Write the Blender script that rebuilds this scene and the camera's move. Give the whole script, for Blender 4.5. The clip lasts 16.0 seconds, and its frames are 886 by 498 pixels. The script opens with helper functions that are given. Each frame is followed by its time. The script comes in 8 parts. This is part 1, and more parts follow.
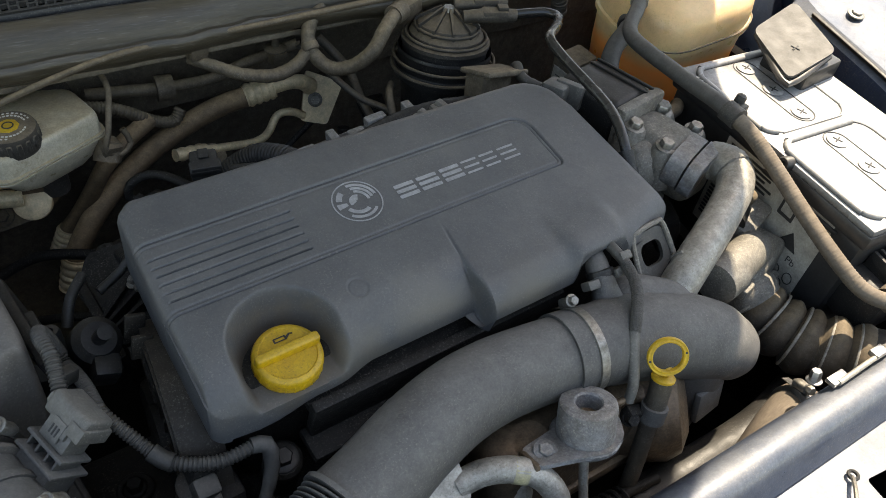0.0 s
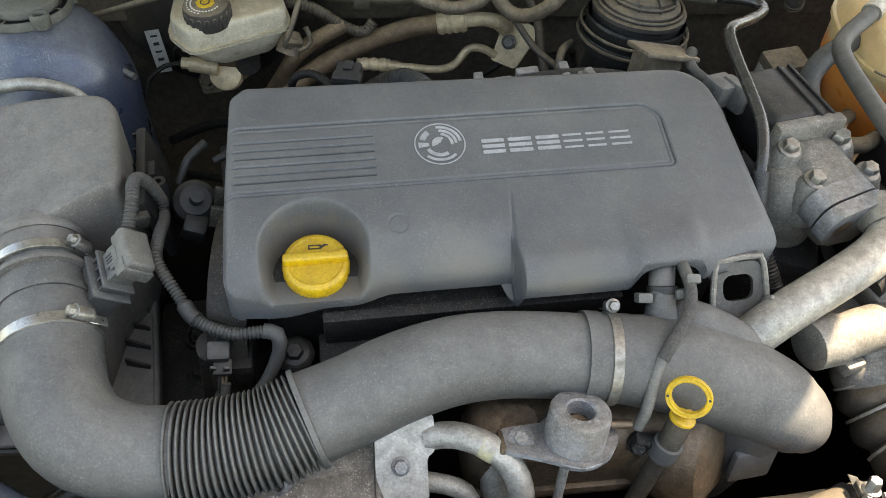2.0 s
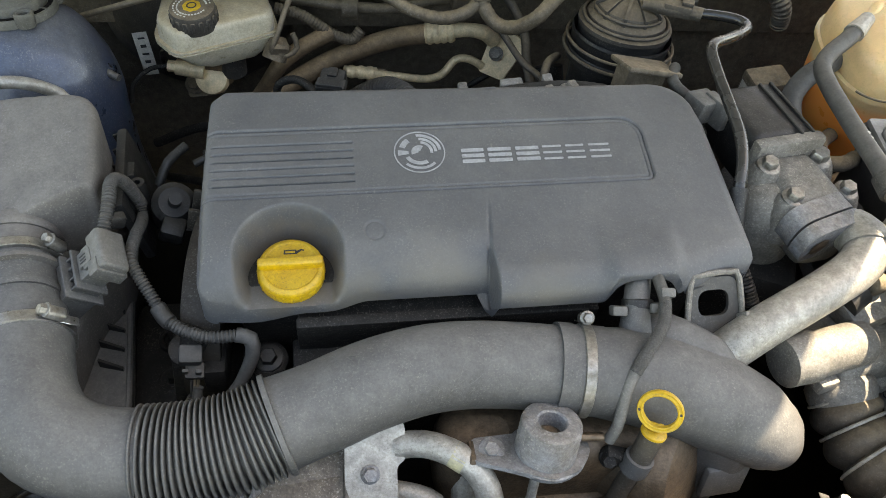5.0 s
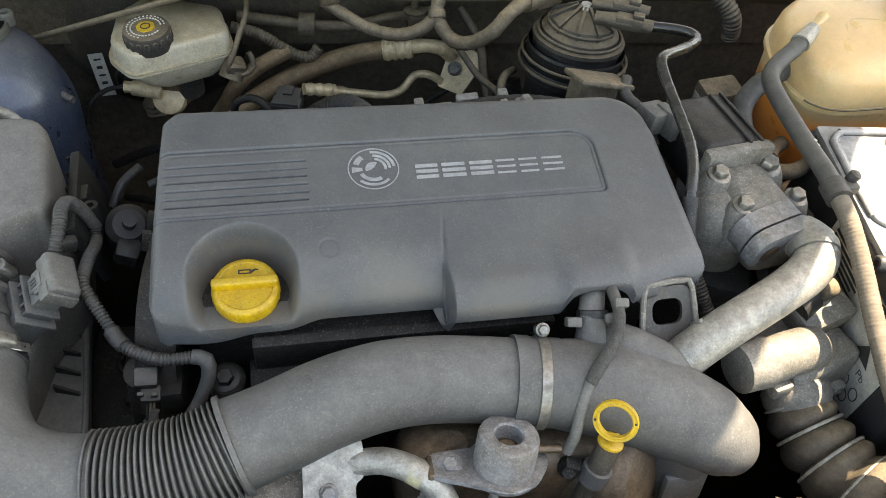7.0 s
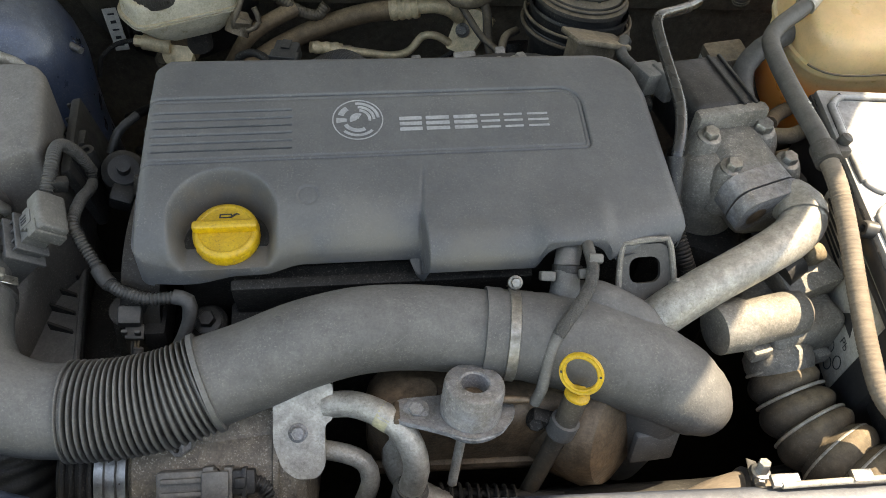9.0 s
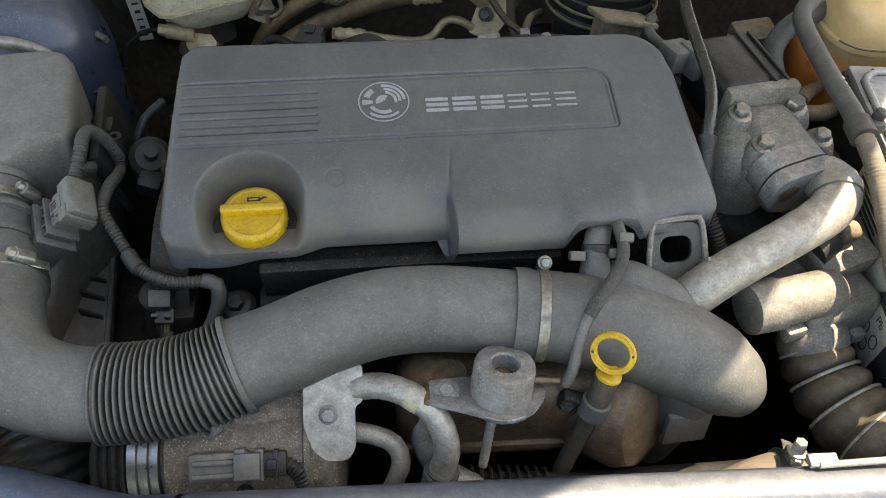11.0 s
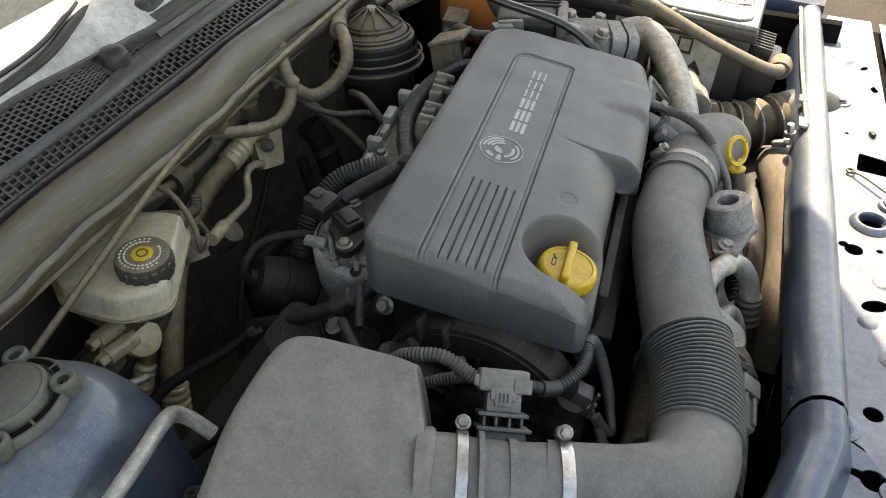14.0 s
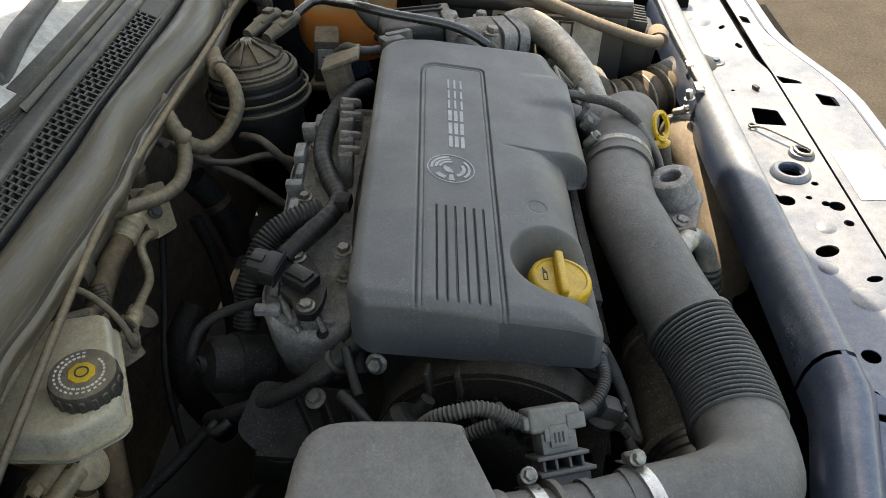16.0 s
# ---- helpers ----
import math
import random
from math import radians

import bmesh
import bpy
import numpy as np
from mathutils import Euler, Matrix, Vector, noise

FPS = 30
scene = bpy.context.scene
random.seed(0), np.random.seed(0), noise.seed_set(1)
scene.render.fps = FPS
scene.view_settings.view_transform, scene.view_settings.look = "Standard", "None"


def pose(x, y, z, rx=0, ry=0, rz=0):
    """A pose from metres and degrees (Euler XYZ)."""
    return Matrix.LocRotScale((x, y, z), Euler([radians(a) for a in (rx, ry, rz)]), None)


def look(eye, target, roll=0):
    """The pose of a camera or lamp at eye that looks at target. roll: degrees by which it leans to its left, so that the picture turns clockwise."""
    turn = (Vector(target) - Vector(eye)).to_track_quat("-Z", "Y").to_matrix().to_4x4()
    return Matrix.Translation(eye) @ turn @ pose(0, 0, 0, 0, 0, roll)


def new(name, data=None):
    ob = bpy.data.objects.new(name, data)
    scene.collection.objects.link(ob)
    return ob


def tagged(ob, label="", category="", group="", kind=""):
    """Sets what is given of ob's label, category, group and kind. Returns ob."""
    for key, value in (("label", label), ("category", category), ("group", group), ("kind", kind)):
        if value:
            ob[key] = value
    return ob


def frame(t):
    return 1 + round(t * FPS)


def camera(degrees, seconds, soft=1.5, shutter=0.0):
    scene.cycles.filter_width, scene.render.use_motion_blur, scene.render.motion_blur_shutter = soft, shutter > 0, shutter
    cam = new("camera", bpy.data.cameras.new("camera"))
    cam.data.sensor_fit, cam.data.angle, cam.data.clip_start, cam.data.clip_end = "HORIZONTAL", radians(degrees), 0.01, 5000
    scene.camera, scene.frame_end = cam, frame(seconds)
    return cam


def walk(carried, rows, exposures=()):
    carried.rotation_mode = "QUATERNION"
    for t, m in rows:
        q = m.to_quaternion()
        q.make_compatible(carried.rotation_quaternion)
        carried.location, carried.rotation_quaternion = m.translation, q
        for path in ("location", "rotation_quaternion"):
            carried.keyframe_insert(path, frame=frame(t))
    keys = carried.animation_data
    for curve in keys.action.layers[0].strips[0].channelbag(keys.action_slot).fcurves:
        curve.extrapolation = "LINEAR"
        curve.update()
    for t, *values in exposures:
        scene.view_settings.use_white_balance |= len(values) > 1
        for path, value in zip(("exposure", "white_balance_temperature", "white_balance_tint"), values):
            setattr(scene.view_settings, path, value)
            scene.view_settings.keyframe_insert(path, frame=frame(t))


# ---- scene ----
cam = camera(58.0, 16.0, soft=0.45)
PATH = [
    (0, (-0.217, -0.47, 1.307), (0.588, 0.754, -0.054), 7.6),
    (0.5, (-0.065, -0.569, 1.348), (0.359, 0.829, -0.018), 9.7),
    (1, (-0.035, -0.547, 1.343), (0.237, 0.844, -0.069), 8.4),
    (1.5, (-0.055, -0.513, 1.326), (0.174, 0.816, -0.151), 7.2),
    (2, (-0.033, -0.514, 1.328), (0.076, 0.795, -0.18), 4.5),
    (2.5, (-0.02, -0.521, 1.336), (0.007, 0.799, -0.166), 2.4),
    (3, (-0.007, -0.525, 1.336), (0.072, 0.805, -0.155), 4.8),
    (3.5, (-0.008, -0.532, 1.336), (0.1, 0.808, -0.145), 6.2),
    (5.8, (-0.022, -0.509, 1.323), (0.124, 0.816, -0.168), 6.1),
    (6, (-0.021, -0.511, 1.326), (0.137, 0.819, -0.159), 6.2),
    (6.5, (-0.016, -0.512, 1.329), (0.155, 0.828, -0.146), 6.3),
    (7, (-0.001, -0.516, 1.331), (0.179, 0.836, -0.131), 6.6),
    (7.5, (0.012, -0.523, 1.332), (0.157, 0.835, -0.129), 6.0),
    (8, (0.028, -0.53, 1.331), (0.147, 0.83, -0.131), 5.7),
    (8.5, (0.044, -0.533, 1.331), (0.134, 0.798, -0.159), 5.3),
    (9, (0.053, -0.538, 1.324), (0.128, 0.777, -0.181), 5.2),
    (9.2, (0.056, -0.54, 1.325), (0.129, 0.771, -0.184), 5.2),
    (11.3, (0.041, -0.545, 1.307), (0.066, 0.758, -0.21), 2.9),
    (11.5, (0.015, -0.547, 1.3), (0.068, 0.756, -0.216), 3.3),
    (12, (-0.174, -0.546, 1.286), (0.087, 0.763, -0.204), 3.3),
    (12.5, (-0.34, -0.501, 1.285), (0.201, 0.741, -0.187), 4.6),
    (13, (-0.45, -0.362, 1.265), (0.288, 0.801, -0.186), 1.9),
    (13.5, (-0.516, -0.277, 1.286), (0.646, 0.64, -0.059), 2.2),
    (14, (-0.632, -0.217, 1.298), (0.777, 0.406, 0.023), -0.4),
    (14.5, (-0.689, -0.176, 1.298), (0.781, 0.295, 0.027), -2.0),
    (15, (-0.647, -0.131, 1.295), (0.857, 0.263, 0.038), -4.6),
    (15.5, (-0.604, -0.106, 1.29), (0.911, 0.227, 0.027), -4.1),
    (16, (-0.603, -0.075, 1.279), (0.927, 0.139, 0.008), -2.3),
]
EXPO = [(t, e, k, 10) for t, e, k in ((0, 1.65, 8800), (0.5, 2.15, 9000), (1, 2.3, 9400), (1.5, 2.45, 9700), (2.5, 2.75, 9900), (3, 2.84, 9900), (3.5, 2.5, 9800), (6, 2.54, 9700), (7, 2.55, 9800), (8.5, 2.40, 9800), (9, 2.27, 9800), (11.5, 2.2, 9700), (12.5, 2.71, 10300), (13, 2.96, 10300), (13.5, 3.16, 10300), (14, 2.3, 10000), (14.5, 1.83, 9800), (15, 1.83, 9800), (16, 2.10, 9700))]
walk(cam, [(t, look(eye, target, roll)) for t, eye, target, roll in PATH], EXPO)

# ---- light ----
SUN = Vector((0.48, 0.234, 1.0)).normalized()
world = bpy.data.worlds.new("world")
scene.world = world
world.use_nodes = True
wn = world.node_tree
sky = wn.nodes.new("ShaderNodeTexSky")
sky.sky_type = "NISHITA"
sky.sun_disc = False
sky.sun_elevation = math.asin(SUN.z)
sky.sun_rotation = math.atan2(SUN.x, SUN.y)
wn.links.new(sky.outputs["Color"], wn.nodes["Background"].inputs["Color"])
wn.nodes["Background"].inputs["Strength"].default_value = 0.15
sun = new("sun", bpy.data.lights.new("sun", "SUN"))
sun.data.energy = 3.4
sun.data.angle = radians(0.53)
sun.data.color = (1.0, 0.985, 0.965)
sun.matrix_world = look((3, 1.5, 6), Vector((3, 1.5, 6)) - SUN)

# ---- materials ----
def mat(name, col, rough=0.6, metal=0.0, col2=None, scale=25.0, dust=0.0, dustcol=(0.30, 0.27, 0.22), bump=0.15, bscale=350.0,
        spec=0.5, speck=0.0, speckcol=(0.26, 0.245, 0.215), coat=0.0, through_light=0.0, along=1.0, lo=-0.12, mottle=0.18, grit=0.17, scuff=0.0):
    """Two scales of tone, dust and painted top light on upward faces, fine specks and relief."""
    m = bpy.data.materials.new(name)
    m.use_nodes = True
    t = m.node_tree
    N, L = t.nodes, t.links
    b = N["Principled BSDF"]
    tc = N.new("ShaderNodeTexCoord").outputs["Object"]
    if along != 1.0:
        mp_ = N.new("ShaderNodeMapping")
        mp_.inputs["Scale"].default_value = (along, 1, 1)
        L.new(tc, mp_.inputs["Vector"])
        tc = mp_.outputs["Vector"]

    def noise_at(s, detail, rough_=0.55):
        n = N.new("ShaderNodeTexNoise")
        n.inputs["Scale"].default_value, n.inputs["Detail"].default_value, n.inputs["Roughness"].default_value = s, detail, rough_
        L.new(tc, n.inputs["Vector"])
        return n.outputs["Fac"]

    def ramp(x, lo, hi):
        r = N.new("ShaderNodeMapRange")
        r.inputs["From Min"].default_value, r.inputs["From Max"].default_value = lo, hi
        L.new(x, r.inputs["Value"])
        return r.outputs["Result"]

    def times(a, c):
        k = N.new("ShaderNodeMath")
        k.operation = "MULTIPLY"
        k.use_clamp = True
        L.new(a, k.inputs[0])
        if isinstance(c, float):
            k.inputs[1].default_value = c
        else:
            L.new(c, k.inputs[1])
        return k.outputs[0]

    def mix(f, a, c):
        k = N.new("ShaderNodeMix")
        k.data_type = "RGBA"
        L.new(f, k.inputs["Factor"])
        for v, s in ((a, k.inputs["A"]), (c, k.inputs["B"])):
            if isinstance(v, tuple):
                s.default_value = (*v, 1)
            else:
                L.new(v, s)
        return k.outputs["Result"]

    col2 = col2 or tuple(c * 0.72 for c in col)
    colour = mix(ramp(noise_at(scale, 5), 0.25, 0.75), col, col2)
    roughness = None
    if dust:
        nz = N.new("ShaderNodeSeparateXYZ")
        L.new(N.new("ShaderNodeNewGeometry").outputs["Normal"], nz.inputs[0])
        # lo also holds side faces dark, painting the shade on them.
        up = ramp(nz.outputs["Z"], lo, 0.95)
        f = times(times(up, ramp(noise_at(scale * 0.7 + 6, 7, 0.65), 0.05, 0.72)), float(dust))
        colour = mix(f, colour, dustcol)
        roughness = f
    if speck:
        f = times(ramp(noise_at(620.0, 3), 0.55, 0.70), ramp(noise_at(30.0, 6, 0.7), 0.36, 0.66))
        colour = mix(times(f, float(speck)), colour, speckcol)
    grain = N.new("ShaderNodeMix")
    grain.data_type, grain.blend_type = "RGBA", "MULTIPLY"
    grain.inputs["Factor"].default_value = 1.0
    gr = N.new("ShaderNodeMapRange")
    gr.inputs["From Min"].default_value, gr.inputs["From Max"].default_value = 0.3, 0.7
    gr.inputs["To Min"].default_value, gr.inputs["To Max"].default_value = 1 - grit, 1 + grit
    L.new(noise_at(420.0, 5, 0.7), gr.inputs["Value"])
    mo = N.new("ShaderNodeMapRange")
    mo.inputs["From Min"].default_value, mo.inputs["From Max"].default_value = 0.32, 0.68
    mo.inputs["To Min"].default_value, mo.inputs["To Max"].default_value = 1 - mottle, 1 + mottle
    L.new(noise_at(110.0, 6, 0.68), mo.inputs["Value"])
    both = N.new("ShaderNodeMath")
    both.operation = "MULTIPLY"
    L.new(gr.outputs["Result"], both.inputs[0])
    L.new(mo.outputs["Result"], both.inputs[1])
    if scuff:
        # thin pale scratches and rubbed patches
        n = noise_at(38.0, 2, 0.4)
        k = N.new("ShaderNodeMath")
        k.operation = "SUBTRACT"
        L.new(n, k.inputs[0])
        k.inputs[1].default_value = 0.5
        k2 = N.new("ShaderNodeMath")
        k2.operation = "ABSOLUTE"
        L.new(k.outputs[0], k2.inputs[0])
        line = N.new("ShaderNodeMapRange")
        line.inputs["From Min"].default_value, line.inputs["From Max"].default_value = 0.0, 0.006
        line.inputs["To Min"].default_value, line.inputs["To Max"].default_value = 1.0, 0.0
        L.new(k2.outputs[0], line.inputs["Value"])
        f = times(times(line.outputs["Result"], ramp(noise_at(17.0, 4, 0.6), 0.56, 0.66)), float(scuff))
        colour = mix(f, colour, tuple(c * 0.75 for c in dustcol))
        f = times(ramp(noise_at(11.0, 7, 0.72), 0.55, 0.78), float(scuff) * 0.6)
        colour = mix(f, colour, tuple(c * 0.72 for c in dustcol))
    L.new(colour, grain.inputs["A"])
    L.new(both.outputs[0], grain.inputs["B"])
    L.new(grain.outputs["Result"], b.inputs["Base Color"])
    b.inputs["Metallic"].default_value = metal
    b.inputs["Specular IOR Level"].default_value = spec
    b.inputs["Coat Weight"].default_value = coat
    b.inputs["Coat Roughness"].default_value = 0.08
    if through_light:
        b.inputs["Subsurface Weight"].default_value = through_light
        b.inputs["Subsurface Radius"].default_value = (0.03, 0.02, 0.01)
        b.inputs["Subsurface Scale"].default_value = 0.5
    rr = N.new("ShaderNodeMapRange")
    L.new(noise_at(scale * 2.3, 4), rr.inputs["Value"])
    rr.inputs["From Min"].default_value, rr.inputs["From Max"].default_value = 0.3, 0.7
    rr.inputs["To Min"].default_value, rr.inputs["To Max"].default_value = max(0.03, rough - 0.10), min(1, rough + 0.10)
    if roughness is None:
        L.new(rr.outputs["Result"], b.inputs["Roughness"])
    else:
        k = N.new("ShaderNodeMath")
        k.operation = "MULTIPLY_ADD"
        k.use_clamp = True
        L.new(roughness, k.inputs[0])
        k.inputs[1].default_value = 0.35
        L.new(rr.outputs["Result"], k.inputs[2])
        L.new(k.outputs[0], b.inputs["Roughness"])
    if bump:
        bp = N.new("ShaderNodeBump")
        bp.inputs["Strength"].default_value = bump
        bp.inputs["Distance"].default_value = 0.0012
        L.new(noise_at(bscale, 4), bp.inputs["Height"])
        L.new(bp.outputs["Normal"], b.inputs["Normal"])
    return m


M_COVER = mat("grey_cover_plastic", (0.053, 0.0575, 0.065), 0.46, col2=(0.036, 0.0390, 0.044), scale=9, dust=0.46, dustcol=(0.200, 0.190, 0.174), bump=0.12, bscale=700, speck=0.34, scuff=0.45, mottle=0.06, grit=0.10)
M_BADGE = mat("silver_badge_print", (0.33, 0.335, 0.34), 0.45, bump=0.05, dust=0.2)
M_HOSE = mat("dusty_grey_plastic_hose", (0.058, 0.057, 0.0555), 0.56, col2=(0.037, 0.0365, 0.0358), dust=0.62, dustcol=(0.205, 0.196, 0.182), bump=0.25, bscale=420, speck=0.42, scuff=0.5, mottle=0.12, grit=0.16)
M_BOX = mat("dusty_airbox_plastic", (0.078, 0.072, 0.066), 0.62, col2=(0.062, 0.055, 0.049), dust=0.66, dustcol=(0.242, 0.222, 0.198), bump=0.2, bscale=520, speck=0.6, scuff=0.35, mottle=0.10, grit=0.16)
M_BLACK = mat("black_plastic", (0.014, 0.014, 0.0142), 0.48, dust=0.17, dustcol=(0.14, 0.124, 0.10), lo=0.15, bump=0.2, speck=0.25, mottle=0.25, spec=0.4)
# Lowered to near black so parts deep in the bay look shaded.
M_DARK = mat("near_black_bay_parts", (0.010, 0.0095, 0.009), 0.6, col2=(0.017, 0.0155, 0.0135), dust=0.06, dustcol=(0.10, 0.085, 0.068), lo=0.2, bump=0.5, bscale=200, speck=0.35, mottle=0.3, spec=0.25)
M_RUBBER = mat("brown_dusted_rubber", (0.040, 0.035, 0.029), 0.75, col2=(0.065, 0.051, 0.036), dust=0.7, dustcol=(0.30, 0.22, 0.13), lo=0.0, bump=0.3, speck=0.35, mottle=0.25)
M_BROWN = mat("dust_caked_plastic", (0.085, 0.067, 0.045), 0.72, col2=(0.048, 0.039, 0.028), dust=0.8, dustcol=(0.31, 0.235, 0.15), lo=0.0, bump=0.35, speck=0.6, mottle=0.3)
M_WIRE = mat("grey_wire_conduit", (0.034, 0.033, 0.031), 0.55, dust=0.42, dustcol=(0.17, 0.152, 0.125), lo=0.1, bump=0.15, speck=0.3, mottle=0.2)
M_ALU = mat("cast_aluminium", (0.33, 0.325, 0.318), 0.5, 0.25, col2=(0.13, 0.124, 0.116), scale=60, dust=0.45, dustcol=(0.25, 0.215, 0.165), bump=0.7, bscale=380, speck=0.6, speckcol=(0.5, 0.47, 0.41), mottle=0.3, grit=0.22)
M_ALUD = mat("grimy_cast_aluminium", (0.21, 0.199, 0.178), 0.55, 0.2, col2=(0.095, 0.086, 0.072), scale=55, dust=0.5, dustcol=(0.25, 0.228, 0.192), bump=0.6, bscale=260, speck=0.8, speckcol=(0.48, 0.44, 0.36), mottle=0.34, grit=0.25)
M_PIPE = mat("dull_aluminium_pipe", (0.46, 0.430, 0.375), 0.42, 0.4, col2=(0.25, 0.23, 0.195), scale=70, dust=0.4, dustcol=(0.33, 0.305, 0.265), bump=0.4, speck=0.6, speckcol=(0.13, 0.10, 0.07), mottle=0.25, grit=0.2)
M_STEEL = mat("bright_steel", (0.46, 0.455, 0.44), 0.36, 0.95, col2=(0.34, 0.325, 0.30), scale=90, bump=0.15, speck=0.4, speckcol=(0.16, 0.13, 0.10), mottle=0.22)
M_BOLT = mat("zinc_bolt", (0.36, 0.355, 0.335), 0.42, 0.8, col2=(0.17, 0.155, 0.13), scale=150, dust=0.4, dustcol=(0.22, 0.185, 0.14), bump=0.4, speck=0.5, speckcol=(0.16, 0.13, 0.10), mottle=0.25)
M_RUST = mat("heat_browned_steel", (0.15, 0.100, 0.062), 0.42, 0.4, col2=(0.05, 0.040, 0.030), scale=28, dust=0.3, dustcol=(0.20, 0.15, 0.10), bump=0.5, speck=0.5, speckcol=(0.24, 0.15, 0.085), mottle=0.35, grit=0.2)
M_YELLOW = mat("yellow_plastic", (0.60, 0.37, 0.010), 0.40, col2=(0.46, 0.26, 0.008), scale=60, dust=0.30, dustcol=(0.34, 0.23, 0.075), bump=0.15, speck=0.8, speckcol=(0.19, 0.11, 0.03), scuff=0.5, mottle=0.12)
M_WHITEP = mat("yellowed_white_plastic", (0.53, 0.475, 0.36), 0.34, col2=(0.40, 0.345, 0.245), scale=24, dust=0.9, dustcol=(0.38, 0.285, 0.16), lo=0.25, bump=0.1, through_light=0.12, speck=0.6, speckcol=(0.20, 0.15, 0.085), scuff=0.4, mottle=0.14)
M_BLUE = mat("blue_metallic_paint", (0.007, 0.028, 0.080), 0.28, 0.3, col2=(0.006, 0.021, 0.058), scale=22, lo=-0.25, dust=0.98, dustcol=(0.148, 0.150, 0.150), bump=0.05, coat=0.35, speck=0.5, scuff=0.6, mottle=0.14)
M_BLUE2 = mat("clean_blue_paint", (0.004, 0.078, 0.25), 0.30, 0.2, col2=(0.004, 0.062, 0.20), scale=12, dust=0.15, dustcol=(0.12, 0.16, 0.22), bump=0.03, coat=0.5, speck=0.2)
M_PANEL = mat("dusty_panel_paint", (0.018, 0.036, 0.075), 0.34, 0.3, col2=(0.030, 0.048, 0.085), scale=11, dust=0.85, dustcol=(0.215, 0.218, 0.22), lo=0.25, bump=0.12, coat=0.3, speck=0.5, scuff=0.5, mottle=0.12)
M_CASE = mat("battery_case_plastic", (0.024, 0.024, 0.025), 0.40, dust=0.12, bump=0.1)
# The pale dust coat paints the sun's glare on grey glossy plastic.
M_BATTOP = mat("sun_whitened_lid_plastic", (0.075, 0.075, 0.074), 0.26, dust=0.9, dustcol=(0.52, 0.51, 0.49), bump=0.1, spec=0.6)
M_LABEL = mat("printed_label_paper", (0.60, 0.58, 0.52), 0.6, col2=(0.50, 0.47, 0.41), dust=0.35, dustcol=(0.36, 0.30, 0.22), bump=0.05)
M_INK = mat("black_ink", (0.03, 0.03, 0.03), 0.6, bump=0.0)
M_SEAL = mat("olive_dusted_seal_rubber", (0.036, 0.0295, 0.0205), 0.38, col2=(0.058, 0.047, 0.032), dust=0.30, dustcol=(0.17, 0.135, 0.088), lo=0.2, bump=0.3, bscale=420, scale=60, along=0.08, speck=0.25, scuff=0.0, mottle=0.3, grit=0.2)
M_COWL = mat("cowl_plastic", (0.015, 0.015, 0.016), 0.45, dust=0.30, dustcol=(0.17, 0.162, 0.145), lo=0.3, bump=0.15, speck=0.4, mottle=0.2)
# Near-black colour that stands in for deep shade in gaps and hollows.
M_VOID = mat("deep_shade_black", (0.007, 0.0066, 0.006), 0.95, col2=(0.004, 0.0038, 0.0035), dust=0.04, dustcol=(0.028, 0.023, 0.018), lo=0.2, bump=0.3, spec=0.08)
M_GROUND = mat("dark_brown_gravel_ground", (0.040, 0.034, 0.026), 0.95, col2=(0.020, 0.017, 0.013), scale=5, dust=0.3, dustcol=(0.060, 0.051, 0.040), bump=1.0, bscale=50, mottle=0.35, speck=0.3, spec=0.2)
M_BRAID = mat("braided_sleeve", (0.020, 0.020, 0.020), 0.7, col2=(0.075, 0.072, 0.066), scale=700, bump=1.0, bscale=900, dust=0.06)
M_BULK = mat("dusty_bulkhead_lining", (0.165, 0.130, 0.090), 0.8, col2=(0.08, 0.065, 0.047), scale=18, dust=0.6, dustcol=(0.25, 0.195, 0.125), lo=0.0, bump=0.5, bscale=150, speck=0.6, mottle=0.3)
M_PLUG = mat("dusty_plug_plastic", (0.085, 0.083, 0.078), 0.5, col2=(0.058, 0.057, 0.054), dust=0.55, dustcol=(0.25, 0.232, 0.20), lo=0.1, bump=0.2, speck=0.55, scuff=0.4, mottle=0.18)
M_FADED = mat("faded_yellow_paint", (0.47, 0.41, 0.22), 0.5, col2=(0.36, 0.32, 0.22), scale=120, dust=0.4, bump=0.3)
M_BEAR = mat("grey_green_bearing_cap", (0.070, 0.068, 0.056), 0.6, col2=(0.05, 0.049, 0.042), dust=0.6, dustcol=(0.15, 0.14, 0.11), bump=0.25, speck=0.3)
M_SUNHOSE = mat("bleached_brown_hose_rubber", (0.10, 0.080, 0.060), 0.7, col2=(0.065, 0.053, 0.042), scale=40, along=0.15, dust=0.7, dustcol=(0.25, 0.20, 0.15), bump=0.3, scuff=0.6, mottle=0.2)
# The blue car paint, dusty and whitened to stand for glaring sun.
M_BUMPER = mat("dusty_sun_whitened_paint", (0.16, 0.22, 0.33), 0.35, 0.1, col2=(0.13, 0.19, 0.29), scale=10, dust=0.7, dustcol=(0.42, 0.43, 0.44), bump=0.03, coat=0.6)
M_COMP = mat("oily_brown_alloy", (0.17, 0.143, 0.113), 0.5, 0.2, col2=(0.085, 0.070, 0.055), scale=35, dust=0.4, dustcol=(0.21, 0.172, 0.125), bump=0.9, bscale=180, speck=1.0, speckcol=(0.55, 0.50, 0.42), mottle=0.32, grit=0.25)
# Pale colour added to bounce fill light down into the bay.
M_BOUNCE = mat("bonnet_bounce_fill", (0.56, 0.515, 0.450), 0.7, col2=(0.47, 0.435, 0.385), scale=10, dust=0.3, bump=0.2)
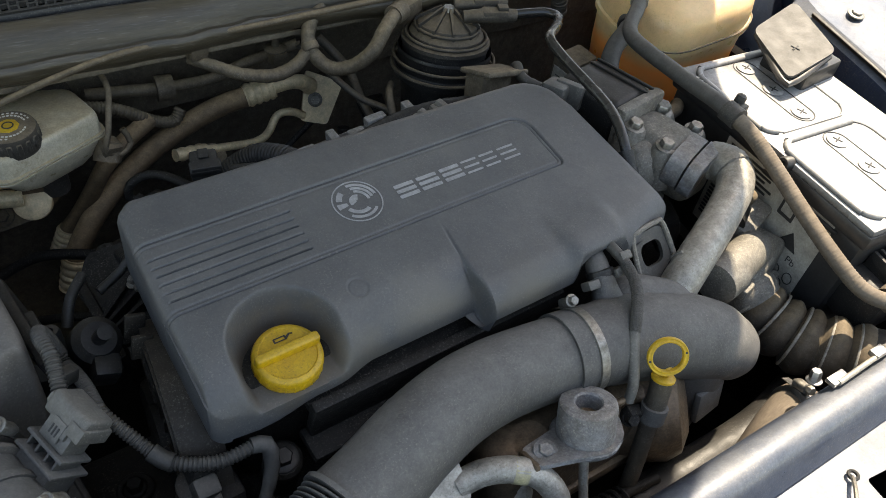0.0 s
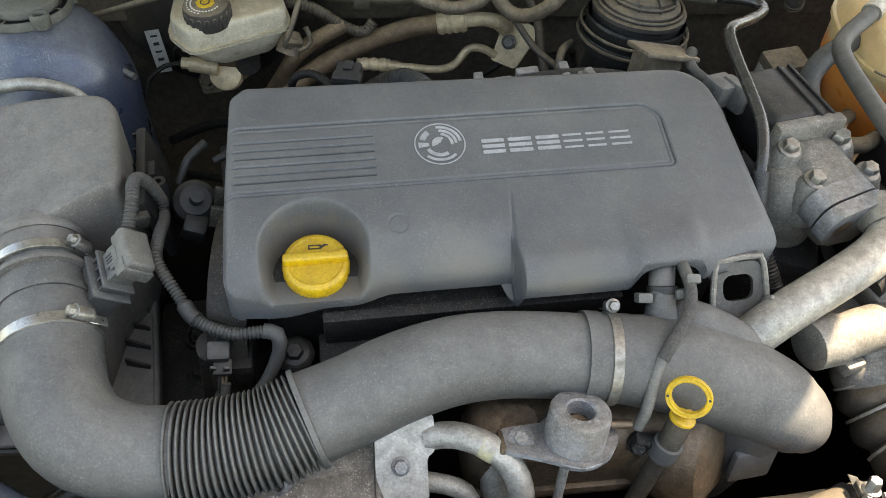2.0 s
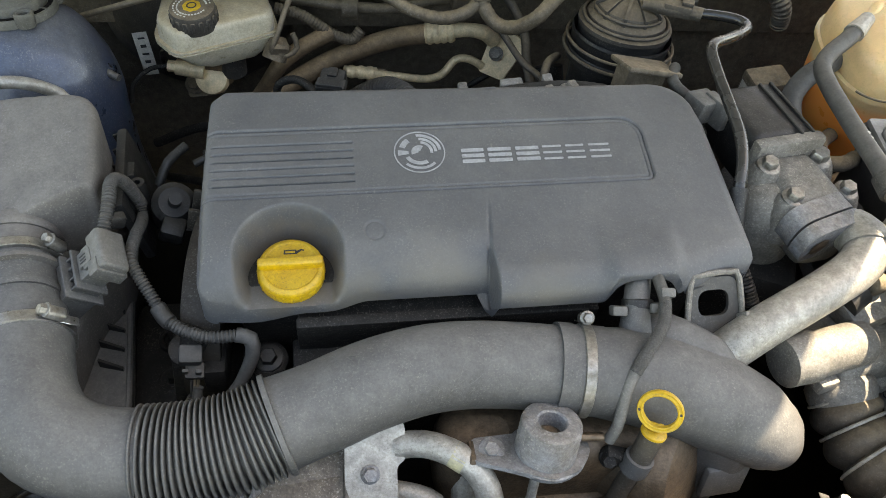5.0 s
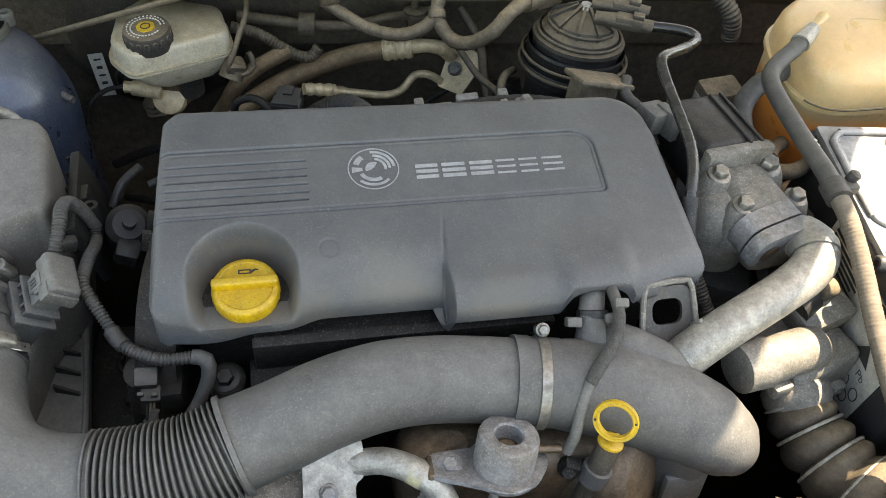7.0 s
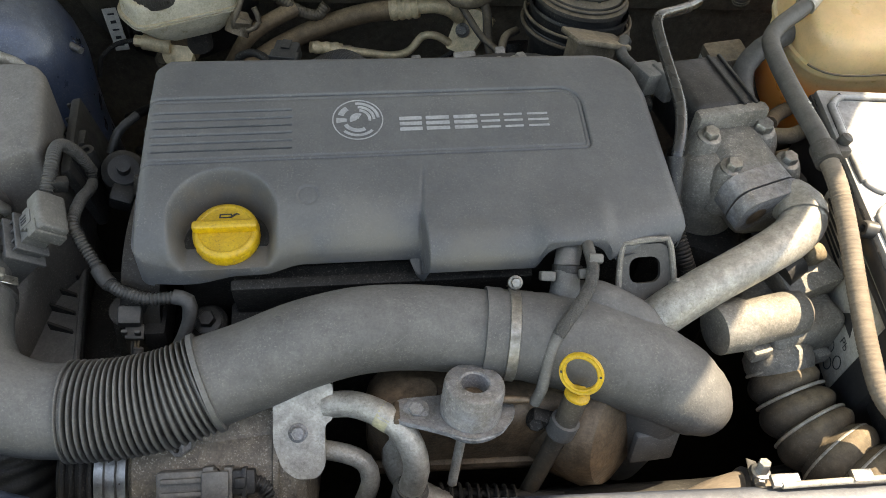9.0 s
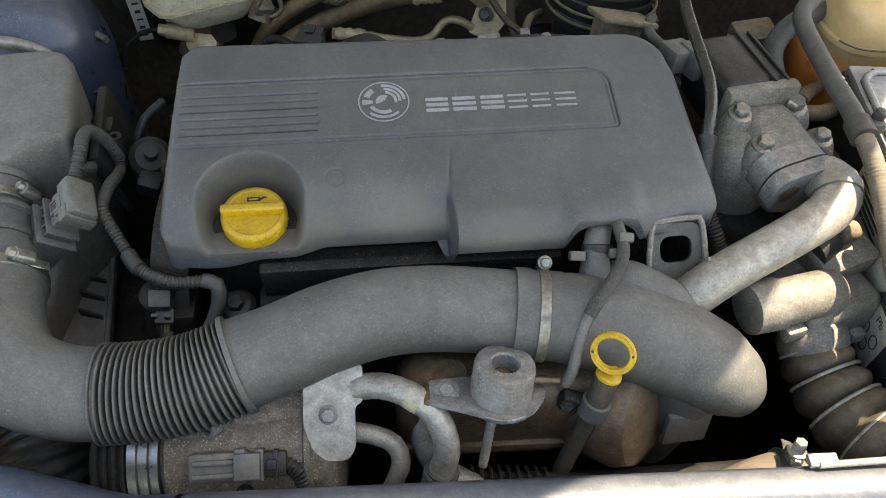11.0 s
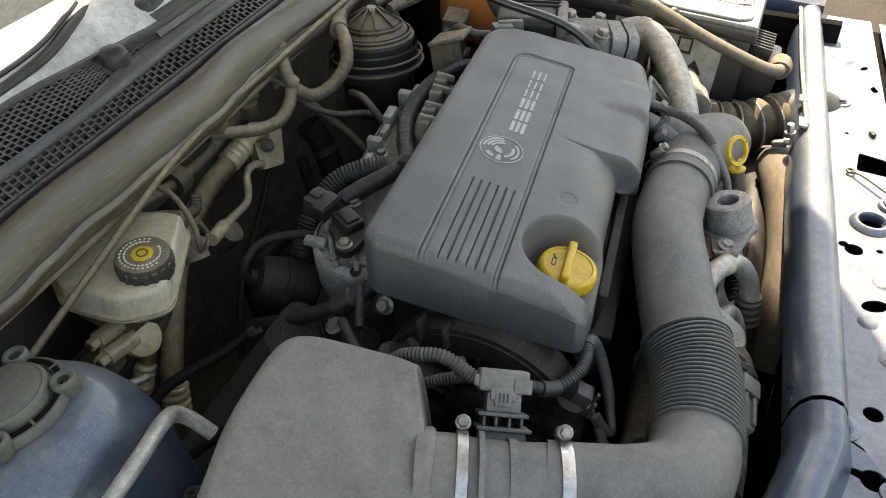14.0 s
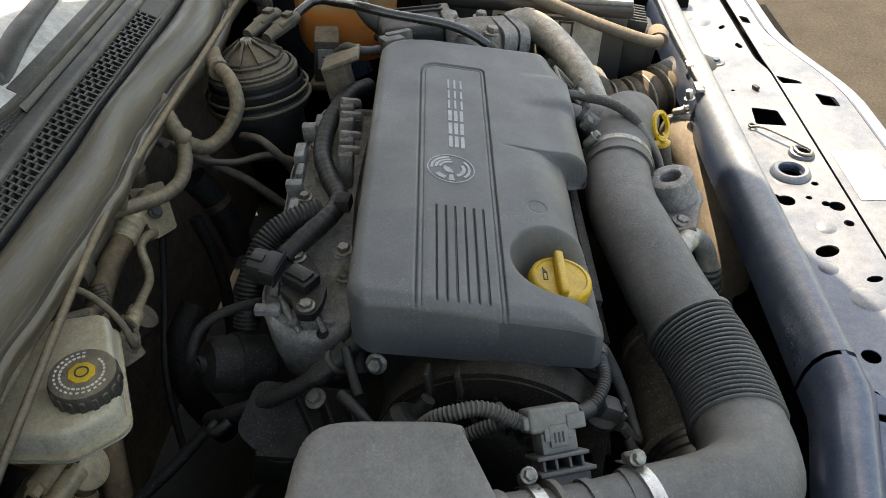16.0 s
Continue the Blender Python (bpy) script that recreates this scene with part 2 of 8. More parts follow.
M_CORNER = mat("navy_corner_paint", (0.016, 0.036, 0.080), 0.32, 0.25, col2=(0.024, 0.044, 0.085), scale=16, dust=0.55, dustcol=(0.115, 0.125, 0.14), bump=0.08, coat=0.35, speck=0.3)
# Pale dust only on top, so the sides look shaded.
M_LOOM = mat("brown_grey_taped_loom", (0.062, 0.047, 0.031), 0.62, col2=(0.090, 0.068, 0.043), dust=0.62, dustcol=(0.36, 0.262, 0.155), lo=0.15, bump=0.4, speck=0.35, mottle=0.3, grit=0.2)
M_TAN = mat("tan_dusted_hose_rubber", (0.150, 0.096, 0.052), 0.6, col2=(0.075, 0.052, 0.031), scale=40, dust=0.9, dustcol=(0.46, 0.305, 0.165), lo=0.0, bump=0.3, speck=0.7, speckcol=(0.05, 0.037, 0.024), mottle=0.25)
M_FERRULE = mat("warm_alloy_ferrule", (0.86, 0.66, 0.39), 0.42, 0.25, col2=(0.55, 0.43, 0.27), scale=80, dust=0.4, dustcol=(0.40, 0.31, 0.19), bump=0.25)
M_ZINC = mat("chalky_zinc_grey", (0.235, 0.245, 0.262), 0.5, 0.25, col2=(0.125, 0.110, 0.098), scale=60, dust=0.35, dustcol=(0.29, 0.25, 0.195), bump=0.8, bscale=380, speck=0.8, speckcol=(0.40, 0.37, 0.32), mottle=0.3, grit=0.24)
M_TIMING = mat("brown_black_belt_cover", (0.020, 0.0175, 0.0145), 0.55, col2=(0.030, 0.025, 0.020), dust=0.14, dustcol=(0.15, 0.115, 0.078), lo=0.15, bump=0.25, speck=0.4, mottle=0.25, spec=0.25)
M_BOOT = mat("black_boot_rubber", (0.024, 0.0215, 0.0185), 0.6, col2=(0.038, 0.032, 0.026), dust=0.68, dustcol=(0.27, 0.20, 0.12), lo=0.05, bump=0.3, speck=0.35, mottle=0.28)
M_GREYHOSE = mat("dark_grey_rubber", (0.055, 0.054, 0.052), 0.55, dust=0.35, dustcol=(0.20, 0.185, 0.155), bump=0.15)
M_GLOSS = mat("glossy_black_pipe", (0.018, 0.018, 0.018), 0.22, dust=0.15, dustcol=(0.15, 0.14, 0.12), bump=0.03, spec=0.6)
M_GRUBBY = mat("grubby_label_paper", (0.46, 0.44, 0.39), 0.6, col2=(0.27, 0.25, 0.215), scale=40, dust=0.3, dustcol=(0.24, 0.20, 0.15), bump=0.08, mottle=0.2)


def stain(m, c, r, col, amount):
    """Oily dirt round a point of the thing, with a ragged edge."""
    t = m.node_tree
    N, L = t.nodes, t.links
    b = N["Principled BSDF"]
    old = b.inputs["Base Color"].links[0].from_socket
    tc = N["Texture Coordinate"].outputs["Object"]
    d = N.new("ShaderNodeVectorMath")
    d.operation = "DISTANCE"
    L.new(tc, d.inputs[0])
    d.inputs[1].default_value = c
    n = N.new("ShaderNodeTexNoise")
    n.inputs["Scale"].default_value, n.inputs["Detail"].default_value = 60.0, 6
    L.new(tc, n.inputs["Vector"])
    a = N.new("ShaderNodeMath")
    a.operation = "MULTIPLY_ADD"
    L.new(n.outputs["Fac"], a.inputs[0])
    a.inputs[1].default_value = r * 0.9
    L.new(d.outputs["Value"], a.inputs[2])
    q = N.new("ShaderNodeMapRange")
    q.inputs["From Min"].default_value, q.inputs["From Max"].default_value = r * 0.7, r * 1.5
    q.inputs["To Min"].default_value, q.inputs["To Max"].default_value = amount, 0.0
    L.new(a.outputs[0], q.inputs["Value"])
    mx = N.new("ShaderNodeMix")
    mx.data_type = "RGBA"
    L.new(q.outputs["Result"], mx.inputs["Factor"])
    L.new(old, mx.inputs["A"])
    mx.inputs["B"].default_value = (*col, 1)
    L.new(mx.outputs["Result"], b.inputs["Base Color"])


stain(M_COVER, (-0.0995, -0.1000, 0.832), 0.046, (0.125, 0.092, 0.055), 0.8)
stain(M_COVER, (0.215, -0.060, 0.850), 0.035, (0.030, 0.030, 0.030), 0.12)
stain(M_COVER, (0.020, -0.110, 0.835), 0.045, (0.15, 0.132, 0.105), 0.5)
stain(M_COVER, (0.105, -0.122, 0.832), 0.040, (0.135, 0.117, 0.090), 0.45)
stain(M_COVER, (-0.045, -0.125, 0.815), 0.040, (0.135, 0.115, 0.085), 0.5)
stain(M_COVER, (0.110, 0.030, 0.880), 0.030, (0.14, 0.135, 0.125), 0.35)

# ---- shape helpers ----
class Geo:
    """A plain list of corners and faces."""

    def __init__(self):
        self.v, self.f = [], []

    def add(self, verts, faces, m=None):
        k = len(self.v)
        self.v += [tuple(m @ Vector(p)) if m else tuple(p) for p in verts]
        self.f += [tuple(i + k for i in f) for f in faces]
        return self

    def box(self, size, m, bevel=0.002, seg=2):
        bm = bmesh.new()
        bmesh.ops.create_cube(bm, size=1)
        bmesh.ops.scale(bm, vec=size, verts=bm.verts)
        if bevel:
            bmesh.ops.bevel(bm, geom=bm.edges[:] + bm.verts[:], offset=min(bevel, min(size) * 0.45), segments=seg, affect="EDGES", profile=0.5)
        bm.verts.index_update()
        self.add([v.co for v in bm.verts], [[v.index for v in f.verts] for f in bm.faces], m)
        bm.free()
        return self

    def lathe(self, prof, m, n=24, turn=0.0, arc=1.0, caps=True):
        vs, fs = [], []
        ring = n if arc >= 1 else n + 1
        for r, z in prof:
            for i in range(ring):
                a = turn + arc * 2 * math.pi * i / n
                vs.append((r * math.cos(a), r * math.sin(a), z))
        for j in range(len(prof) - 1):
            for i in range(n):
                i2 = (i + 1) % ring
                fs.append((j * ring + i, j * ring + i2, (j + 1) * ring + i2, (j + 1) * ring + i))
        if caps and arc >= 1 and prof[0][0] > 1e-6:
            fs.append(tuple(range(n - 1, -1, -1)))
        if caps and arc >= 1 and prof[-1][0] > 1e-6:
            fs.append(tuple((len(prof) - 1) * ring + i for i in range(n)))
        return self.add(vs, fs, m)

    def plate(self, outline, thick, m, holes=()):
        """A flat plate, its top at z = 0, with holes through it."""
        loops = [outline, *holes]
        flat = [Vector((x, y, 0)) for loop in loops for x, y in loop]
        tris = tessellate([[Vector((x, y, 0)) for x, y in loop] for loop in loops])
        n = len(flat)
        vs = [tuple(p) for p in flat] + [(p.x, p.y, -thick) for p in flat]
        fs = []
        for t in tris:
            a, b, c = (flat[i] for i in t)
            t = t if (b - a).cross(c - a).z > 0 else (t[0], t[2], t[1])
            fs += [tuple(t), tuple(i + n for i in reversed(t))]
        k = 0
        for loop in loops:
            area = sum(loop[i - 1][0] * loop[i][1] - loop[i][0] * loop[i - 1][1] for i in range(len(loop)))
            flip = (area > 0) == (loop is not outline)
            for i in range(len(loop)):
                a, b = k + i, k + (i + 1) % len(loop)
                fs.append((a, b, b + n, a + n) if flip else (b, a, a + n, b + n))
            k += len(loop)
        return self.add(vs, fs, m)

    def tube(self, pts, r, n=16, step=0.006, prof=None, caps=True, flat=1.0, hollow=0.0):
        """A round sweep along a smooth line; r: one radius or one for each point; prof(s, length): what it adds to the radius."""
        P = np.array(pts, float)
        R = np.array(r if hasattr(r, "__len__") else [r] * len(P), float)
        D = []
        for i in range(len(P) - 1):
            p0, p1, p2, p3 = P[max(i - 1, 0)], P[i], P[i + 1], P[min(i + 2, len(P) - 1)]
            k = max(2, int(np.linalg.norm(p2 - p1) / step))
            for s in np.linspace(0, 1, k, endpoint=False):
                q = 0.5 * (2 * p1 + (p2 - p0) * s + (2 * p0 - 5 * p1 + 4 * p2 - p3) * s**2 + (3 * p1 - p0 - 3 * p2 + p3) * s**3)
                e = s * s * (3 - 2 * s)
                D.append((*q, R[i] * (1 - e) + R[i + 1] * e))
        D.append((*P[-1], R[-1]))
        D = np.array(D)
        C, rad = D[:, :3], D[:, 3]
        S = np.concatenate([[0], np.cumsum(np.linalg.norm(np.diff(C, axis=0), axis=1))])
        T = np.gradient(C, axis=0)
        T /= np.linalg.norm(T, axis=1)[:, None]
        up = np.cross(T[0], (0.3, 0.2, 0.9))
        up /= np.linalg.norm(up)
        vs, fs = [], []
        for i in range(len(C)):
            up = up - T[i] * (up @ T[i])
            up /= np.linalg.norm(up)
            side = np.cross(T[i], up)
            rr = rad[i] + (prof(S[i], S[-1]) if prof else 0)
            for j in range(n):
                a = 2 * math.pi * j / n
                vs.append(tuple(C[i] + rr * (math.cos(a) * up + flat * math.sin(a) * side)))
        for i in range(len(C) - 1):
            for j in range(n):
                k = (j + 1) % n
                fs.append((i * n + j, i * n + k, (i + 1) * n + k, (i + 1) * n + j))
        if caps:
            fs += [tuple(range(n - 1, -1, -1)), tuple((len(C) - 1) * n + j for j in range(n))]
        return self.add(vs, fs)

    def bolt(self, p, axis, r=0.006, h=0.006, flange=1.45):
        m = aim(p, axis)
        f = r * flange
        self.lathe([(f, 0), (f, r * 0.22), (f * 0.9, r * 0.32)], m, 18)
        self.lathe([(r, r * 0.2), (r, h * 0.85), (r * 0.86, h)], m, 6)
        return self


def tessellate(loops):
    from mathutils.geometry import tessellate_polygon
    return tessellate_polygon(loops)


def aim(p, axis, roll=0.0):
    """A pose at p whose z axis points along axis."""
    q = Vector(axis).normalized().to_track_quat("Z", "Y")
    return Matrix.Translation(p) @ q.to_matrix().to_4x4() @ Matrix.Rotation(radians(roll), 4, "Z")


def at(p, rx=0, ry=0, rz=0):
    return pose(*p, rx, ry, rz)


def circle(x, y, r, n=20, r2=None, turn=0.0):
    r2 = r2 or r
    c, s = math.cos(radians(turn)), math.sin(radians(turn))
    out = []
    for i in range(n):
        a = 2 * math.pi * i / n
        u, w = r * math.cos(a), r2 * math.sin(a)
        out.append((x + u * c - w * s, y + u * s + w * c))
    return out


def rect(x0, y0, x1, y1, r=0.002, n=4):
    """A rectangle with rounded corners."""
    out = []
    for cx, cy, a0 in ((x1 - r, y1 - r, 0), (x0 + r, y1 - r, 90), (x0 + r, y0 + r, 180), (x1 - r, y0 + r, 270)):
        for i in range(n + 1):
            a = radians(a0 + 90 * i / n)
            out.append((cx + r * math.cos(a), cy + r * math.sin(a)))
    return out


def thing(name, p, label, category, group="", kind=""):
    ob = new(name)
    ob.empty_display_size = 0.02
    ob.matrix_basis = Matrix.Translation(p)
    return tagged(ob, label, category, group, kind)


def part(name, g, material, parent, label="", sharp=38, kind=""):
    """One mesh under a thing or a part; its corners are given in the place's own metres."""
    me = bpy.data.meshes.new(name)
    me.from_pydata(g.v, [], g.f)
    me.validate()
    me.materials.append(material)
    me.shade_smooth()
    me.set_sharp_from_angle(angle=radians(sharp))
    ob = new(name, me)
    base = Matrix.Identity(4)
    o = parent
    while o is not None:
        base = o.matrix_basis @ o.matrix_parent_inverse @ base if o.parent else o.matrix_basis @ base
        o = o.parent
    ob.parent = parent
    ob.matrix_parent_inverse = base.inverted()
    return tagged(ob, label, kind=kind)


def single(name, g, material, label, category, group="", kind="", sharp=38):
    """A thing that is one mesh."""
    me = bpy.data.meshes.new(name)
    me.from_pydata(g.v, [], g.f)
    me.validate()
    me.materials.append(material)
    me.shade_smooth()
    me.set_sharp_from_angle(angle=radians(sharp))
    return tagged(new(name, me), label, category, group, kind)


def ribs(pitch, depth, gap=0.5, start=0.0, stop=0.0):
    """Ring-shaped ribs along a hose: adds depth but in the gaps."""
    def f(s, length):
        if s < start or s > length - stop:
            return 0.0
        w = ((s - start) / pitch) % 1.0
        return depth * (0.0 if w < gap else math.sin(math.pi * (w - gap) / (1 - gap)) ** 0.5)
    return f


def poly_inside(px, py, poly):
    """Signed distance of points to a closed outline, positive inside."""
    d = np.full(px.shape, 1e9)
    s = np.ones(px.shape)
    n = len(poly)
    for i in range(n):
        (ax, ay), (bx, by) = poly[i], poly[i - 1]
        ex, ey = bx - ax, by - ay
        wx, wy = px - ax, py - ay
        t = np.clip((wx * ex + wy * ey) / (ex * ex + ey * ey), 0, 1)
        d = np.minimum(d, (wx - ex * t) ** 2 + (wy - ey * t) ** 2)
        c1, c2, c3 = py >= ay, py < by, ex * wy > ey * wx
        s = np.where((c1 & c2 & c3) | (~c1 & ~c2 & ~c3), -s, s)
    return -s * np.sqrt(d)


def shell(poly, rnd, height, cell, skirt, place):
    """A moulded shell: the outline rounded by rnd, height(u, v, d) over it at inside distance d, and a skirt down to skirt(u, v)."""
    us, vs_ = [p[0] for p in poly], [p[1] for p in poly]
    u = np.arange(min(us) - rnd - cell, max(us) + rnd + 2 * cell, cell)
    w = np.arange(min(vs_) - rnd - cell, max(vs_) + rnd + 2 * cell, cell)
    U, W = np.meshgrid(u, w, indexing="ij")
    def sd(a, b):
        return poly_inside(a, b, poly) + rnd
    d = sd(U, W)
    keep = (d[:-1, :-1] > 0) & (d[1:, :-1] > 0) & (d[:-1, 1:] > 0) & (d[1:, 1:] > 0)
    used = np.zeros(U.shape, bool)
    for a in (0, 1):
        for b in (0, 1):
            used[a:a + keep.shape[0], b:b + keep.shape[1]] |= keep
    pad = np.pad(keep, 1)
    whole = pad[:-1, :-1] & pad[1:, :-1] & pad[:-1, 1:] & pad[1:, 1:]
    edge = used & ~whole
    for _ in range(3):
        e = 1e-4
        dd = sd(U, W)
        gx, gy = (sd(U + e, W) - dd) / e, (sd(U, W + e) - dd) / e
        U = np.where(edge, U - gx * dd * 0.9, U)
        W = np.where(edge, W - gy * dd * 0.9, W)
    d = np.where(edge, 0, np.maximum(sd(U, W), 0))
    Z = height(U, W, d)
    index = -np.ones(U.shape, int)
    index[used] = np.arange(used.sum())
    vs = [place(a, b, c) for a, b, c in zip(U[used], W[used], Z[used])]
    fs = [(index[i, j], index[i + 1, j], index[i + 1, j + 1], index[i, j + 1]) for i, j in np.argwhere(keep)]
    # the skirt hangs from the open border
    count = {}
    for f in fs:
        for k in range(4):
            a, b = f[k], f[(k + 1) % 4]
            key = (min(a, b), max(a, b))
            count[key] = None if key in count else (a, b)
    uz = {int(index[i, j]): (U[i, j], W[i, j]) for i, j in np.argwhere(edge)}
    low = {}
    for pair in count.values():
        if pair is None:
            continue
        for a in pair:
            if a not in low:
                low[a] = len(vs)
                pu, pw = uz[int(a)]
                vs.append(place(pu, pw, float(skirt(pu, pw))))
        a, b = pair
        fs.append((b, a, low[a], low[b]))
    g = Geo()
    g.v, g.f = [tuple(map(float, p)) for p in vs], [tuple(map(int, f)) for f in fs]
    return g


def smooth(x, a, b):
    t = np.clip((x - a) / (b - a), 0, 1)
    return t * t * (3 - 2 * t)


def rounded(d, r, k=1.0):
    """How far a rounded edge of radius r has dropped at distance d from it."""
    q = np.clip(r - d, 0, r)
    return k * (r - np.sqrt(np.maximum(r * r - q * q, 0)))


def grown(poly, k, cx=0.0, cy_=0.0):
    return [(cx + (x - cx) * k, cy_ + (y - cy_) * k) for x, y in poly]


def loft(rings, m):
    g = Geo()
    n = len(rings[0][0])
    vs = [(x, y, z) for poly, z in rings for x, y in poly]
    fs = [(j * n + i, j * n + (i + 1) % n, (j + 1) * n + (i + 1) % n, (j + 1) * n + i) for j in range(len(rings) - 1) for i in range(n)]
    fs += [tuple(range(n - 1, -1, -1)), tuple((len(rings) - 1) * n + i for i in range(n))]
    return g.add(vs, fs, m)


def soft(poly, r=0.006, n=4):
    """The outline with its corners rounded."""
    out = []
    for i in range(len(poly)):
        a, b, c = Vector(poly[i - 1]), Vector(poly[i]), Vector(poly[(i + 1) % len(poly)])
        p, q = b + (a - b).normalized() * min(r, (a - b).length * 0.45), b + (c - b).normalized() * min(r, (c - b).length * 0.45)
        for k in range(n + 1):
            t = k / n
            out.append(tuple(p * (1 - t) ** 2 + b * 2 * t * (1 - t) + q * t * t))
    return out

def torus(R, r, m, n=40, k=12, flat=1.0):
    g = Geo()
    vs, fs = [], []
    for i in range(n):
        a = 2 * math.pi * i / n
        for j in range(k):
            b = 2 * math.pi * j / k
            q = R + r * math.cos(b)
            vs.append((q * math.cos(a), q * math.sin(a), flat * r * math.sin(b)))
    for i in range(n):
        for j in range(k):
            fs.append((i * k + j, ((i + 1) % n) * k + j, ((i + 1) % n) * k + (j + 1) % k, i * k + (j + 1) % k))
    return g.add(vs, fs, m)


def torus_ring(p, R, r):
    return torus(R, r, at(p), 20, 8)


# ---- ground and car body ----
g = Geo()
g.add([(-2500, -2500, 0), (2500, -2500, 0), (2500, 2500, 0), (-2500, 2500, 0)], [(0, 1, 2, 3)])
single("ground", g, M_GROUND, "dry brown gravel ground around the car", "ground", kind="structure")


def rail(x, d=0.0):
    """The line of the front panel's inner edge, square to the car."""
    return -0.300 + 0.085 * x - d


def sweep_x(xs, section):
    """A sheet whose section (y, z) is given at each x."""
    g = Geo()
    rows = [[(x, y, z) for y, z in section(x)] for x in xs]
    n = len(rows[0])
    g.v = [p for r in rows for p in r]
    g.f = [(i * n + j, i * n + j + 1, (i + 1) * n + j + 1, (i + 1) * n + j) for i in range(len(rows) - 1) for j in range(n - 1)]
    return g


def thick(g, t, down=(0, 0, -1)):
    """A sheet made solid by a second skin."""
    n = len(g.v)
    dv = Vector(down) * t
    count = {}
    for f in g.f:
        for k in range(len(f)):
            a, b = f[k], f[(k + 1) % len(f)]
            key = (min(a, b), max(a, b))
            count[key] = None if key in count else (a, b)
    fs = list(g.f) + [tuple(i + n for i in reversed(f)) for f in g.f]
    fs += [(p[1], p[0], p[0] + n, p[1] + n) for p in count.values() if p]
    g.v = g.v + [tuple(Vector(p) + dv) for p in g.v]
    g.f = fs
    return g


# front panel over the radiator
panel = thing("front_crossmember", (0.1, -0.36, 0.70), "dusty blue painted steel crossmember with holes over the radiator", "car panel")
FLAT = 0.750
XS = list(np.linspace(-0.118, 0.78, 60))
PROF = [(0.002, 0.738), (0.001, 0.752), (0.0, 0.760), (-0.004, 0.772), (-0.010, 0.7805), (-0.018, 0.7850), (-0.026, 0.7860), (-0.034, 0.7830), (-0.040, 0.7740), (-0.044, 0.7620), (-0.0485, 0.7515)]
part("ridge", thick(sweep_x(XS, lambda x: [(rail(x) + a, b + 0.004 * smooth(x, 0.5, -0.1)) for a, b in PROF]), 0.0012, (0, 0.5, -0.8)), M_PANEL, panel)


def strip(x0, x1, d0, d1, n=40):
    return [(x, rail(x) - d0) for x in np.linspace(x1, x0, n)] + [(x, rail(x) - d1) for x in np.linspace(x0, x1, n)]


def edge_out(x):
    """How far the front plate reaches towards the bumper."""
    return 0.214 - 0.05 * float(smooth(x, 0.38, 0.62))


def keyhole(x, d, r, r2, l, turn):
    """A round hole that runs out into a narrow slot."""
    out = []
    for i in range(22):
        a = radians(turn + 25 + 310 * i / 21)
        out.append((x + r * math.cos(a), rail(x, d) + r * math.sin(a)))
    for i in range(9):
        a = radians(turn - 80 + 160 * i / 8)
        out.append((x + l * math.cos(radians(turn)) + r2 * math.cos(a), rail(x, d) + l * math.sin(radians(turn)) + r2 * math.sin(a)))
    return out


def patch(*xd):
    return soft([(x, rail(x) - d) for x, d in xd], 0.004, 3)


holes = [
    patch((0.3516, 0.0820), (0.3450, 0.1130), (0.3070, 0.1142), (0.3095, 0.0770)),
    circle(0.200, rail(0.200, 0.086), 0.0125, 24),
    keyhole(0.146, 0.066, 0.0095, 0.0055, 0.012, 60),
    keyhole(0.139, 0.117, 0.0085, 0.0050, 0.011, 70),
    circle(0.060, rail(0.060, 0.081), 0.0135, 20, 0.0085, -60),
    circle(0.181, rail(0.181, 0.107), 0.0042, 12),
    circle(0.153, rail(0.153, 0.092), 0.0036, 12),
    circle(0.242, rail(0.242, 0.111), 0.0085, 18),
    circle(0.109, rail(0.109, 0.119), 0.0055, 14),
    circle(0.020, rail(0.020, 0.112), 0.0045, 16, 0.0085, 20),
    circle(0.396, rail(0.396, 0.070), 0.0026, 10),
    patch((0.546, 0.112), (0.530, 0.118), (0.524, 0.111), (0.536, 0.106)),
    circle(0.612, rail(0.612, 0.0815), 0.014, 18, 0.007, -30),
    circle(0.598, rail(0.598, 0.1026), 0.008, 14, 0.004, -30),
    circle(-0.085, rail(-0.085, 0.070), 0.0085, 16),
]
def seam_d(x):
    return 0.1335 - 0.010 * float(smooth(x, 0.45, 0.50))
XP = list(np.linspace(-0.118, 0.78, 60))
outline = [(x, rail(x) - 0.046) for x in reversed(XP)] + [(-0.126, rail(-0.126) - 0.060), (-0.150, rail(-0.150) - 0.072), (-0.158, rail(-0.158) - seam_d(0))] + [(x, rail(x) - seam_d(x)) for x in XP]
part("top_plate", Geo().plate(outline, 0.0015, at((0, 0, FLAT)), holes), M_PANEL, panel)
part("lock_ring", Geo().lathe([(0.0130, -0.005), (0.0128, 0.003), (0.0148, 0.0062), (0.0182, 0.0066), (0.0212, 0.0040), (0.0228, 0.0004)], at((0.200, rail(0.200, 0.086), FLAT + 0.0004)), 36, caps=False), M_PANEL, panel, "pressed steel ring round the lock opening")
part("lock_ring", Geo().lathe([(0.0088, -0.003), (0.0086, 0.003), (0.011, 0.0048), (0.0140, 0.0040), (0.0155, 0.0004)], at((0.242, rail(0.242, 0.111), FLAT + 0.0004)), 28, caps=False), M_PANEL, panel)
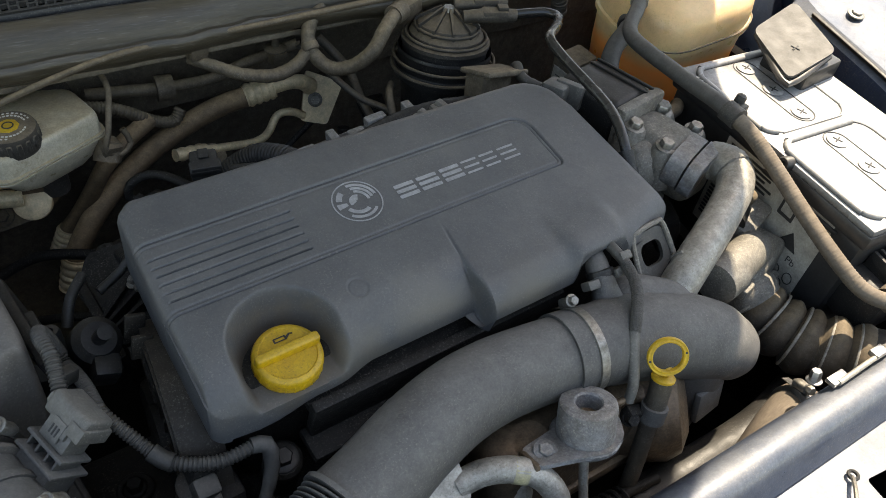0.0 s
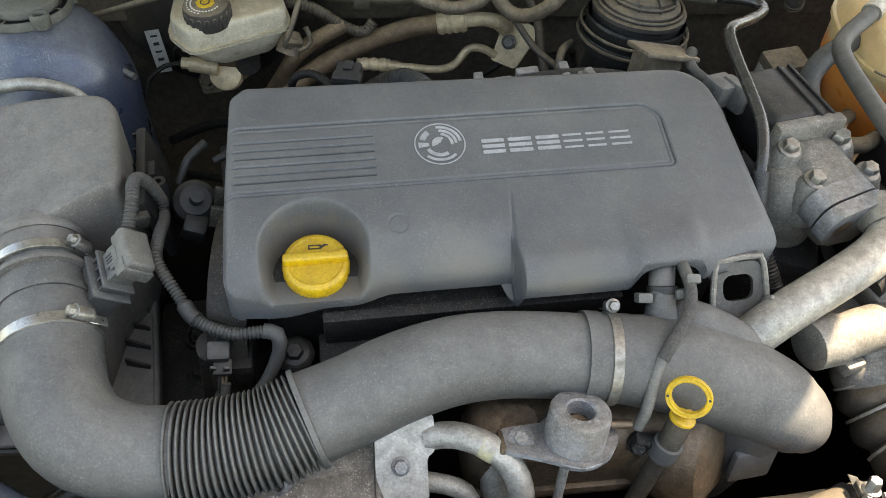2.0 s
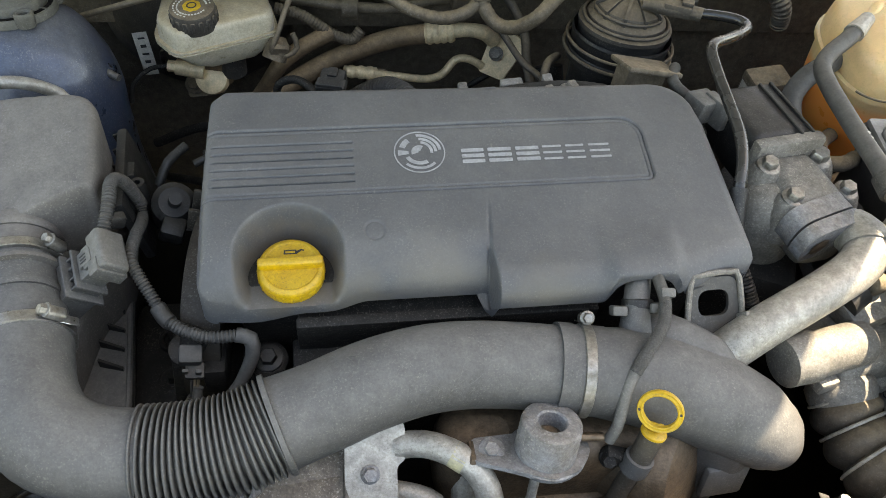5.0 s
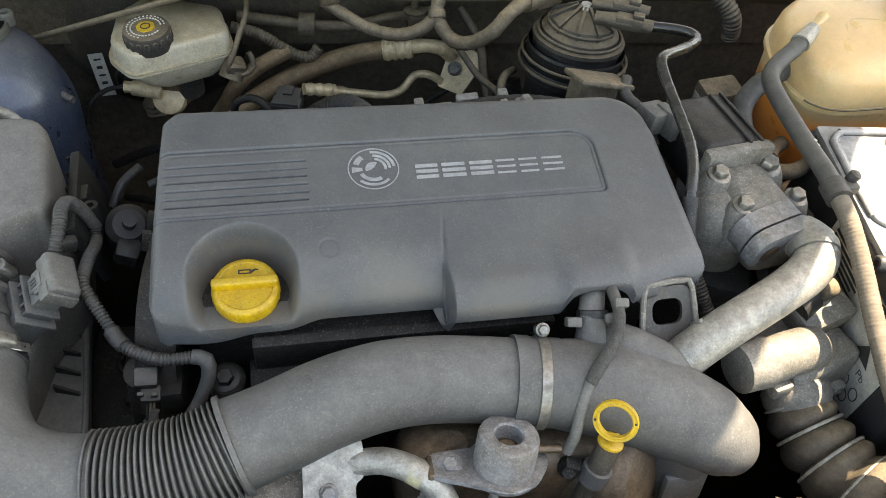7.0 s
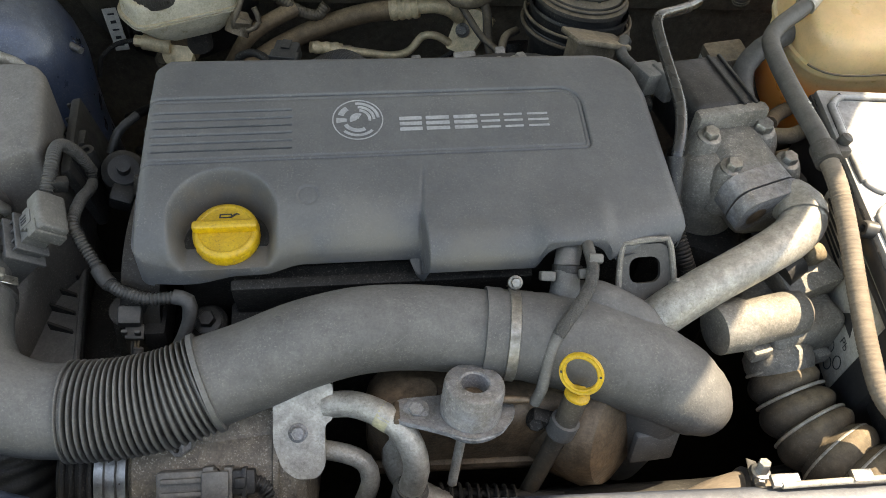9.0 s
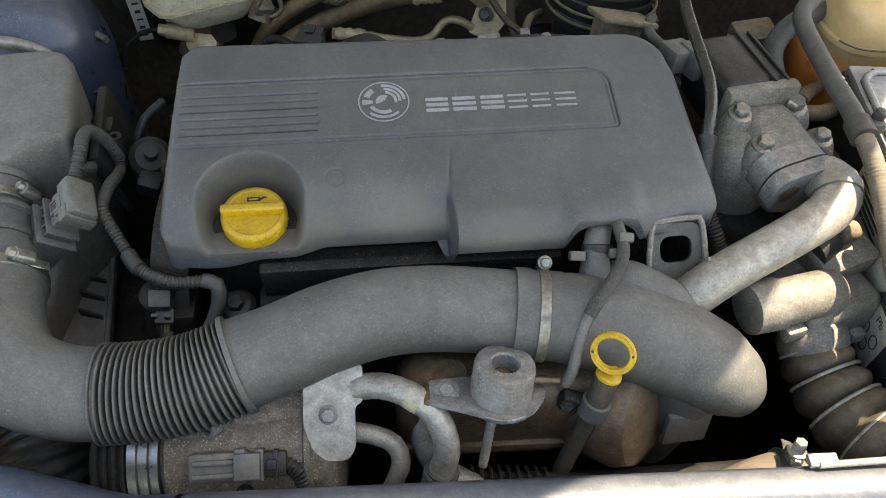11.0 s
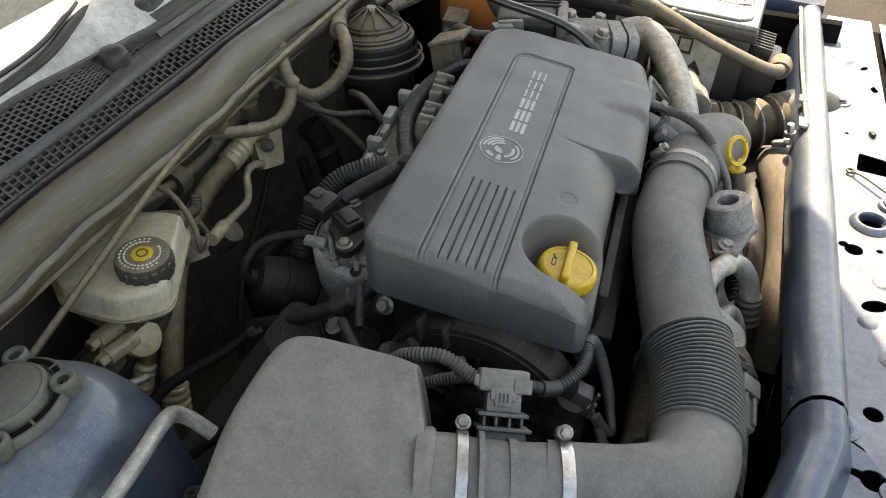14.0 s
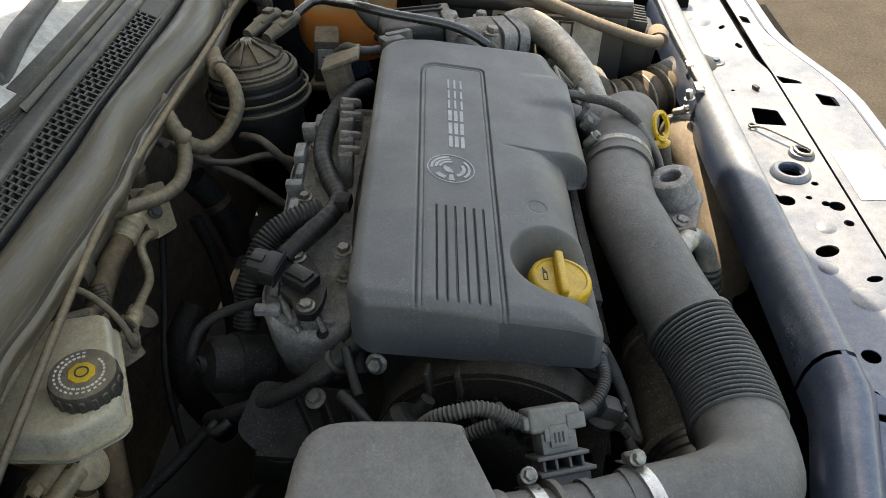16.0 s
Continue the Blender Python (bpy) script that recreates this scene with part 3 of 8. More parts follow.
part("release_wire", Geo().tube([(0.296, rail(0.296, 0.070), FLAT + 0.004), (0.286, rail(0.286, 0.078), FLAT + 0.009), (0.262, rail(0.262, 0.099), FLAT + 0.010), (0.250, rail(0.250, 0.112), FLAT + 0.008), (0.240, rail(0.240, 0.121), FLAT + 0.007), (0.230, rail(0.230, 0.115), FLAT + 0.007), (0.234, rail(0.234, 0.104), FLAT + 0.007), (0.246, rail(0.246, 0.102), FLAT + 0.008)], 0.0019, 8), M_BOLT, panel, "bent steel release wire")
part("wire_eye", torus_ring((0.2985, rail(0.2985, 0.069), FLAT + 0.004), 0.0040, 0.0016), M_BLACK, panel)
for x, d, r in ((-0.110, 0.044, 0.0066), (0.478, 0.066, 0.0055)):
    part("washer", Geo().lathe([(r * 2.3, 0.0), (r * 2.3, 0.0014), (r * 2.1, 0.002), (r * 1.2, 0.002)], at((x, rail(x, d), FLAT)), 28), M_PANEL, panel)
    part("bolt", Geo().bolt((x, rail(x, d), FLAT + 0.0016), (0, 0, 1), r, r * 0.85, 1.35), M_CORNER, panel)
part("clip", Geo().box((0.010, 0.006, 0.006), at((0.40, rail(0.4, 0.10), FLAT + 0.003), 0, 0, 30), 0.0015), M_BLACK, panel)
front_holes = [
    patch((0.446, 0.140), (0.432, 0.166), (0.424, 0.170), (0.424, 0.142)),
    patch((0.398, 0.176), (0.388, 0.198), (0.364, 0.198), (0.366, 0.176)),
    patch((0.648, 0.140), (0.640, 0.152), (0.618, 0.152), (0.622, 0.140)),
    circle(0.07, rail(0.07, 0.170), 0.012, 16, 0.006, 20),
    circle(0.01, rail(0.01, 0.150), 0.006, 14),
]
part("front_plate", Geo().plate([(x, rail(x) - seam_d(x) - 0.0045 - 0.008 * float(smooth(x, 0.45, 0.50))) for x in reversed(XP)] + [(x, rail(x) - edge_out(x)) for x in XP], 0.0015, at((0, 0, FLAT - 0.002)), front_holes), M_PANEL, panel)
# Near-black sheet below the joint, in place of its shade.
part("seam_shade_sheet", Geo().plate([(x, rail(x) - 0.120) for x in reversed(XP)] + [(x, rail(x) - 0.146) for x in XP], 0.0015, at((0, 0, FLAT - 0.016))), M_VOID, panel)
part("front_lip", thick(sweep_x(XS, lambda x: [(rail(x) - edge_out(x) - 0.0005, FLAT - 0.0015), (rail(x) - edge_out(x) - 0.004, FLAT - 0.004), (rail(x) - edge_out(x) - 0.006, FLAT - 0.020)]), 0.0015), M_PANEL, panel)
# Added dark sheet that hides the ground behind the ridge.
part("rear_shade_sheet", thick(sweep_x(XS, lambda x: [(rail(x) - 0.056, 0.52), (rail(x) - 0.056, 0.7460)]), 0.002, (0, -1, 0)), M_VOID, panel)
bumper = thing("front_bumper", (0.2, -0.55, 0.3), "dusty blue bumper skin whitened for full sun, curving round the car's nose", "bumper")
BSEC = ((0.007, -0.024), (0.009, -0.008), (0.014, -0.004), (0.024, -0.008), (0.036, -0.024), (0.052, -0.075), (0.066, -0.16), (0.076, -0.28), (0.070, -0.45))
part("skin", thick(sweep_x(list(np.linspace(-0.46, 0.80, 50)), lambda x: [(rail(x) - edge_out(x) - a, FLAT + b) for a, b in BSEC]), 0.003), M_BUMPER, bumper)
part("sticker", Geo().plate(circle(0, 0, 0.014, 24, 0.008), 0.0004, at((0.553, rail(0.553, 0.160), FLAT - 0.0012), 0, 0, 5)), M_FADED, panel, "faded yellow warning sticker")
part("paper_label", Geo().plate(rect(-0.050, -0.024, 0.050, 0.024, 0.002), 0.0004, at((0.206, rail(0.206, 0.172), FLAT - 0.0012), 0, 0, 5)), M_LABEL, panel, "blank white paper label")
# Added dark sheet so the holes in the plates look shaded.
part("hole_shade_sheet", Geo().box((0.92, 0.185, 0.004), at((0.32, rail(0.32, 0.135), 0.708), 0, 0, 4.9), 0.001), M_VOID, panel)
# pressed bumps and beads in the top plate
for x, d, r in ((0.100, 0.092, 0.008), (0.033, 0.073, 0.007), (-0.01, 0.095, 0.012), (0.62, 0.075, 0.012)):
    part("pressing", Geo().lathe([(r * 1.6, -0.0012), (r * 1.3, 0.0006), (r, 0.0022), (r * 0.6, 0.003), (0, 0.0033)], at((x, rail(x, d), FLAT)), 20), M_PANEL, panel)
# Flat near-black plate drawn for a shaded opening.
part("slot", Geo().plate(rect(-0.013, -0.0034, 0.013, 0.0034, 0.003), 0.0006, at((0.179, rail(0.179) - 0.0305, 0.7858), 14, 0, 5)), M_VOID, panel, "dark oval slot in the ridge")

# bonnet cable along the ridge
cable = thing("release_cable", (0.4, -0.24, 0.76), "grey bonnet release cable with steel end clips lying along the crossmember", "cable")
part("sheath", Geo().tube([(0.33, rail(0.33) - 0.010, 0.787), (0.40, rail(0.40) - 0.008, 0.787), (0.52, rail(0.52) - 0.005, 0.787), (0.70, rail(0.7) - 0.005, 0.787)], 0.0026, 10), M_PIPE, cable)
part("clip", Geo().bolt((0.322, rail(0.322) + 0.006, 0.776), (0, 0.2, 1), 0.005, 0.012).box((0.022, 0.010, 0.005), at((0.334, rail(0.334) - 0.006, 0.786), 0, 0, 5), 0.001), M_STEEL, cable)
part("clip", Geo().box((0.016, 0.010, 0.006), at((0.392, rail(0.392) - 0.006, 0.788), 0, 0, 5), 0.001), M_STEEL, cable)

# wing corner beside the headlamp
corner = thing("wing_corner_panel", (-0.3, -0.33, 0.70), "blue painted steel corner panel with keyhole slots beside the headlamp", "car panel")
def cy(x):
    return rail(x) + min(0.060, 0.295 * max(0.0, -0.155 - x))
XC = list(np.linspace(-0.62, -0.123, 36))
part("ridge", thick(sweep_x(XC, lambda x: [(cy(x) + a, b + 0.004 - 0.03 * smooth(x, -0.3, -0.5)) for a, b in PROF]), 0.0012, (0, 0.5, -0.8)), M_CORNER, corner)
def cxy(x, d):
    return (x, cy(x) - d)
g = Geo().plate([cxy(x, 0.046) for x in np.linspace(-0.123, -0.42, 30)] + [(-0.42, -0.50), (-0.164, rail(-0.164, 0.20)), (-0.163, rail(-0.163, 0.13)), (-0.155, rail(-0.155, 0.076)), (-0.132, rail(-0.132, 0.062))], 0.0015, at((0, 0, FLAT + 0.002)),
                [keyhole(-0.158, 0.031 + 0.034, 0.0105, 0.0040, 0.015, 78), circle(-0.30, -0.42, 0.018, 18, 0.010, 30)])
part("top_plate", g, M_CORNER, corner)
part("washer", Geo().lathe([(0.0115, 0.0), (0.0115, 0.0014), (0.0095, 0.0022), (0.006, 0.0016)], at((-0.166, rail(-0.166, 0.0795), FLAT + 0.002)), 28), M_CORNER, corner)
part("rivet", Geo().lathe([(0.0050, 0.0), (0.0050, 0.0034), (0.0034, 0.0044), (0.0018, 0.0030), (0, 0.0028)], at((-0.166, rail(-0.166, 0.0795), FLAT + 0.003)), 18), M_CORNER, corner)
for x, d, l, r in ((-0.190, 0.066, 0.030, 0.0062), (-0.208, 0.068, 0.034, 0.0062), (-0.180, 0.100, 0.026, 0.005)):
    part("bead", Geo().tube([(x, rail(x, d), FLAT), (x - 0.004, rail(x, d + l * 0.5), FLAT + 0.0015), (x - 0.010, rail(x, d + l), FLAT)], r, 12, flat=0.55), M_CORNER, corner)
part("bracket", Geo().plate(soft([(-0.222, -0.352), (-0.232, -0.43), (-0.36, -0.45), (-0.37, -0.37), (-0.300, -0.335), (-0.248, -0.334)], 0.014, 5), 0.003, at((0, 0, FLAT + 0.010))), M_CORNER, corner)
part("washer", Geo().lathe([(0.0105, 0.0), (0.0105, 0.0016), (0.0085, 0.0024), (0.005, 0.0018)], at((-0.264, -0.352, FLAT + 0.010)), 28), M_CORNER, corner)
part("bolt", Geo().bolt((-0.264, -0.352, FLAT + 0.011), (0, 0, 1), 0.0048, 0.004, 1.2), M_CORNER, corner)

# headlamp carrier strip in the wing corner with moulded slots
carrier = thing("headlamp_carrier", (-0.46, -0.20, 0.66), "dark blue moulded headlamp carrier with slots and screw posts", "car part")
part("beam", Geo().tube([(-0.530, 0.02, 0.705), (-0.512, -0.06, 0.712), (-0.480, -0.125, 0.715), (-0.44, -0.180, 0.715), (-0.38, -0.225, 0.712), (-0.30, -0.262, 0.71)], [0.010, 0.012, 0.013, 0.014, 0.013, 0.010], 14, flat=0.6), M_BLUE, carrier)
part("flange", Geo().plate([(-0.60, 0.02), (-0.535, 0.01), (-0.515, -0.06), (-0.48, -0.13), (-0.43, -0.19), (-0.36, -0.235), (-0.29, -0.265), (-0.29, -0.33), (-0.60, -0.33)], 0.004, at((0, 0, 0.705)),
                           [circle(-0.405, -0.222, 0.018, 18, 0.008, -30), circle(-0.52, -0.10, 0.018, 14, 0.006, -60), circle(-0.55, -0.17, 0.02, 14, 0.007, -60)]), M_BLUE, carrier)
for p in ((-0.495, -0.135), (-0.53, -0.08), (-0.548, -0.03)):
    part("screw_post", Geo().lathe([(0.007, 0), (0.007, 0.006), (0.0055, 0.008), (0.0035, 0.008), (0.0035, 0.002)], at((*p, 0.705)), 16), M_BLUE, carrier)
part("folded_edge", Geo().tube([(-0.512, 0.030, 0.772), (-0.506, -0.010, 0.771), (-0.497, -0.050, 0.768), (-0.4935, -0.072, 0.766), (-0.4905, -0.082, 0.763), (-0.4895, -0.100, 0.760), (-0.4835, -0.120, 0.755), (-0.4785, -0.147, 0.750), (-0.4700, -0.170, 0.741), (-0.4640, -0.190, 0.731), (-0.450, -0.212, 0.722)], [0.004, 0.005, 0.004, 0.0065, 0.005, 0.004, 0.0058, 0.0045, 0.0058, 0.005, 0.0045], 14, flat=0.45, step=0.004), M_CORNER, carrier, "wavy folded liner edge")
part("insert", Geo().box((0.040, 0.120, 0.012), at((-0.508, -0.105, 0.728), 4, 0, -8), 0.003), M_BLACK, carrier, "black moulded insert")
for y in (-0.066, -0.078, -0.112):
    part("rib", Geo().box((0.026, 0.003, 0.006), at((-0.503, y, 0.737), 0, 0, 4), 0.001), M_BLACK, carrier)
part("screw_post", Geo().lathe([(0.0085, -0.010), (0.0085, 0.003), (0.007, 0.005), (0.0045, 0.005), (0.0045, -0.002), (0, -0.002)], at((-0.490, -0.139, 0.735)), 18), M_CORNER, carrier)
duct2 = thing("cold_air_duct", (-0.27, -0.24, 0.50), "black ribbed rubber cold air duct below the intake elbow", "duct")
part("duct", Geo().tube([(-0.262, -0.262, 0.50), (-0.268, -0.252, 0.58), (-0.276, -0.238, 0.645), (-0.292, -0.205, 0.668)], 0.040, 28, step=0.0012, prof=ribs(0.0075, 0.0028, 0.35)), M_BLACK, duct2)

# inner wings
wing = thing("inner_wing", (-0.56, 0.05, 0.5), "clean blue painted inner wing rail with a slot", "car panel")
def wing_in(y):
    """How far the rail leans in towards the lamp."""
    return min(0.042, max(-0.004, 0.002 - 0.19 * y))


SEC = [(-0.535, 0.735), (-0.522, 0.752), (-0.512, 0.764), (-0.513, 0.774), (-0.522, 0.778), (-0.575, 0.781), (-0.62, 0.786), (-0.68, 0.79)]
g = Geo()
ys = np.linspace(-0.062, 0.42, 34)
g.v = [(x + wing_in(y) - 0.045 * smooth(y, 0.02, 0.35), y, z + 0.07 * smooth(y, -0.1, 0.42)) for y in ys for x, z in SEC]
n = len(SEC)
g.f = [(i * n + j + 1, i * n + j, (i + 1) * n + j, (i + 1) * n + j + 1) for i in range(len(ys) - 1) for j in range(n - 1)]
part("rail", thick(g, 0.0015, (-0.6, 0, -0.8)), M_BLUE2, wing)
# The slot's shade is a near-black plate on the rail.
slot = part("slot", Geo().plate(rect(-0.0055, -0.017, 0.0055, 0.017, 0.001), 0.0006, at((-0.540, 0.048, 0.8008), 8, 3, -3)), M_VOID, wing, "slot in the rail")
part("slot_edge", Geo().box((0.005, 0.030, 0.001), at((-0.5385, 0.048, 0.8016), 8, 3, -3), 0.0004), M_LABEL, slot, "pale edge inside the slot")
part("bolt", Geo().bolt((-0.513, -0.006, 0.7845), (-0.1, 0, 1), 0.0085, 0.006, 1.75), M_BLUE2, wing)
for y, x in ((0.045, -0.530), (0.000, -0.538)):
    part("bead", Geo().box((0.007, 0.055, 0.004), at((x, y, 0.7875 + 0.16 * y * (y > 0)), 6, -4, -6), 0.0019, 3), M_BLUE2, wing)

rwing = thing("inner_wing", (0.75, 0.05, 0.5), "dusty blue inner wing beside the battery in full sun", "car panel")
g = Geo()
SEC2 = [(0.668, 0.55), (0.670, 0.80), (0.675, 0.835), (0.690, 0.845), (0.72, 0.842), (0.77, 0.85), (0.86, 0.84), (0.93, 0.78), (0.96, 0.60), (0.97, 0.25)]
ys = np.linspace(-0.28, 1.5, 50)
g.v = [(x + 0.05 * smooth(y, -0.1, -0.28) + 0.165 * smooth(y, 0.14, 0.26), y, z + (0.16 * (y + 0.1) * (y > -0.1) if z > 0.7 else 0) - 0.05 * smooth(y, 0.0, -0.28) * (z > 0.7)) for y in ys for x, z in SEC2]
n = len(SEC2)
g.f = [(i * n + j, i * n + j + 1, (i + 1) * n + j + 1, (i + 1) * n + j) for i in range(len(ys) - 1) for j in range(n - 1)]
part("wing_skin", thick(g, 0.0015), M_PANEL, rwing)
def wz(y):
    return 0.848 + 0.16 * (y + 0.1) * (y > -0.1) - 0.05 * float(smooth(y, 0.0, -0.28))
# Black strip added where a dark gap runs beside the wing.
part("dark_gap_strip", Geo().tube([(0.684 + 0.05 * float(smooth(y, -0.1, -0.28)), y, wz(y) - 0.006) for y in np.linspace(-0.22, 0.12, 10)], 0.007, 12, flat=0.5), M_BLACK, rwing, "black strip standing in for the dark gap along the wing")
for y in (-0.12, 0.10, 0.30):
    part("bolt", Geo().bolt((0.738, y, wz(y) - 0.001), (0, -0.16, 1), 0.007, 0.005, 1.6), M_BOLT, rwing)

# strut towers
def strut_tower(name, c, label, m, flip=1):
    t = thing(name, (c[0], c[1], c[2] - 0.25), label, "car panel", "strut towers")
    tilt = pose(0, 0, 0, -8, -5 * flip, 0)
    g = Geo()
    prof = [(0.110, -0.30), (0.101, -0.20), (0.0955, -0.150), (0.0900, -0.112), (0.0855, -0.094), (0.0790, -0.074), (0.0765, -0.068), (0.0700, -0.052), (0.0640, -0.040), (0.054, -0.027), (0.043, -0.018), (0.0, -0.016)]
    n = 60
    for r, z in prof:
        lean = -0.022 * flip * float(smooth(-z, 0.06, 0.20))
        out = [1 + 0.85 * float(smooth(-z, 0.020, 0.095)) * max(0.0, -flip * math.cos(2 * math.pi * i / n)) ** 1.5 for i in range(n)]
        g.v += [tuple(at(c) @ tilt @ Vector((r * out[i] * math.cos(2 * math.pi * i / n) + lean, r * math.sin(2 * math.pi * i / n), z))) for i in range(n)]
    g.f = [(j * n + i, j * n + (i + 1) % n, (j + 1) * n + (i + 1) % n, (j + 1) * n + i) for j in range(len(prof) - 1) for i in range(n)]
    part("dome", g, m, t)
    bearing = part("bearing_cap", Geo().lathe([(0.0425, -0.017), (0.0425, -0.0105), (0.0410, -0.0085), (0.0340, -0.0085), (0.0325, -0.0105), (0.0315, -0.0105), (0.0308, -0.0030), (0.0295, -0.0005), (0.0285, 0.0), (0.0275, -0.0004), (0.0235, 0.0016), (0.014, 0.0034), (0.0, 0.0038)], at(c) @ tilt, 48), M_BEAR, t, "dusty round bearing cap")
    # Near-black ring painted for the shade between hub and rim.
    part("gap_ring", Geo().plate(circle(0, 0, 0.0392, 40), 0.0006, at(c) @ tilt @ at((0, 0, -0.0080)), [circle(0, 0, 0.0345, 40)]), M_VOID, bearing)
    for k in range(4):
        a = radians(38 + 90 * k)
        p = at(c) @ tilt @ Vector((0.0415 * math.cos(a), 0.0415 * math.sin(a), -0.0085))
        part("lug", Geo().lathe([(0.0086, -0.008), (0.0098, 0.002), (0.0096, 0.0050), (0.0084, 0.0066), (0.0062, 0.0062), (0.0048, 0.0046), (0.0046, -0.002), (0, -0.002)], Matrix.Translation(p) @ tilt, 20), M_BEAR, bearing)
    for k in range(12):
        a = radians(15 + 30 * k)
        q = at(c) @ tilt @ pose(0.0368 * math.cos(a), 0.0368 * math.sin(a), -0.0105, 0, 0, math.degrees(a))
        if k % 3:
            part("spoke", Geo().box((0.009, 0.0025, 0.006), q, 0.0008), M_BEAR, bearing)
    return t


strut_tower("strut_tower", (-0.418, 0.220, 0.860), "blue painted strut tower dome dulled by dust", M_BLUE)
strut_tower("strut_tower", (0.730, 0.350, 0.905), "sunlit dusty strut tower dome beside the coolant tank", M_PANEL, -1)
stud = thing("threaded_stud", (-0.335, 0.205, 0.785), "short plain stud on the side of the strut tower", "stud")
part("shank", Geo().tube([(-0.338, 0.206, 0.786), (-0.319, 0.1945, 0.7855)], [0.0042, 0.0038], 12), M_BOLT, stud)
part("foot", Geo().tube([(-0.345, 0.210, 0.786), (-0.336, 0.2048, 0.786)], [0.0085, 0.0065], 12), M_BLUE, stud)

# firewall, bay sides and floor; the near-black ones carry the bay's shade in colour
single("bay_wall_rear", Geo().box((1.30, 0.02, 0.60), at((0.05, 0.455, 0.62), 0, 0, 3), 0.002), M_BULK, "dark sound-deadened bulkhead behind the engine", "bulkhead", kind="structure")
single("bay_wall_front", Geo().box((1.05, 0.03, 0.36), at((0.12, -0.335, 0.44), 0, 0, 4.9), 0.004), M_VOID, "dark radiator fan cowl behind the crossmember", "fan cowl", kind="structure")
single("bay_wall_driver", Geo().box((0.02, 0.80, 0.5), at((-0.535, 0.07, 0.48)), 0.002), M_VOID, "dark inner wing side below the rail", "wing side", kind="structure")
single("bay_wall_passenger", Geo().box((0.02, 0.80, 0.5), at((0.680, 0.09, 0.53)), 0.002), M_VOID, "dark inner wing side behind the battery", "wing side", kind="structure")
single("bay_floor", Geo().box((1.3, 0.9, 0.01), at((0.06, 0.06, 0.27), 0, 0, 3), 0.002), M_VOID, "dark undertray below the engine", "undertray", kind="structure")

# cowl with grille, seal and windscreen
def cowl(x, d=0.0):
    """The line of the seal's engine side."""
    return 0.283 + 0.075 * x + d


def strip_front(x):
    """Where the smooth strip between the grilles begins, behind the seal."""
    return 0.0620 + 0.0085 * float(smooth(x, -0.2, 0.0))


def strip_back(x):
    return 0.0700 + 0.0165 * float(smooth(x, -0.21, -0.10))


def glass_line(x):
    """Where the windscreen meets the cowl."""
    return 0.1225 - 0.0275 * min(1.0, max(0.0, (x + 0.19) / 0.16))


cowl_panel = thing("cowl_panel", (0.1, 0.36, 0.90), "dark plastic cowl panel with a honeycomb air grille", "car panel")
XK = list(np.linspace(-0.66, 0.72, 70))
part("front_edge", thick(sweep_x(XK, lambda x: [(cowl(x, 0.044), 0.896), (cowl(x, 0.046), 0.916), (cowl(x, 0.048), 0.9205), (cowl(x, 0.0515), 0.922)]), 0.002), M_COWL, cowl_panel)
part("rib", thick(sweep_x(XK, lambda x: [(cowl(x, strip_front(x) - 0.0005), 0.931), (cowl(x, strip_front(x) + 0.0012), 0.936), (cowl(x, strip_front(x) + 0.0040), 0.9385), (cowl(x, strip_back(x) - 0.0030), 0.9395), (cowl(x, strip_back(x)), 0.9372)]), 0.002), M_COWL, cowl_panel)
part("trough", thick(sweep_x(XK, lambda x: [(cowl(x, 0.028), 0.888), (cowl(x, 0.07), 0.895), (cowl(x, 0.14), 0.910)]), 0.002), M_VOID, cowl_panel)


def grille(x0, x1, d0, d1, z0, z1, pitch, rows):
    g = Geo()
    def pt(x, f):
        return Vector((x, cowl(x, d0(x) + (d1(x) - d0(x)) * f), z0 + (z1 - z0) * f))
    def bar(a, b, w):
        dv = (b - a).normalized()
        s = dv.cross(Vector((0, -0.35, 1))).normalized() * w
        u = Vector((0, 0, -0.0045))
        vs = [a - s, a + s, b + s, b - s]
        g.add(vs + [v + u for v in vs], [(0, 1, 2, 3), (0, 4, 5, 1), (1, 5, 6, 2), (2, 6, 7, 3), (3, 7, 4, 0)])
    k = int((x1 - x0) / pitch)
    for i in range(k + 1):
        x = x0 + (x1 - x0) * i / k
        bar(pt(x, 0), pt(x, 1), 0.0010)
    for j in range(rows + 1):
        f = j / rows
        for i in range(k):
            xa, xb = x0 + (x1 - x0) * i / k, x0 + (x1 - x0) * (i + 1) / k
            e = 0.5 / rows * (i % 2) * (0 < j < rows)
            bar(pt(xa, f + e), pt(xb, f + e), 0.0010)
    return g


part("grille", grille(-0.60, 0.205, lambda x: 0.0485, strip_front, 0.922, 0.9315, 0.0080, 3), M_COWL, cowl_panel, "fine honeycomb grille", kind="stuff")
part("grille", grille(-0.60, -0.118, strip_back, lambda x: glass_line(x) - 0.004, 0.936, 0.9465, 0.0072, 8), M_COWL, cowl_panel, "fine honeycomb grille", kind="stuff")
part("knob", Geo().lathe([(0.0145, -0.004), (0.0145, 0.008), (0.012, 0.013), (0.006, 0.016), (0, 0.0162)], at((-0.100, cowl(-0.100, 0.0935), 0.941)), 24), M_BLACK, cowl_panel, "round black fastener knob")
part("grille", grille(-0.080, -0.034, lambda x: 0.0885 + 0.06 * (x + 0.08), lambda x: glass_line(x) - 0.0045, 0.938, 0.9440, 0.0072, 3), M_COWL, cowl_panel, "fine honeycomb grille", kind="stuff")
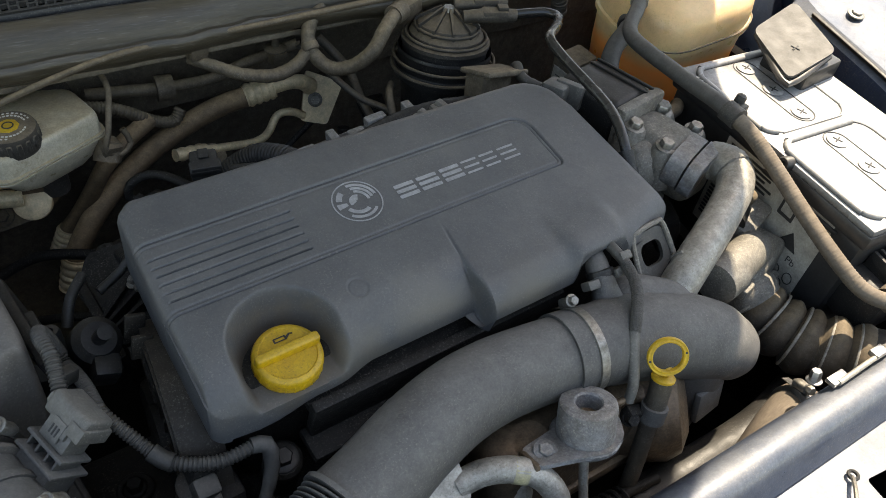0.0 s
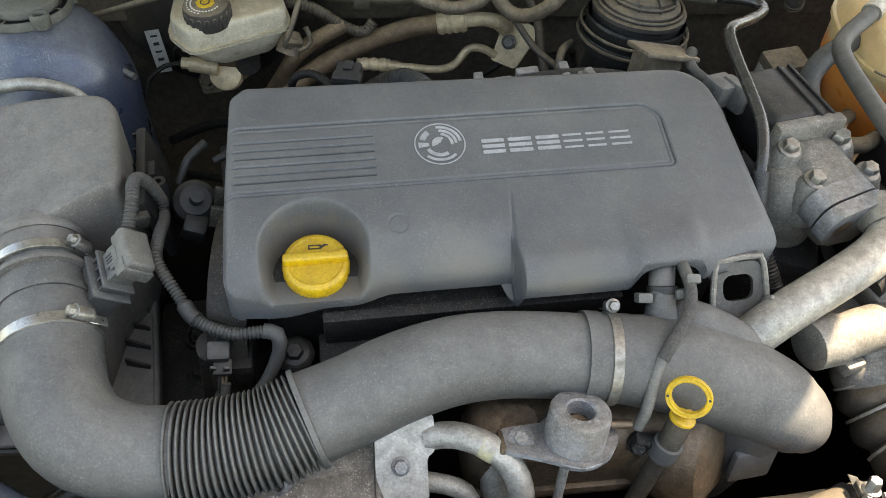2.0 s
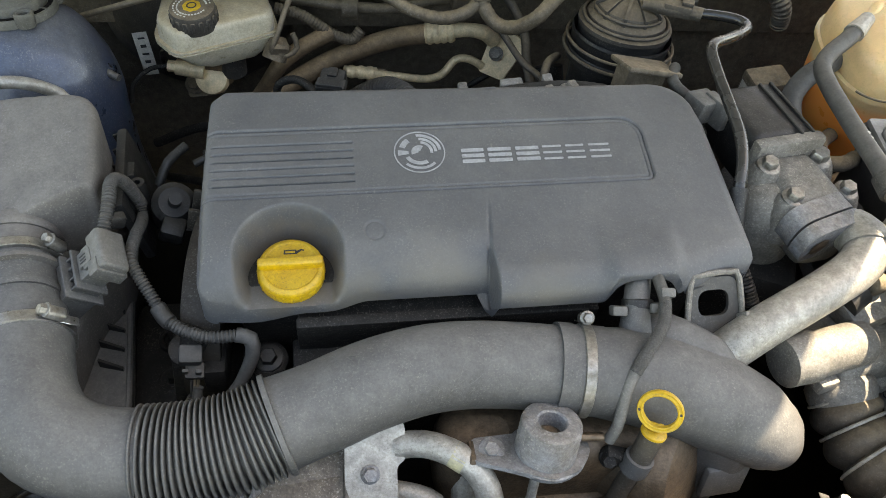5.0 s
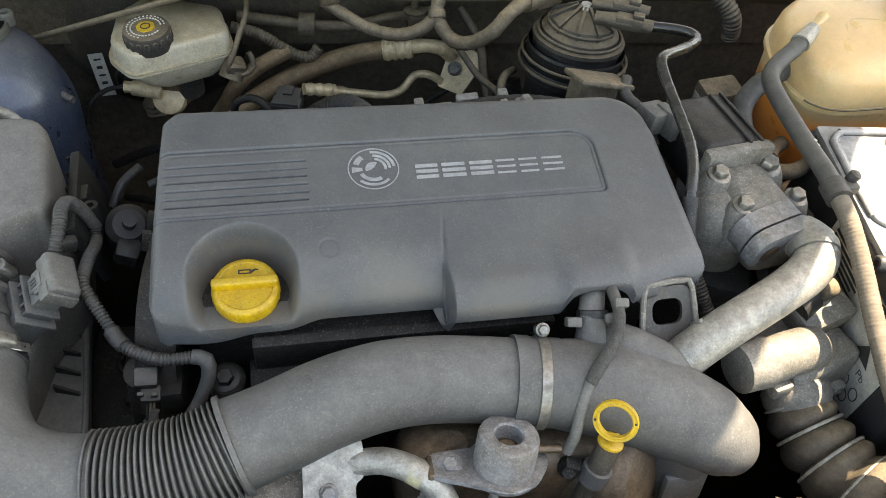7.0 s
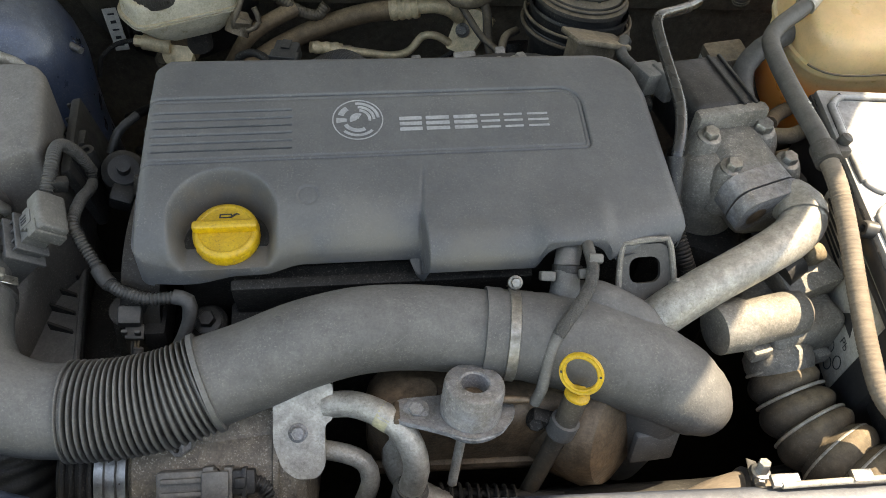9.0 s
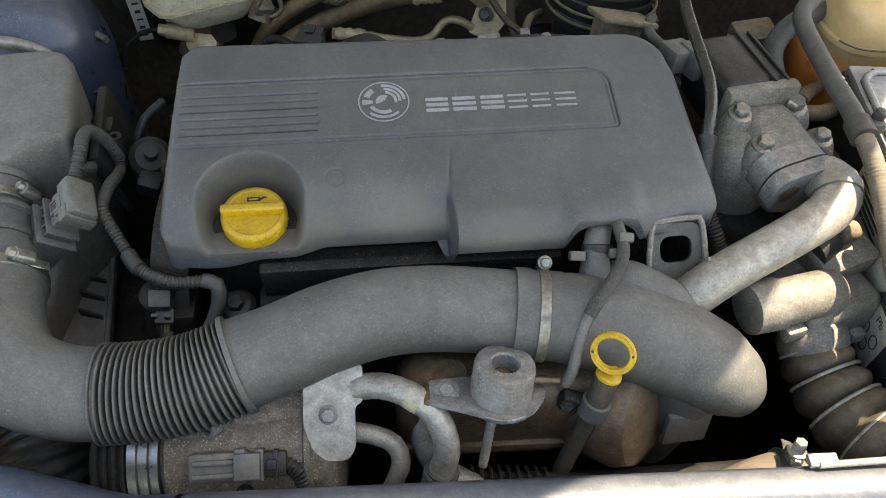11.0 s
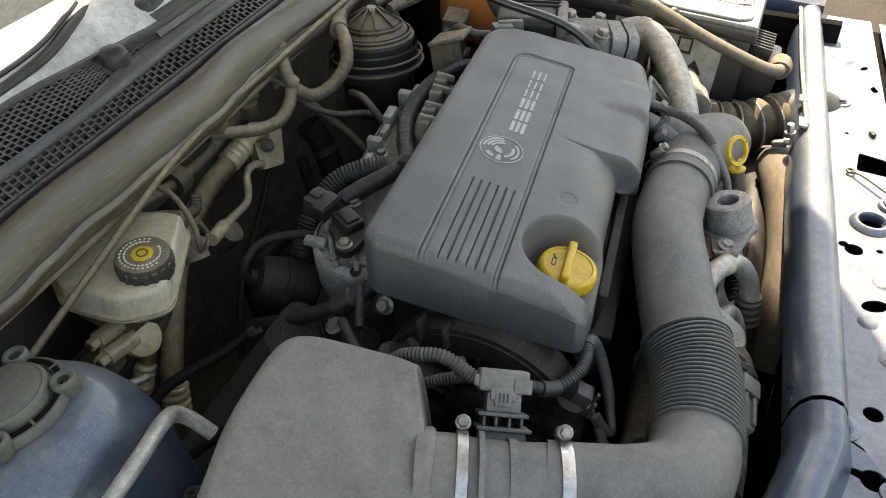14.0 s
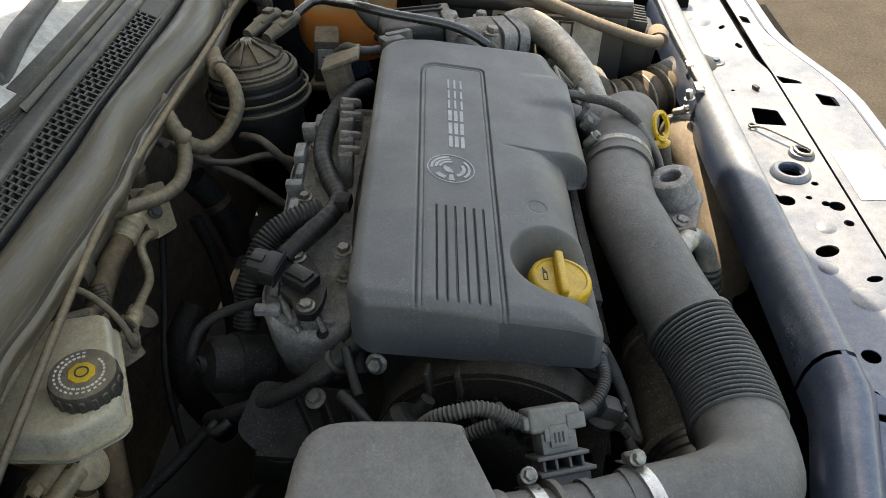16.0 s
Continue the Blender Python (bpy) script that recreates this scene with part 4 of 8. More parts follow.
part("knob_plate", thick(sweep_x(list(np.linspace(-0.119, -0.079, 8)), lambda x: [(cowl(x, strip_back(x)), 0.9370), (cowl(x, glass_line(x) - 0.004), 0.9460)]), 0.002), M_COWL, cowl_panel)
part("grille_edge", thick(sweep_x(list(np.linspace(-0.080, -0.033, 8)), lambda x: [(cowl(x, strip_back(x) - 0.001), 0.9370), (cowl(x, 0.0885 + 0.06 * (x + 0.08)), 0.9385)]), 0.002), M_COWL, cowl_panel)
part("solid_end", thick(sweep_x(list(np.linspace(-0.034, 0.72, 36)), lambda x: [(cowl(x, strip_back(x) - 0.001), 0.9370), (cowl(x, glass_line(x) - 0.003), 0.9465)]), 0.002), M_COWL, cowl_panel)
part("raised_end", thick(sweep_x(list(np.linspace(-0.022, 0.60, 30)), lambda x: [(cowl(x, glass_line(x)), 0.9495), (cowl(x, 0.104), 0.9550), (cowl(x, 0.142), 0.9600), (cowl(x, 0.142 + 0.030 * float(smooth(x, -0.02, 0.06))), 0.9600 + 0.016 * float(smooth(x, -0.02, 0.06)))]), 0.003), M_COWL, cowl_panel, "smooth dark plastic cowl end")
part("end_plate", thick(sweep_x(list(np.linspace(0.203, 0.72, 30)), lambda x: [(cowl(x, 0.0505), 0.922), (cowl(x, 0.0715), 0.9315)]), 0.002), M_COWL, cowl_panel)

seal = thing("bulkhead_seal", (0.0, 0.29, 0.88), "thick dusty rubber bulkhead seal along the cowl", "rubber seal")
SEAL = [(0.014, 0.866), (0.006, 0.873), (0.0025, 0.880), (0.0030, 0.886), (0.0062, 0.8895), (0.0100, 0.8895), (0.0118, 0.8875), (0.0135, 0.8885), (0.0155, 0.8950), (0.0185, 0.9030),
        (0.0230, 0.9105), (0.0280, 0.9155), (0.0330, 0.9178), (0.0380, 0.9175), (0.0420, 0.9145), (0.0445, 0.9095), (0.0460, 0.900), (0.0465, 0.890)]
def seal_sec(x):
    w = 0.0026 * math.sin(21 * x + 0.6) + 0.0013 * math.sin(43 * x + 1)
    s = -0.011 * float(smooth(x, 0.09, 0.20))
    fold = 0.0011 * math.sin(95 * x + 2 * math.sin(17 * x))
    return [(cowl(x, d + s * smooth(0.045 - d, 0.0, 0.02) + w * smooth(0.047 - d, 0.0, 0.03)), z + 0.5 * w * smooth(d, 0.012, 0.03) + fold * smooth(0.022 - d, 0.0, 0.012)) for d, z in SEAL]
part("strip", thick(sweep_x(list(np.linspace(-0.66, 0.70, 130)), seal_sec), 0.002, (0, 0.6, -0.7)), M_SEAL, seal)
part("shelf", Geo().box((1.34, 0.06, 0.006), at((0.02, cowl(0.02, 0.048), 0.860), 0, 0, 4.3), 0.001), M_BULK, seal, "dark bulkhead flange under the seal")
single("bulkhead_flange", Geo().box((1.34, 0.012, 0.13), at((0.02, cowl(0.02, 0.125), 0.80), 0, 0, 4.3), 0.002), M_BULK, "dark bulkhead face below the cowl", "bulkhead", kind="structure")

# Bonnet out of view, inferred from its shadow; its pale underside is an added reflector.
bonnet = thing("bonnet", (0.03, 0.39, 1.06), "raised bonnet with a pale dusty underside shading the engine bay", "bonnet")
B0, B1 = Vector((0, 0.38, 1.06)), Vector((0, -0.107, 1.756))
def bp(s, f):
    half = (0.728 - 0.050 * f - 0.065 * float(smooth(f, 0.90, 1.02)) * (s > 0)) * s
    if f < 0:
        f *= 1 - float(smooth(s, 0.08, 0.38))
    bow = 0.03 * (1 - s * s) * f
    c = B0.lerp(B1, f * (1 + 0.20 * (1 - abs(s) ** 3)))
    return (0.02 + half + c.x, c.y - bow * 1.8 * f + 0.07 * (half + 0.02), c.z + bow)
g = Geo()
SS, FF = np.linspace(-1, 1, 25), np.linspace(-0.07, 1, 15)
g.v = [bp(s, f) for f in FF for s in SS]
g.f = [(i * 25 + j, i * 25 + j + 1, (i + 1) * 25 + j + 1, (i + 1) * 25 + j) for i in range(14) for j in range(24)]
part("skin", thick(g, 0.02, (0, 0.82, 0.57)), M_BOUNCE, bonnet)
for s in (-1, 1):
    part("hinge", Geo().tube([(0.02 + 0.62 * s, 0.46 + 0.05 * s, 0.93), (0.02 + 0.62 * s, 0.42 + 0.05 * s, 1.0), (0.02 + 0.62 * s, 0.385 + 0.05 * s, 1.07)], 0.010, 10), M_BLUE, bonnet)

screen = thing("windscreen", (0.05, 0.7, 0.95), "dusty windscreen glass behind the cowl, coloured white for the sun's glare", "windscreen")
# The dust colour is raised near white to paint the sun's reflection.
M_GLASS = mat("dusty_glare_white_glass", (0.11, 0.112, 0.112), 0.16, col2=(0.05, 0.053, 0.055), scale=9, dust=0.95, dustcol=(0.62, 0.61, 0.59), bump=0.02, spec=0.8, coat=1.0, mottle=0.25, scuff=0.4)
g = Geo()
g.v = [(x, cowl(x, glass_line(x)) + 0.75 * f + 0.10 * (x / 0.75) ** 2 * f, 0.949 + 0.45 * f) for f in np.linspace(0, 1, 8) for x in np.linspace(-0.72, 0.78, 25)]
g.f = [(i * 25 + j, i * 25 + j + 1, (i + 1) * 25 + j + 1, (i + 1) * 25 + j) for i in range(7) for j in range(24)]
part("pane", thick(g, 0.005), M_GLASS, screen)
# This is the cowl's rear edge, parented to the windscreen.
part("cowl_rear_edge", thick(sweep_x(XK, lambda x: [(cowl(x, glass_line(x) - 0.0045), 0.9455), (cowl(x, glass_line(x) - 0.003), 0.9500), (cowl(x, glass_line(x) + 0.001), 0.9505)]), 0.002), M_COWL, screen, "dark rear edge of the cowl along the glass")
wiper = thing("wiper_arm", (-0.014, 0.405, 0.94), "black wiper arm with a round pivot cap", "wiper")
part("pivot", Geo().lathe([(0.0145, -0.03), (0.0145, 0.006), (0.0135, 0.011), (0.010, 0.0145), (0.005, 0.016), (0, 0.0163)], at((-0.014, 0.405, 0.950), 10, 0, 0), 28), M_BLACK, wiper)
part("arm", Geo().tube([(-0.026, 0.403, 0.950), (0.00, 0.409, 0.957), (0.05, 0.418, 0.964), (0.12, 0.428, 0.968), (0.21, 0.441, 0.972), (0.36, 0.466, 0.980)], [0.016, 0.019, 0.018, 0.016, 0.013, 0.009], 14, flat=0.55), M_BLACK, wiper)
part("blade", Geo().tube([(0.10, 0.452, 0.985), (0.30, 0.490, 0.998), (0.55, 0.53, 1.02)], 0.006, 10, flat=1.6), M_BLACK, wiper)
wiper2 = thing("wiper_arm", (-0.2, 0.40, 0.95), "black wiper blade lying along the windscreen's lower edge", "wiper")
part("blade", Geo().tube([(-0.30, 0.398, 0.952), (-0.205, 0.402, 0.955), (-0.145, 0.408, 0.959), (-0.099, 0.420, 0.966), (-0.037, 0.438, 0.976), (0.04, 0.468, 0.994)], [0.006, 0.007, 0.008, 0.009, 0.008, 0.006], 12, flat=0.7), M_BLACK, wiper2)
part("spine", Geo().tube([(-0.22, 0.405, 0.964), (-0.145, 0.411, 0.969), (-0.07, 0.432, 0.980)], 0.0028, 8), M_BLACK, wiper2)

# ---- engine cover ----
CA, SA = math.cos(radians(7)), math.sin(radians(7))


def cover_place(u, v, z):
    return (u * CA - v * SA, u * SA + v * CA, z)


ARCH = 0.1705


def notch(u):
    """The arched opening over the breather hose."""
    return np.exp(-(((u - ARCH) / 0.0315) ** 10))


def front_line(u):
    """Where the cover's front edge runs, and how round it is."""
    return -0.1145 + 0.004 * notch(u) - 0.022 * smooth(u, 0.046, 0.052) + 0.014 * smooth(u, 0.20, 0.268) - 0.004 * smooth(u, -0.05, -0.09)


COVER_POLY = [(-0.1695, -0.035), (-0.1702, -0.104)] + [(u, float(front_line(u)) + 0.012) for u in np.linspace(-0.15, 0.256, 180)] + [(0.2515, 0.020)] + [(0.2215 + 0.0275 * math.cos(radians(a)), 0.0355 + 0.0272 * math.sin(radians(a))) for a in range(0, 91, 6)] + [(-0.1600, 0.0690), (-0.1655, 0.0635)]
WELL = (-0.1115, -0.090)


def cover_height(u, v, d):
    z = 0.8745 + 0.19 * np.minimum(v, 0.02) + 0.12 * np.maximum(v - 0.02, 0) + 0.012 * u
    df = v - front_line(u)
    flap = smooth(u, 0.046, 0.052)
    zf = (rounded(df, 0.040, 0.85) * (1 - flap) + rounded(df, 0.024, 0.95) * flap) * (1 - 0.75 * notch(u))
    side = rounded(np.where(df < 0.02, np.maximum(d, np.minimum(0.02, np.abs(df) * 3)), d), 0.0115, 0.9)
    ends = np.minimum(u + 0.1805, 0.268 - u)
    side = np.maximum(side * (df > 0.02), rounded(np.maximum(ends, 0), 0.0115, 0.9))
    z = z - np.maximum(zf, side) - 0.35 * np.minimum(zf, side)
    # the strip that carries the badge lies a little lower
    top = np.minimum(np.minimum(v + 0.0400, 0.0285 - v), 0.2005 - u)
    cr = np.hypot(np.maximum(u - 0.180, 0), np.maximum(v - 0.008, 0))
    top = np.where((u > 0.180) & (v > 0.008), 0.0205 - cr, top)
    br = np.hypot(np.maximum(u - 0.1940, 0), np.maximum(-0.0335 - v, 0))
    top = np.where((u > 0.1940) & (v < -0.0335), 0.0065 - br, top)
    z = z - 0.0010 * smooth(top, -0.0010, 0.0010) - 0.0018 * np.exp(-(top / 0.00085) ** 2) - 0.0010 * np.exp(-((top - 0.0042) / 0.0007) ** 2)
    # six narrow grooves
    for k in range(6):
        w = v - (0.0126 - 0.0080 * k)
        z = z - 0.0021 * np.exp(-(w / 0.00078) ** 4) * smooth(-u, 0.0555, 0.0565) * smooth(u + 0.178, 0.003, 0.008)
    # the flap's crease and the moulding dimple
    z = z - 0.0018 * np.exp(-((u - 0.047 - 0.10 * np.maximum(v + 0.10, 0)) / 0.0015) ** 2) * smooth(-v, 0.045, 0.080)
    q = np.hypot(u + 0.0435, v + 0.0755)
    z = z - 0.0009 * np.exp(-((q - 0.0075) / 0.0012) ** 2) - 0.0006 * smooth(-q, -0.007, -0.005)
    # the well round the filler cap, open to the front
    wu, wv = u - WELL[0], np.maximum(v - WELL[1], 0)
    r = np.hypot(wu, wv)
    f = smooth(-r, -0.0445, -0.0315)
    floor = 0.8215 + 0.05 * (v - WELL[1])
    z = z * (1 - f) + np.minimum(z, floor) * f
    # the hood over the breather hose
    hood = np.exp(-(((u - ARCH) / 0.032) ** 8)) * smooth(-v, 0.070, 0.128)
    return z + 0.006 * hood


def cover_skirt(u, v):
    if v < -0.085 and u > -0.17 and u < 0.262:
        lip = 0.804 + 0.008 * smooth(u, -0.14, -0.10) + 0.006 * smooth(u, -0.08, -0.05) + 0.008 * smooth(u, 0.040, 0.050)
        n = float(notch(u))
        lip += 0.010 * float(smooth(u, ARCH + 0.028, ARCH + 0.034))
        return lip * (1 - n) + (0.8475 - 0.016 * (abs(u - ARCH) / 0.030) ** 3) * n
    if u < -0.1:
        return 0.8150 + 0.115 * v
    return 0.826


cover = thing("engine_cover", (0.04, 0, 0.82), "dusty blue-grey moulded plastic engine cover with a badge strip", "engine cover")
part("shell", shell(COVER_POLY, 0.012, cover_height, 0.00075, cover_skirt, cover_place), M_COVER, cover, sharp=50)


def on_cover(u, v, lift=0.0006):
    z = float(cover_height(np.array([u]), np.array([v]), np.array([0.05]))[0])
    x, y, z = cover_place(u, v, z + lift)
    return Matrix.Translation((x, y, z)) @ pose(0, 0, 0, 0, 0, 7) @ pose(0, 0, 0, math.degrees(math.atan(0.185)), -0.7, 0)


# plain light bars where the lettering stands, and a ring badge with plain shapes
for u, w, h in ((0.0455, 0.0195, 0.0036), (0.0690, 0.0205, 0.0036), (0.0935, 0.0205, 0.0036), (0.1155, 0.0170, 0.0021), (0.1360, 0.0165, 0.0021), (0.1580, 0.0185, 0.0021)):
    for v in (-0.0072 + 0.0075 - h / 2, -0.0072, -0.0072 - 0.0075 + h / 2):
        part("print_bar", Geo().plate(rect(-w / 2, -h / 2, w / 2, h / 2, 0.0008), 0.0004, on_cover(u, v)), M_BADGE, cover, "plain silver printed bar")
badge = part("badge_ring", Geo().plate(circle(0, 0, 0.0220, 56), 0.0004, on_cover(0.0, -0.001), [circle(0, 0, 0.0209, 56)]), M_BADGE, cover, "thin silver badge ring")
def crescent(r0, r1, a0, a1, n=16):
    out = [(r1 * math.cos(radians(a0 + (a1 - a0) * i / n)), r1 * math.sin(radians(a0 + (a1 - a0) * i / n))) for i in range(n + 1)]
    return out + [(r0 * math.cos(radians(a1 + (a0 - a1) * i / n)), r0 * math.sin(radians(a1 + (a0 - a1) * i / n))) for i in range(n + 1)]
for r0, r1, a0, a1 in ((0.0165, 0.0190, 5, 95), (0.0128, 0.0152, 0, 88), (0.0092, 0.0116, -8, 80), (0.0, 0.0070, 60, 200), (0.0130, 0.0180, 125, 160), (0.0095, 0.0185, 172, 190), (0.0100, 0.0135, 205, 300), (0.0158, 0.0182, 225, 315)):
    part("badge_shape", Geo().plate(crescent(max(r0, 0.001), r1, a0, a1), 0.0004, on_cover(0.0, -0.001)), M_BADGE, badge)

# ---- oil filler cap ----
cap = thing("oil_filler_cap", (-0.099, -0.101, 0.812), "yellow plastic oil filler cap with a grip bar, worn and dusty", "oil cap")
CAPM = at((-0.0995, -0.1015, 0.8300), 9, 0, 7) @ Matrix.Scale(0.92, 4)
part("disc", Geo().lathe([(0.024, -0.012), (0.0275, -0.010), (0.0290, -0.006), (0.0292, 0.003), (0.0282, 0.0065), (0.0262, 0.0082), (0.0240, 0.0084), (0.0230, 0.0072), (0.0, 0.0072)], CAPM, 64), M_YELLOW, cap)
part("grip", Geo().box((0.056, 0.0085, 0.012), CAPM @ at((0, 0.001, 0.0105)), 0.0026, 3), M_YELLOW, cap)
for k in range(24):
    a = 2 * math.pi * k / 24
    part("notch", Geo().box((0.0010, 0.0022, 0.008), CAPM @ at((0.0289 * math.cos(a), 0.0290 * math.sin(a), -0.002), 0, 0, math.degrees(a)), 0.0006, 1), M_YELLOW, cap)
can = part("oil_can_mark", Geo().plate([(-0.007, -0.0022), (0.004, -0.0022), (0.0085, 0.0012), (0.0105, 0.0006), (0.0108, 0.0016), (0.0080, 0.0026), (0.0042, 0.0008), (0.0042, 0.0022), (-0.0066, 0.0022)], 0.0004, CAPM @ at((0.001, 0.0145, 0.0077)), [rect(-0.0055, -0.0012, 0.003, 0.0012, 0.0004, 2)]), M_INK, cap, "black oil can outline")

# ---- cylinder head and block under the cover ----
block = thing("engine_block", (0.04, 0.0, 0.35), "engine block and head under the cover, coloured near black for the shade", "engine")
RZ = 7
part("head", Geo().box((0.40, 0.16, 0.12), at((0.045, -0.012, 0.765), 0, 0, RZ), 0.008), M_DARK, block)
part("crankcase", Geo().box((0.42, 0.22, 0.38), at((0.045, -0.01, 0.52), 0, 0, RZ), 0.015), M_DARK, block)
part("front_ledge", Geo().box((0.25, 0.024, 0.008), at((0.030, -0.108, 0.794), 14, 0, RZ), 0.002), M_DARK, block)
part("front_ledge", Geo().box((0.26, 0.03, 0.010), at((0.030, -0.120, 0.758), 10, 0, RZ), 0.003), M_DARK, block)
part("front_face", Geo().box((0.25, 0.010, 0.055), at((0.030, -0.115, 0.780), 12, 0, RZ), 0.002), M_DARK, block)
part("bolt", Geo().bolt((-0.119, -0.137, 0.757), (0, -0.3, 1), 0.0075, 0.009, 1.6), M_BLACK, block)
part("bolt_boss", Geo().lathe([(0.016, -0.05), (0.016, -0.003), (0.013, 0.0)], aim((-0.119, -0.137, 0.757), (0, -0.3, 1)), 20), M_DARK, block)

# timing belt cover at the engine's end, with ribs and an arched opening
timing = thing("timing_cover", (-0.195, -0.03, 0.58), "dust-brown plastic timing belt cover with ribs over a pulley", "engine part")
def arc_band(c, r0, r1, a0, a1, x0, x1, n=28):
    g = Geo()
    for i in range(n + 1):
        a = radians(a0 + (a1 - a0) * i / n)
        for r, x in ((r0, x0), (r1, x0), (r1, x1), (r0, x1)):
            g.v.append((c[0] + x, c[1] + r * math.cos(a), c[2] + r * math.sin(a)))
    for i in range(n):
        for k in range(4):
            a, b = i * 4 + k, i * 4 + (k + 1) % 4
            g.f.append((a, b, b + 4, a + 4))
    g.f += [(3, 2, 1, 0), tuple(n * 4 + k for k in range(4))]
    return g
TC = (-0.200, -0.052, 0.715)
part("arch", arc_band(TC, 0.072, 0.094, -10, 190, 0.008, 0.040), M_TIMING, timing)
part("arch_lip", arc_band(TC, 0.092, 0.099, 5, 175, 0.010, 0.042), M_TIMING, timing)
part("back", Geo().lathe([(0.074, 0), (0.074, 0.008), (0.0, 0.008)], at((-0.178, TC[1], TC[2]), 0, -90, 0), 40), M_BLACK, timing)
for k in range(7):
    a = radians(20 + 24 * k)
    part("rib", Geo().box((0.010, 0.046, 0.003), Matrix.Translation(TC) @ pose(0.012, 0.05 * math.cos(a), 0.05 * math.sin(a), math.degrees(a), 0, 0), 0.0008), M_TIMING, timing)
for y in (-0.026, -0.002):
    part("fin", Geo().box((0.016, 0.004, 0.022), at((-0.192, y, 0.804), -8, 12, 0), 0.001), M_TIMING, timing)
part("hub", Geo().lathe([(0.030, 0), (0.030, 0.012), (0.022, 0.016), (0.010, 0.016), (0, 0.018)], at((-0.186, TC[1], TC[2]), 0, -90, 0), 28), M_DARK, timing)
part("lower_body", Geo().box((0.05, 0.17, 0.20), at((-0.172, -0.055, 0.605), 0, 0, 3), 0.01), M_DARK, timing)
part("bolt", Geo().bolt((-0.1735, 0.043, 0.7985), (-1, 0.1, 0.6), 0.0062, 0.008, 1.45), M_BOLT, timing)
part("front_tab", Geo().box((0.022, 0.024, 0.022), at((-0.180, -0.128, 0.772), 0, 15, 10), 0.005), M_DARK, timing)
part("bracket", Geo().box((0.024, 0.012, 0.075), at((-0.190, -0.138, 0.722), 0, 6, 4), 0.003), M_DARK, timing)
# ---- intake hose with its clamps ----
intake = thing("intake_hose", (-0.06, -0.2, 0.76), "dusty grey plastic intake hose with a ribbed sleeve and steel clamps", "intake hose")
part("elbow", Geo().tube([(-0.302, -0.150, 0.7985), (-0.2925, -0.180, 0.7995), (-0.2790, -0.211, 0.7990), (-0.2575, -0.2345, 0.7935), (-0.226, -0.2418, 0.7835), (-0.194, -0.2402, 0.7790)], [0.0375, 0.037, 0.0366, 0.0360, 0.0354, 0.0352], 40), M_HOSE, intake)
part("ribbed_sleeve", Geo().tube([(-0.199, -0.2406, 0.779), (-0.163, -0.2362, 0.779), (-0.127, -0.2272, 0.7815), (-0.097, -0.2135, 0.786)], 0.0308, 44, step=0.00034, prof=lambda s, l: 0.0076 * (0.0 if (s / 0.0046) % 1 < 0.35 else math.sin(math.pi * ((s / 0.0046) % 1 - 0.35) / 0.65) ** 0.22)), M_HOSE, intake, "finely ribbed grey sleeve")
part("sleeve_edge", Geo().lathe([(0.0360, -0.0025), (0.0398, -0.0020), (0.0398, 0.0020), (0.0360, 0.0025)], aim((-0.0995, -0.2147, 0.7856), (0.90, 0.40, 0.14)), 44), M_HOSE, intake)
part("main_pipe", Geo().tube([(-0.100, -0.2148, 0.7855), (-0.066, -0.2005, 0.7905), (-0.031, -0.1865, 0.7995), (0.008, -0.1740, 0.8035), (0.046, -0.1660, 0.8010), (0.085, -0.1635, 0.798), (0.120, -0.1640, 0.796)], [0.0362, 0.0354, 0.0350, 0.0346, 0.0344, 0.0344, 0.0345], 40), M_HOSE, intake)
part("cuff", Geo().tube([(0.112, -0.1640, 0.7965), (0.125, -0.1642, 0.796), (0.1265, -0.1642, 0.796), (0.150, -0.1650, 0.7955)], [0.0372, 0.0372, 0.0362, 0.0362], 40, step=0.002), M_HOSE, intake)


def hose_clamp(name, c, axis, r, w, bolt_at, label, parent, m=M_STEEL):
    ob = part(name, Geo().lathe([(r, -w / 2), (r + 0.0012, -w / 2 + 0.0006), (r + 0.0012, w / 2 - 0.0006), (r, w / 2)], aim(c, axis), 48), m, parent, label)
    ax = Vector(axis).normalized()
    rad = (Vector(bolt_at) - Vector(c))
    rad -= ax * rad.dot(ax)
    rad.normalize()
    tan = ax.cross(rad)
    p = Vector(c) + rad * (r + 0.0052)
    part("screw_housing", Geo().box((0.017, w * 1.05, 0.0080), Matrix(((tan.x, ax.x, rad.x, p.x), (tan.y, ax.y, rad.y, p.y), (tan.z, ax.z, rad.z, p.z), (0, 0, 0, 1))), 0.0026, 3), M_BOLT, ob)
    part("screw_head", Geo().bolt(tuple(p + tan * 0.0075 + rad * 0.001), tuple(tan), 0.0043, 0.0062, 1.35), M_BOLT, ob)
    q = Vector(c) + rad * (r + 0.0014) - tan * 0.014
    part("band_tail", Geo().box((0.016, w * 0.86, 0.0010), Matrix(((tan.x, ax.x, rad.x, q.x), (tan.y, ax.y, rad.y, q.y), (tan.z, ax.z, rad.z, q.z), (0, 0, 0, 1))), 0.0004, 1), m, ob)
    return ob


MAX = (0.027, -0.070, -0.005)
hose_clamp("hose_clamp", (-0.3255, -0.0925, 0.8040), MAX, 0.0385, 0.009, (-0.298, -0.073, 0.824), "bright steel band clamp", intake)
hose_clamp("hose_clamp", (-0.2995, -0.1600, 0.7985), MAX, 0.0385, 0.010, (-0.273, -0.151, 0.825), "bright steel worm-drive clamp", intake)
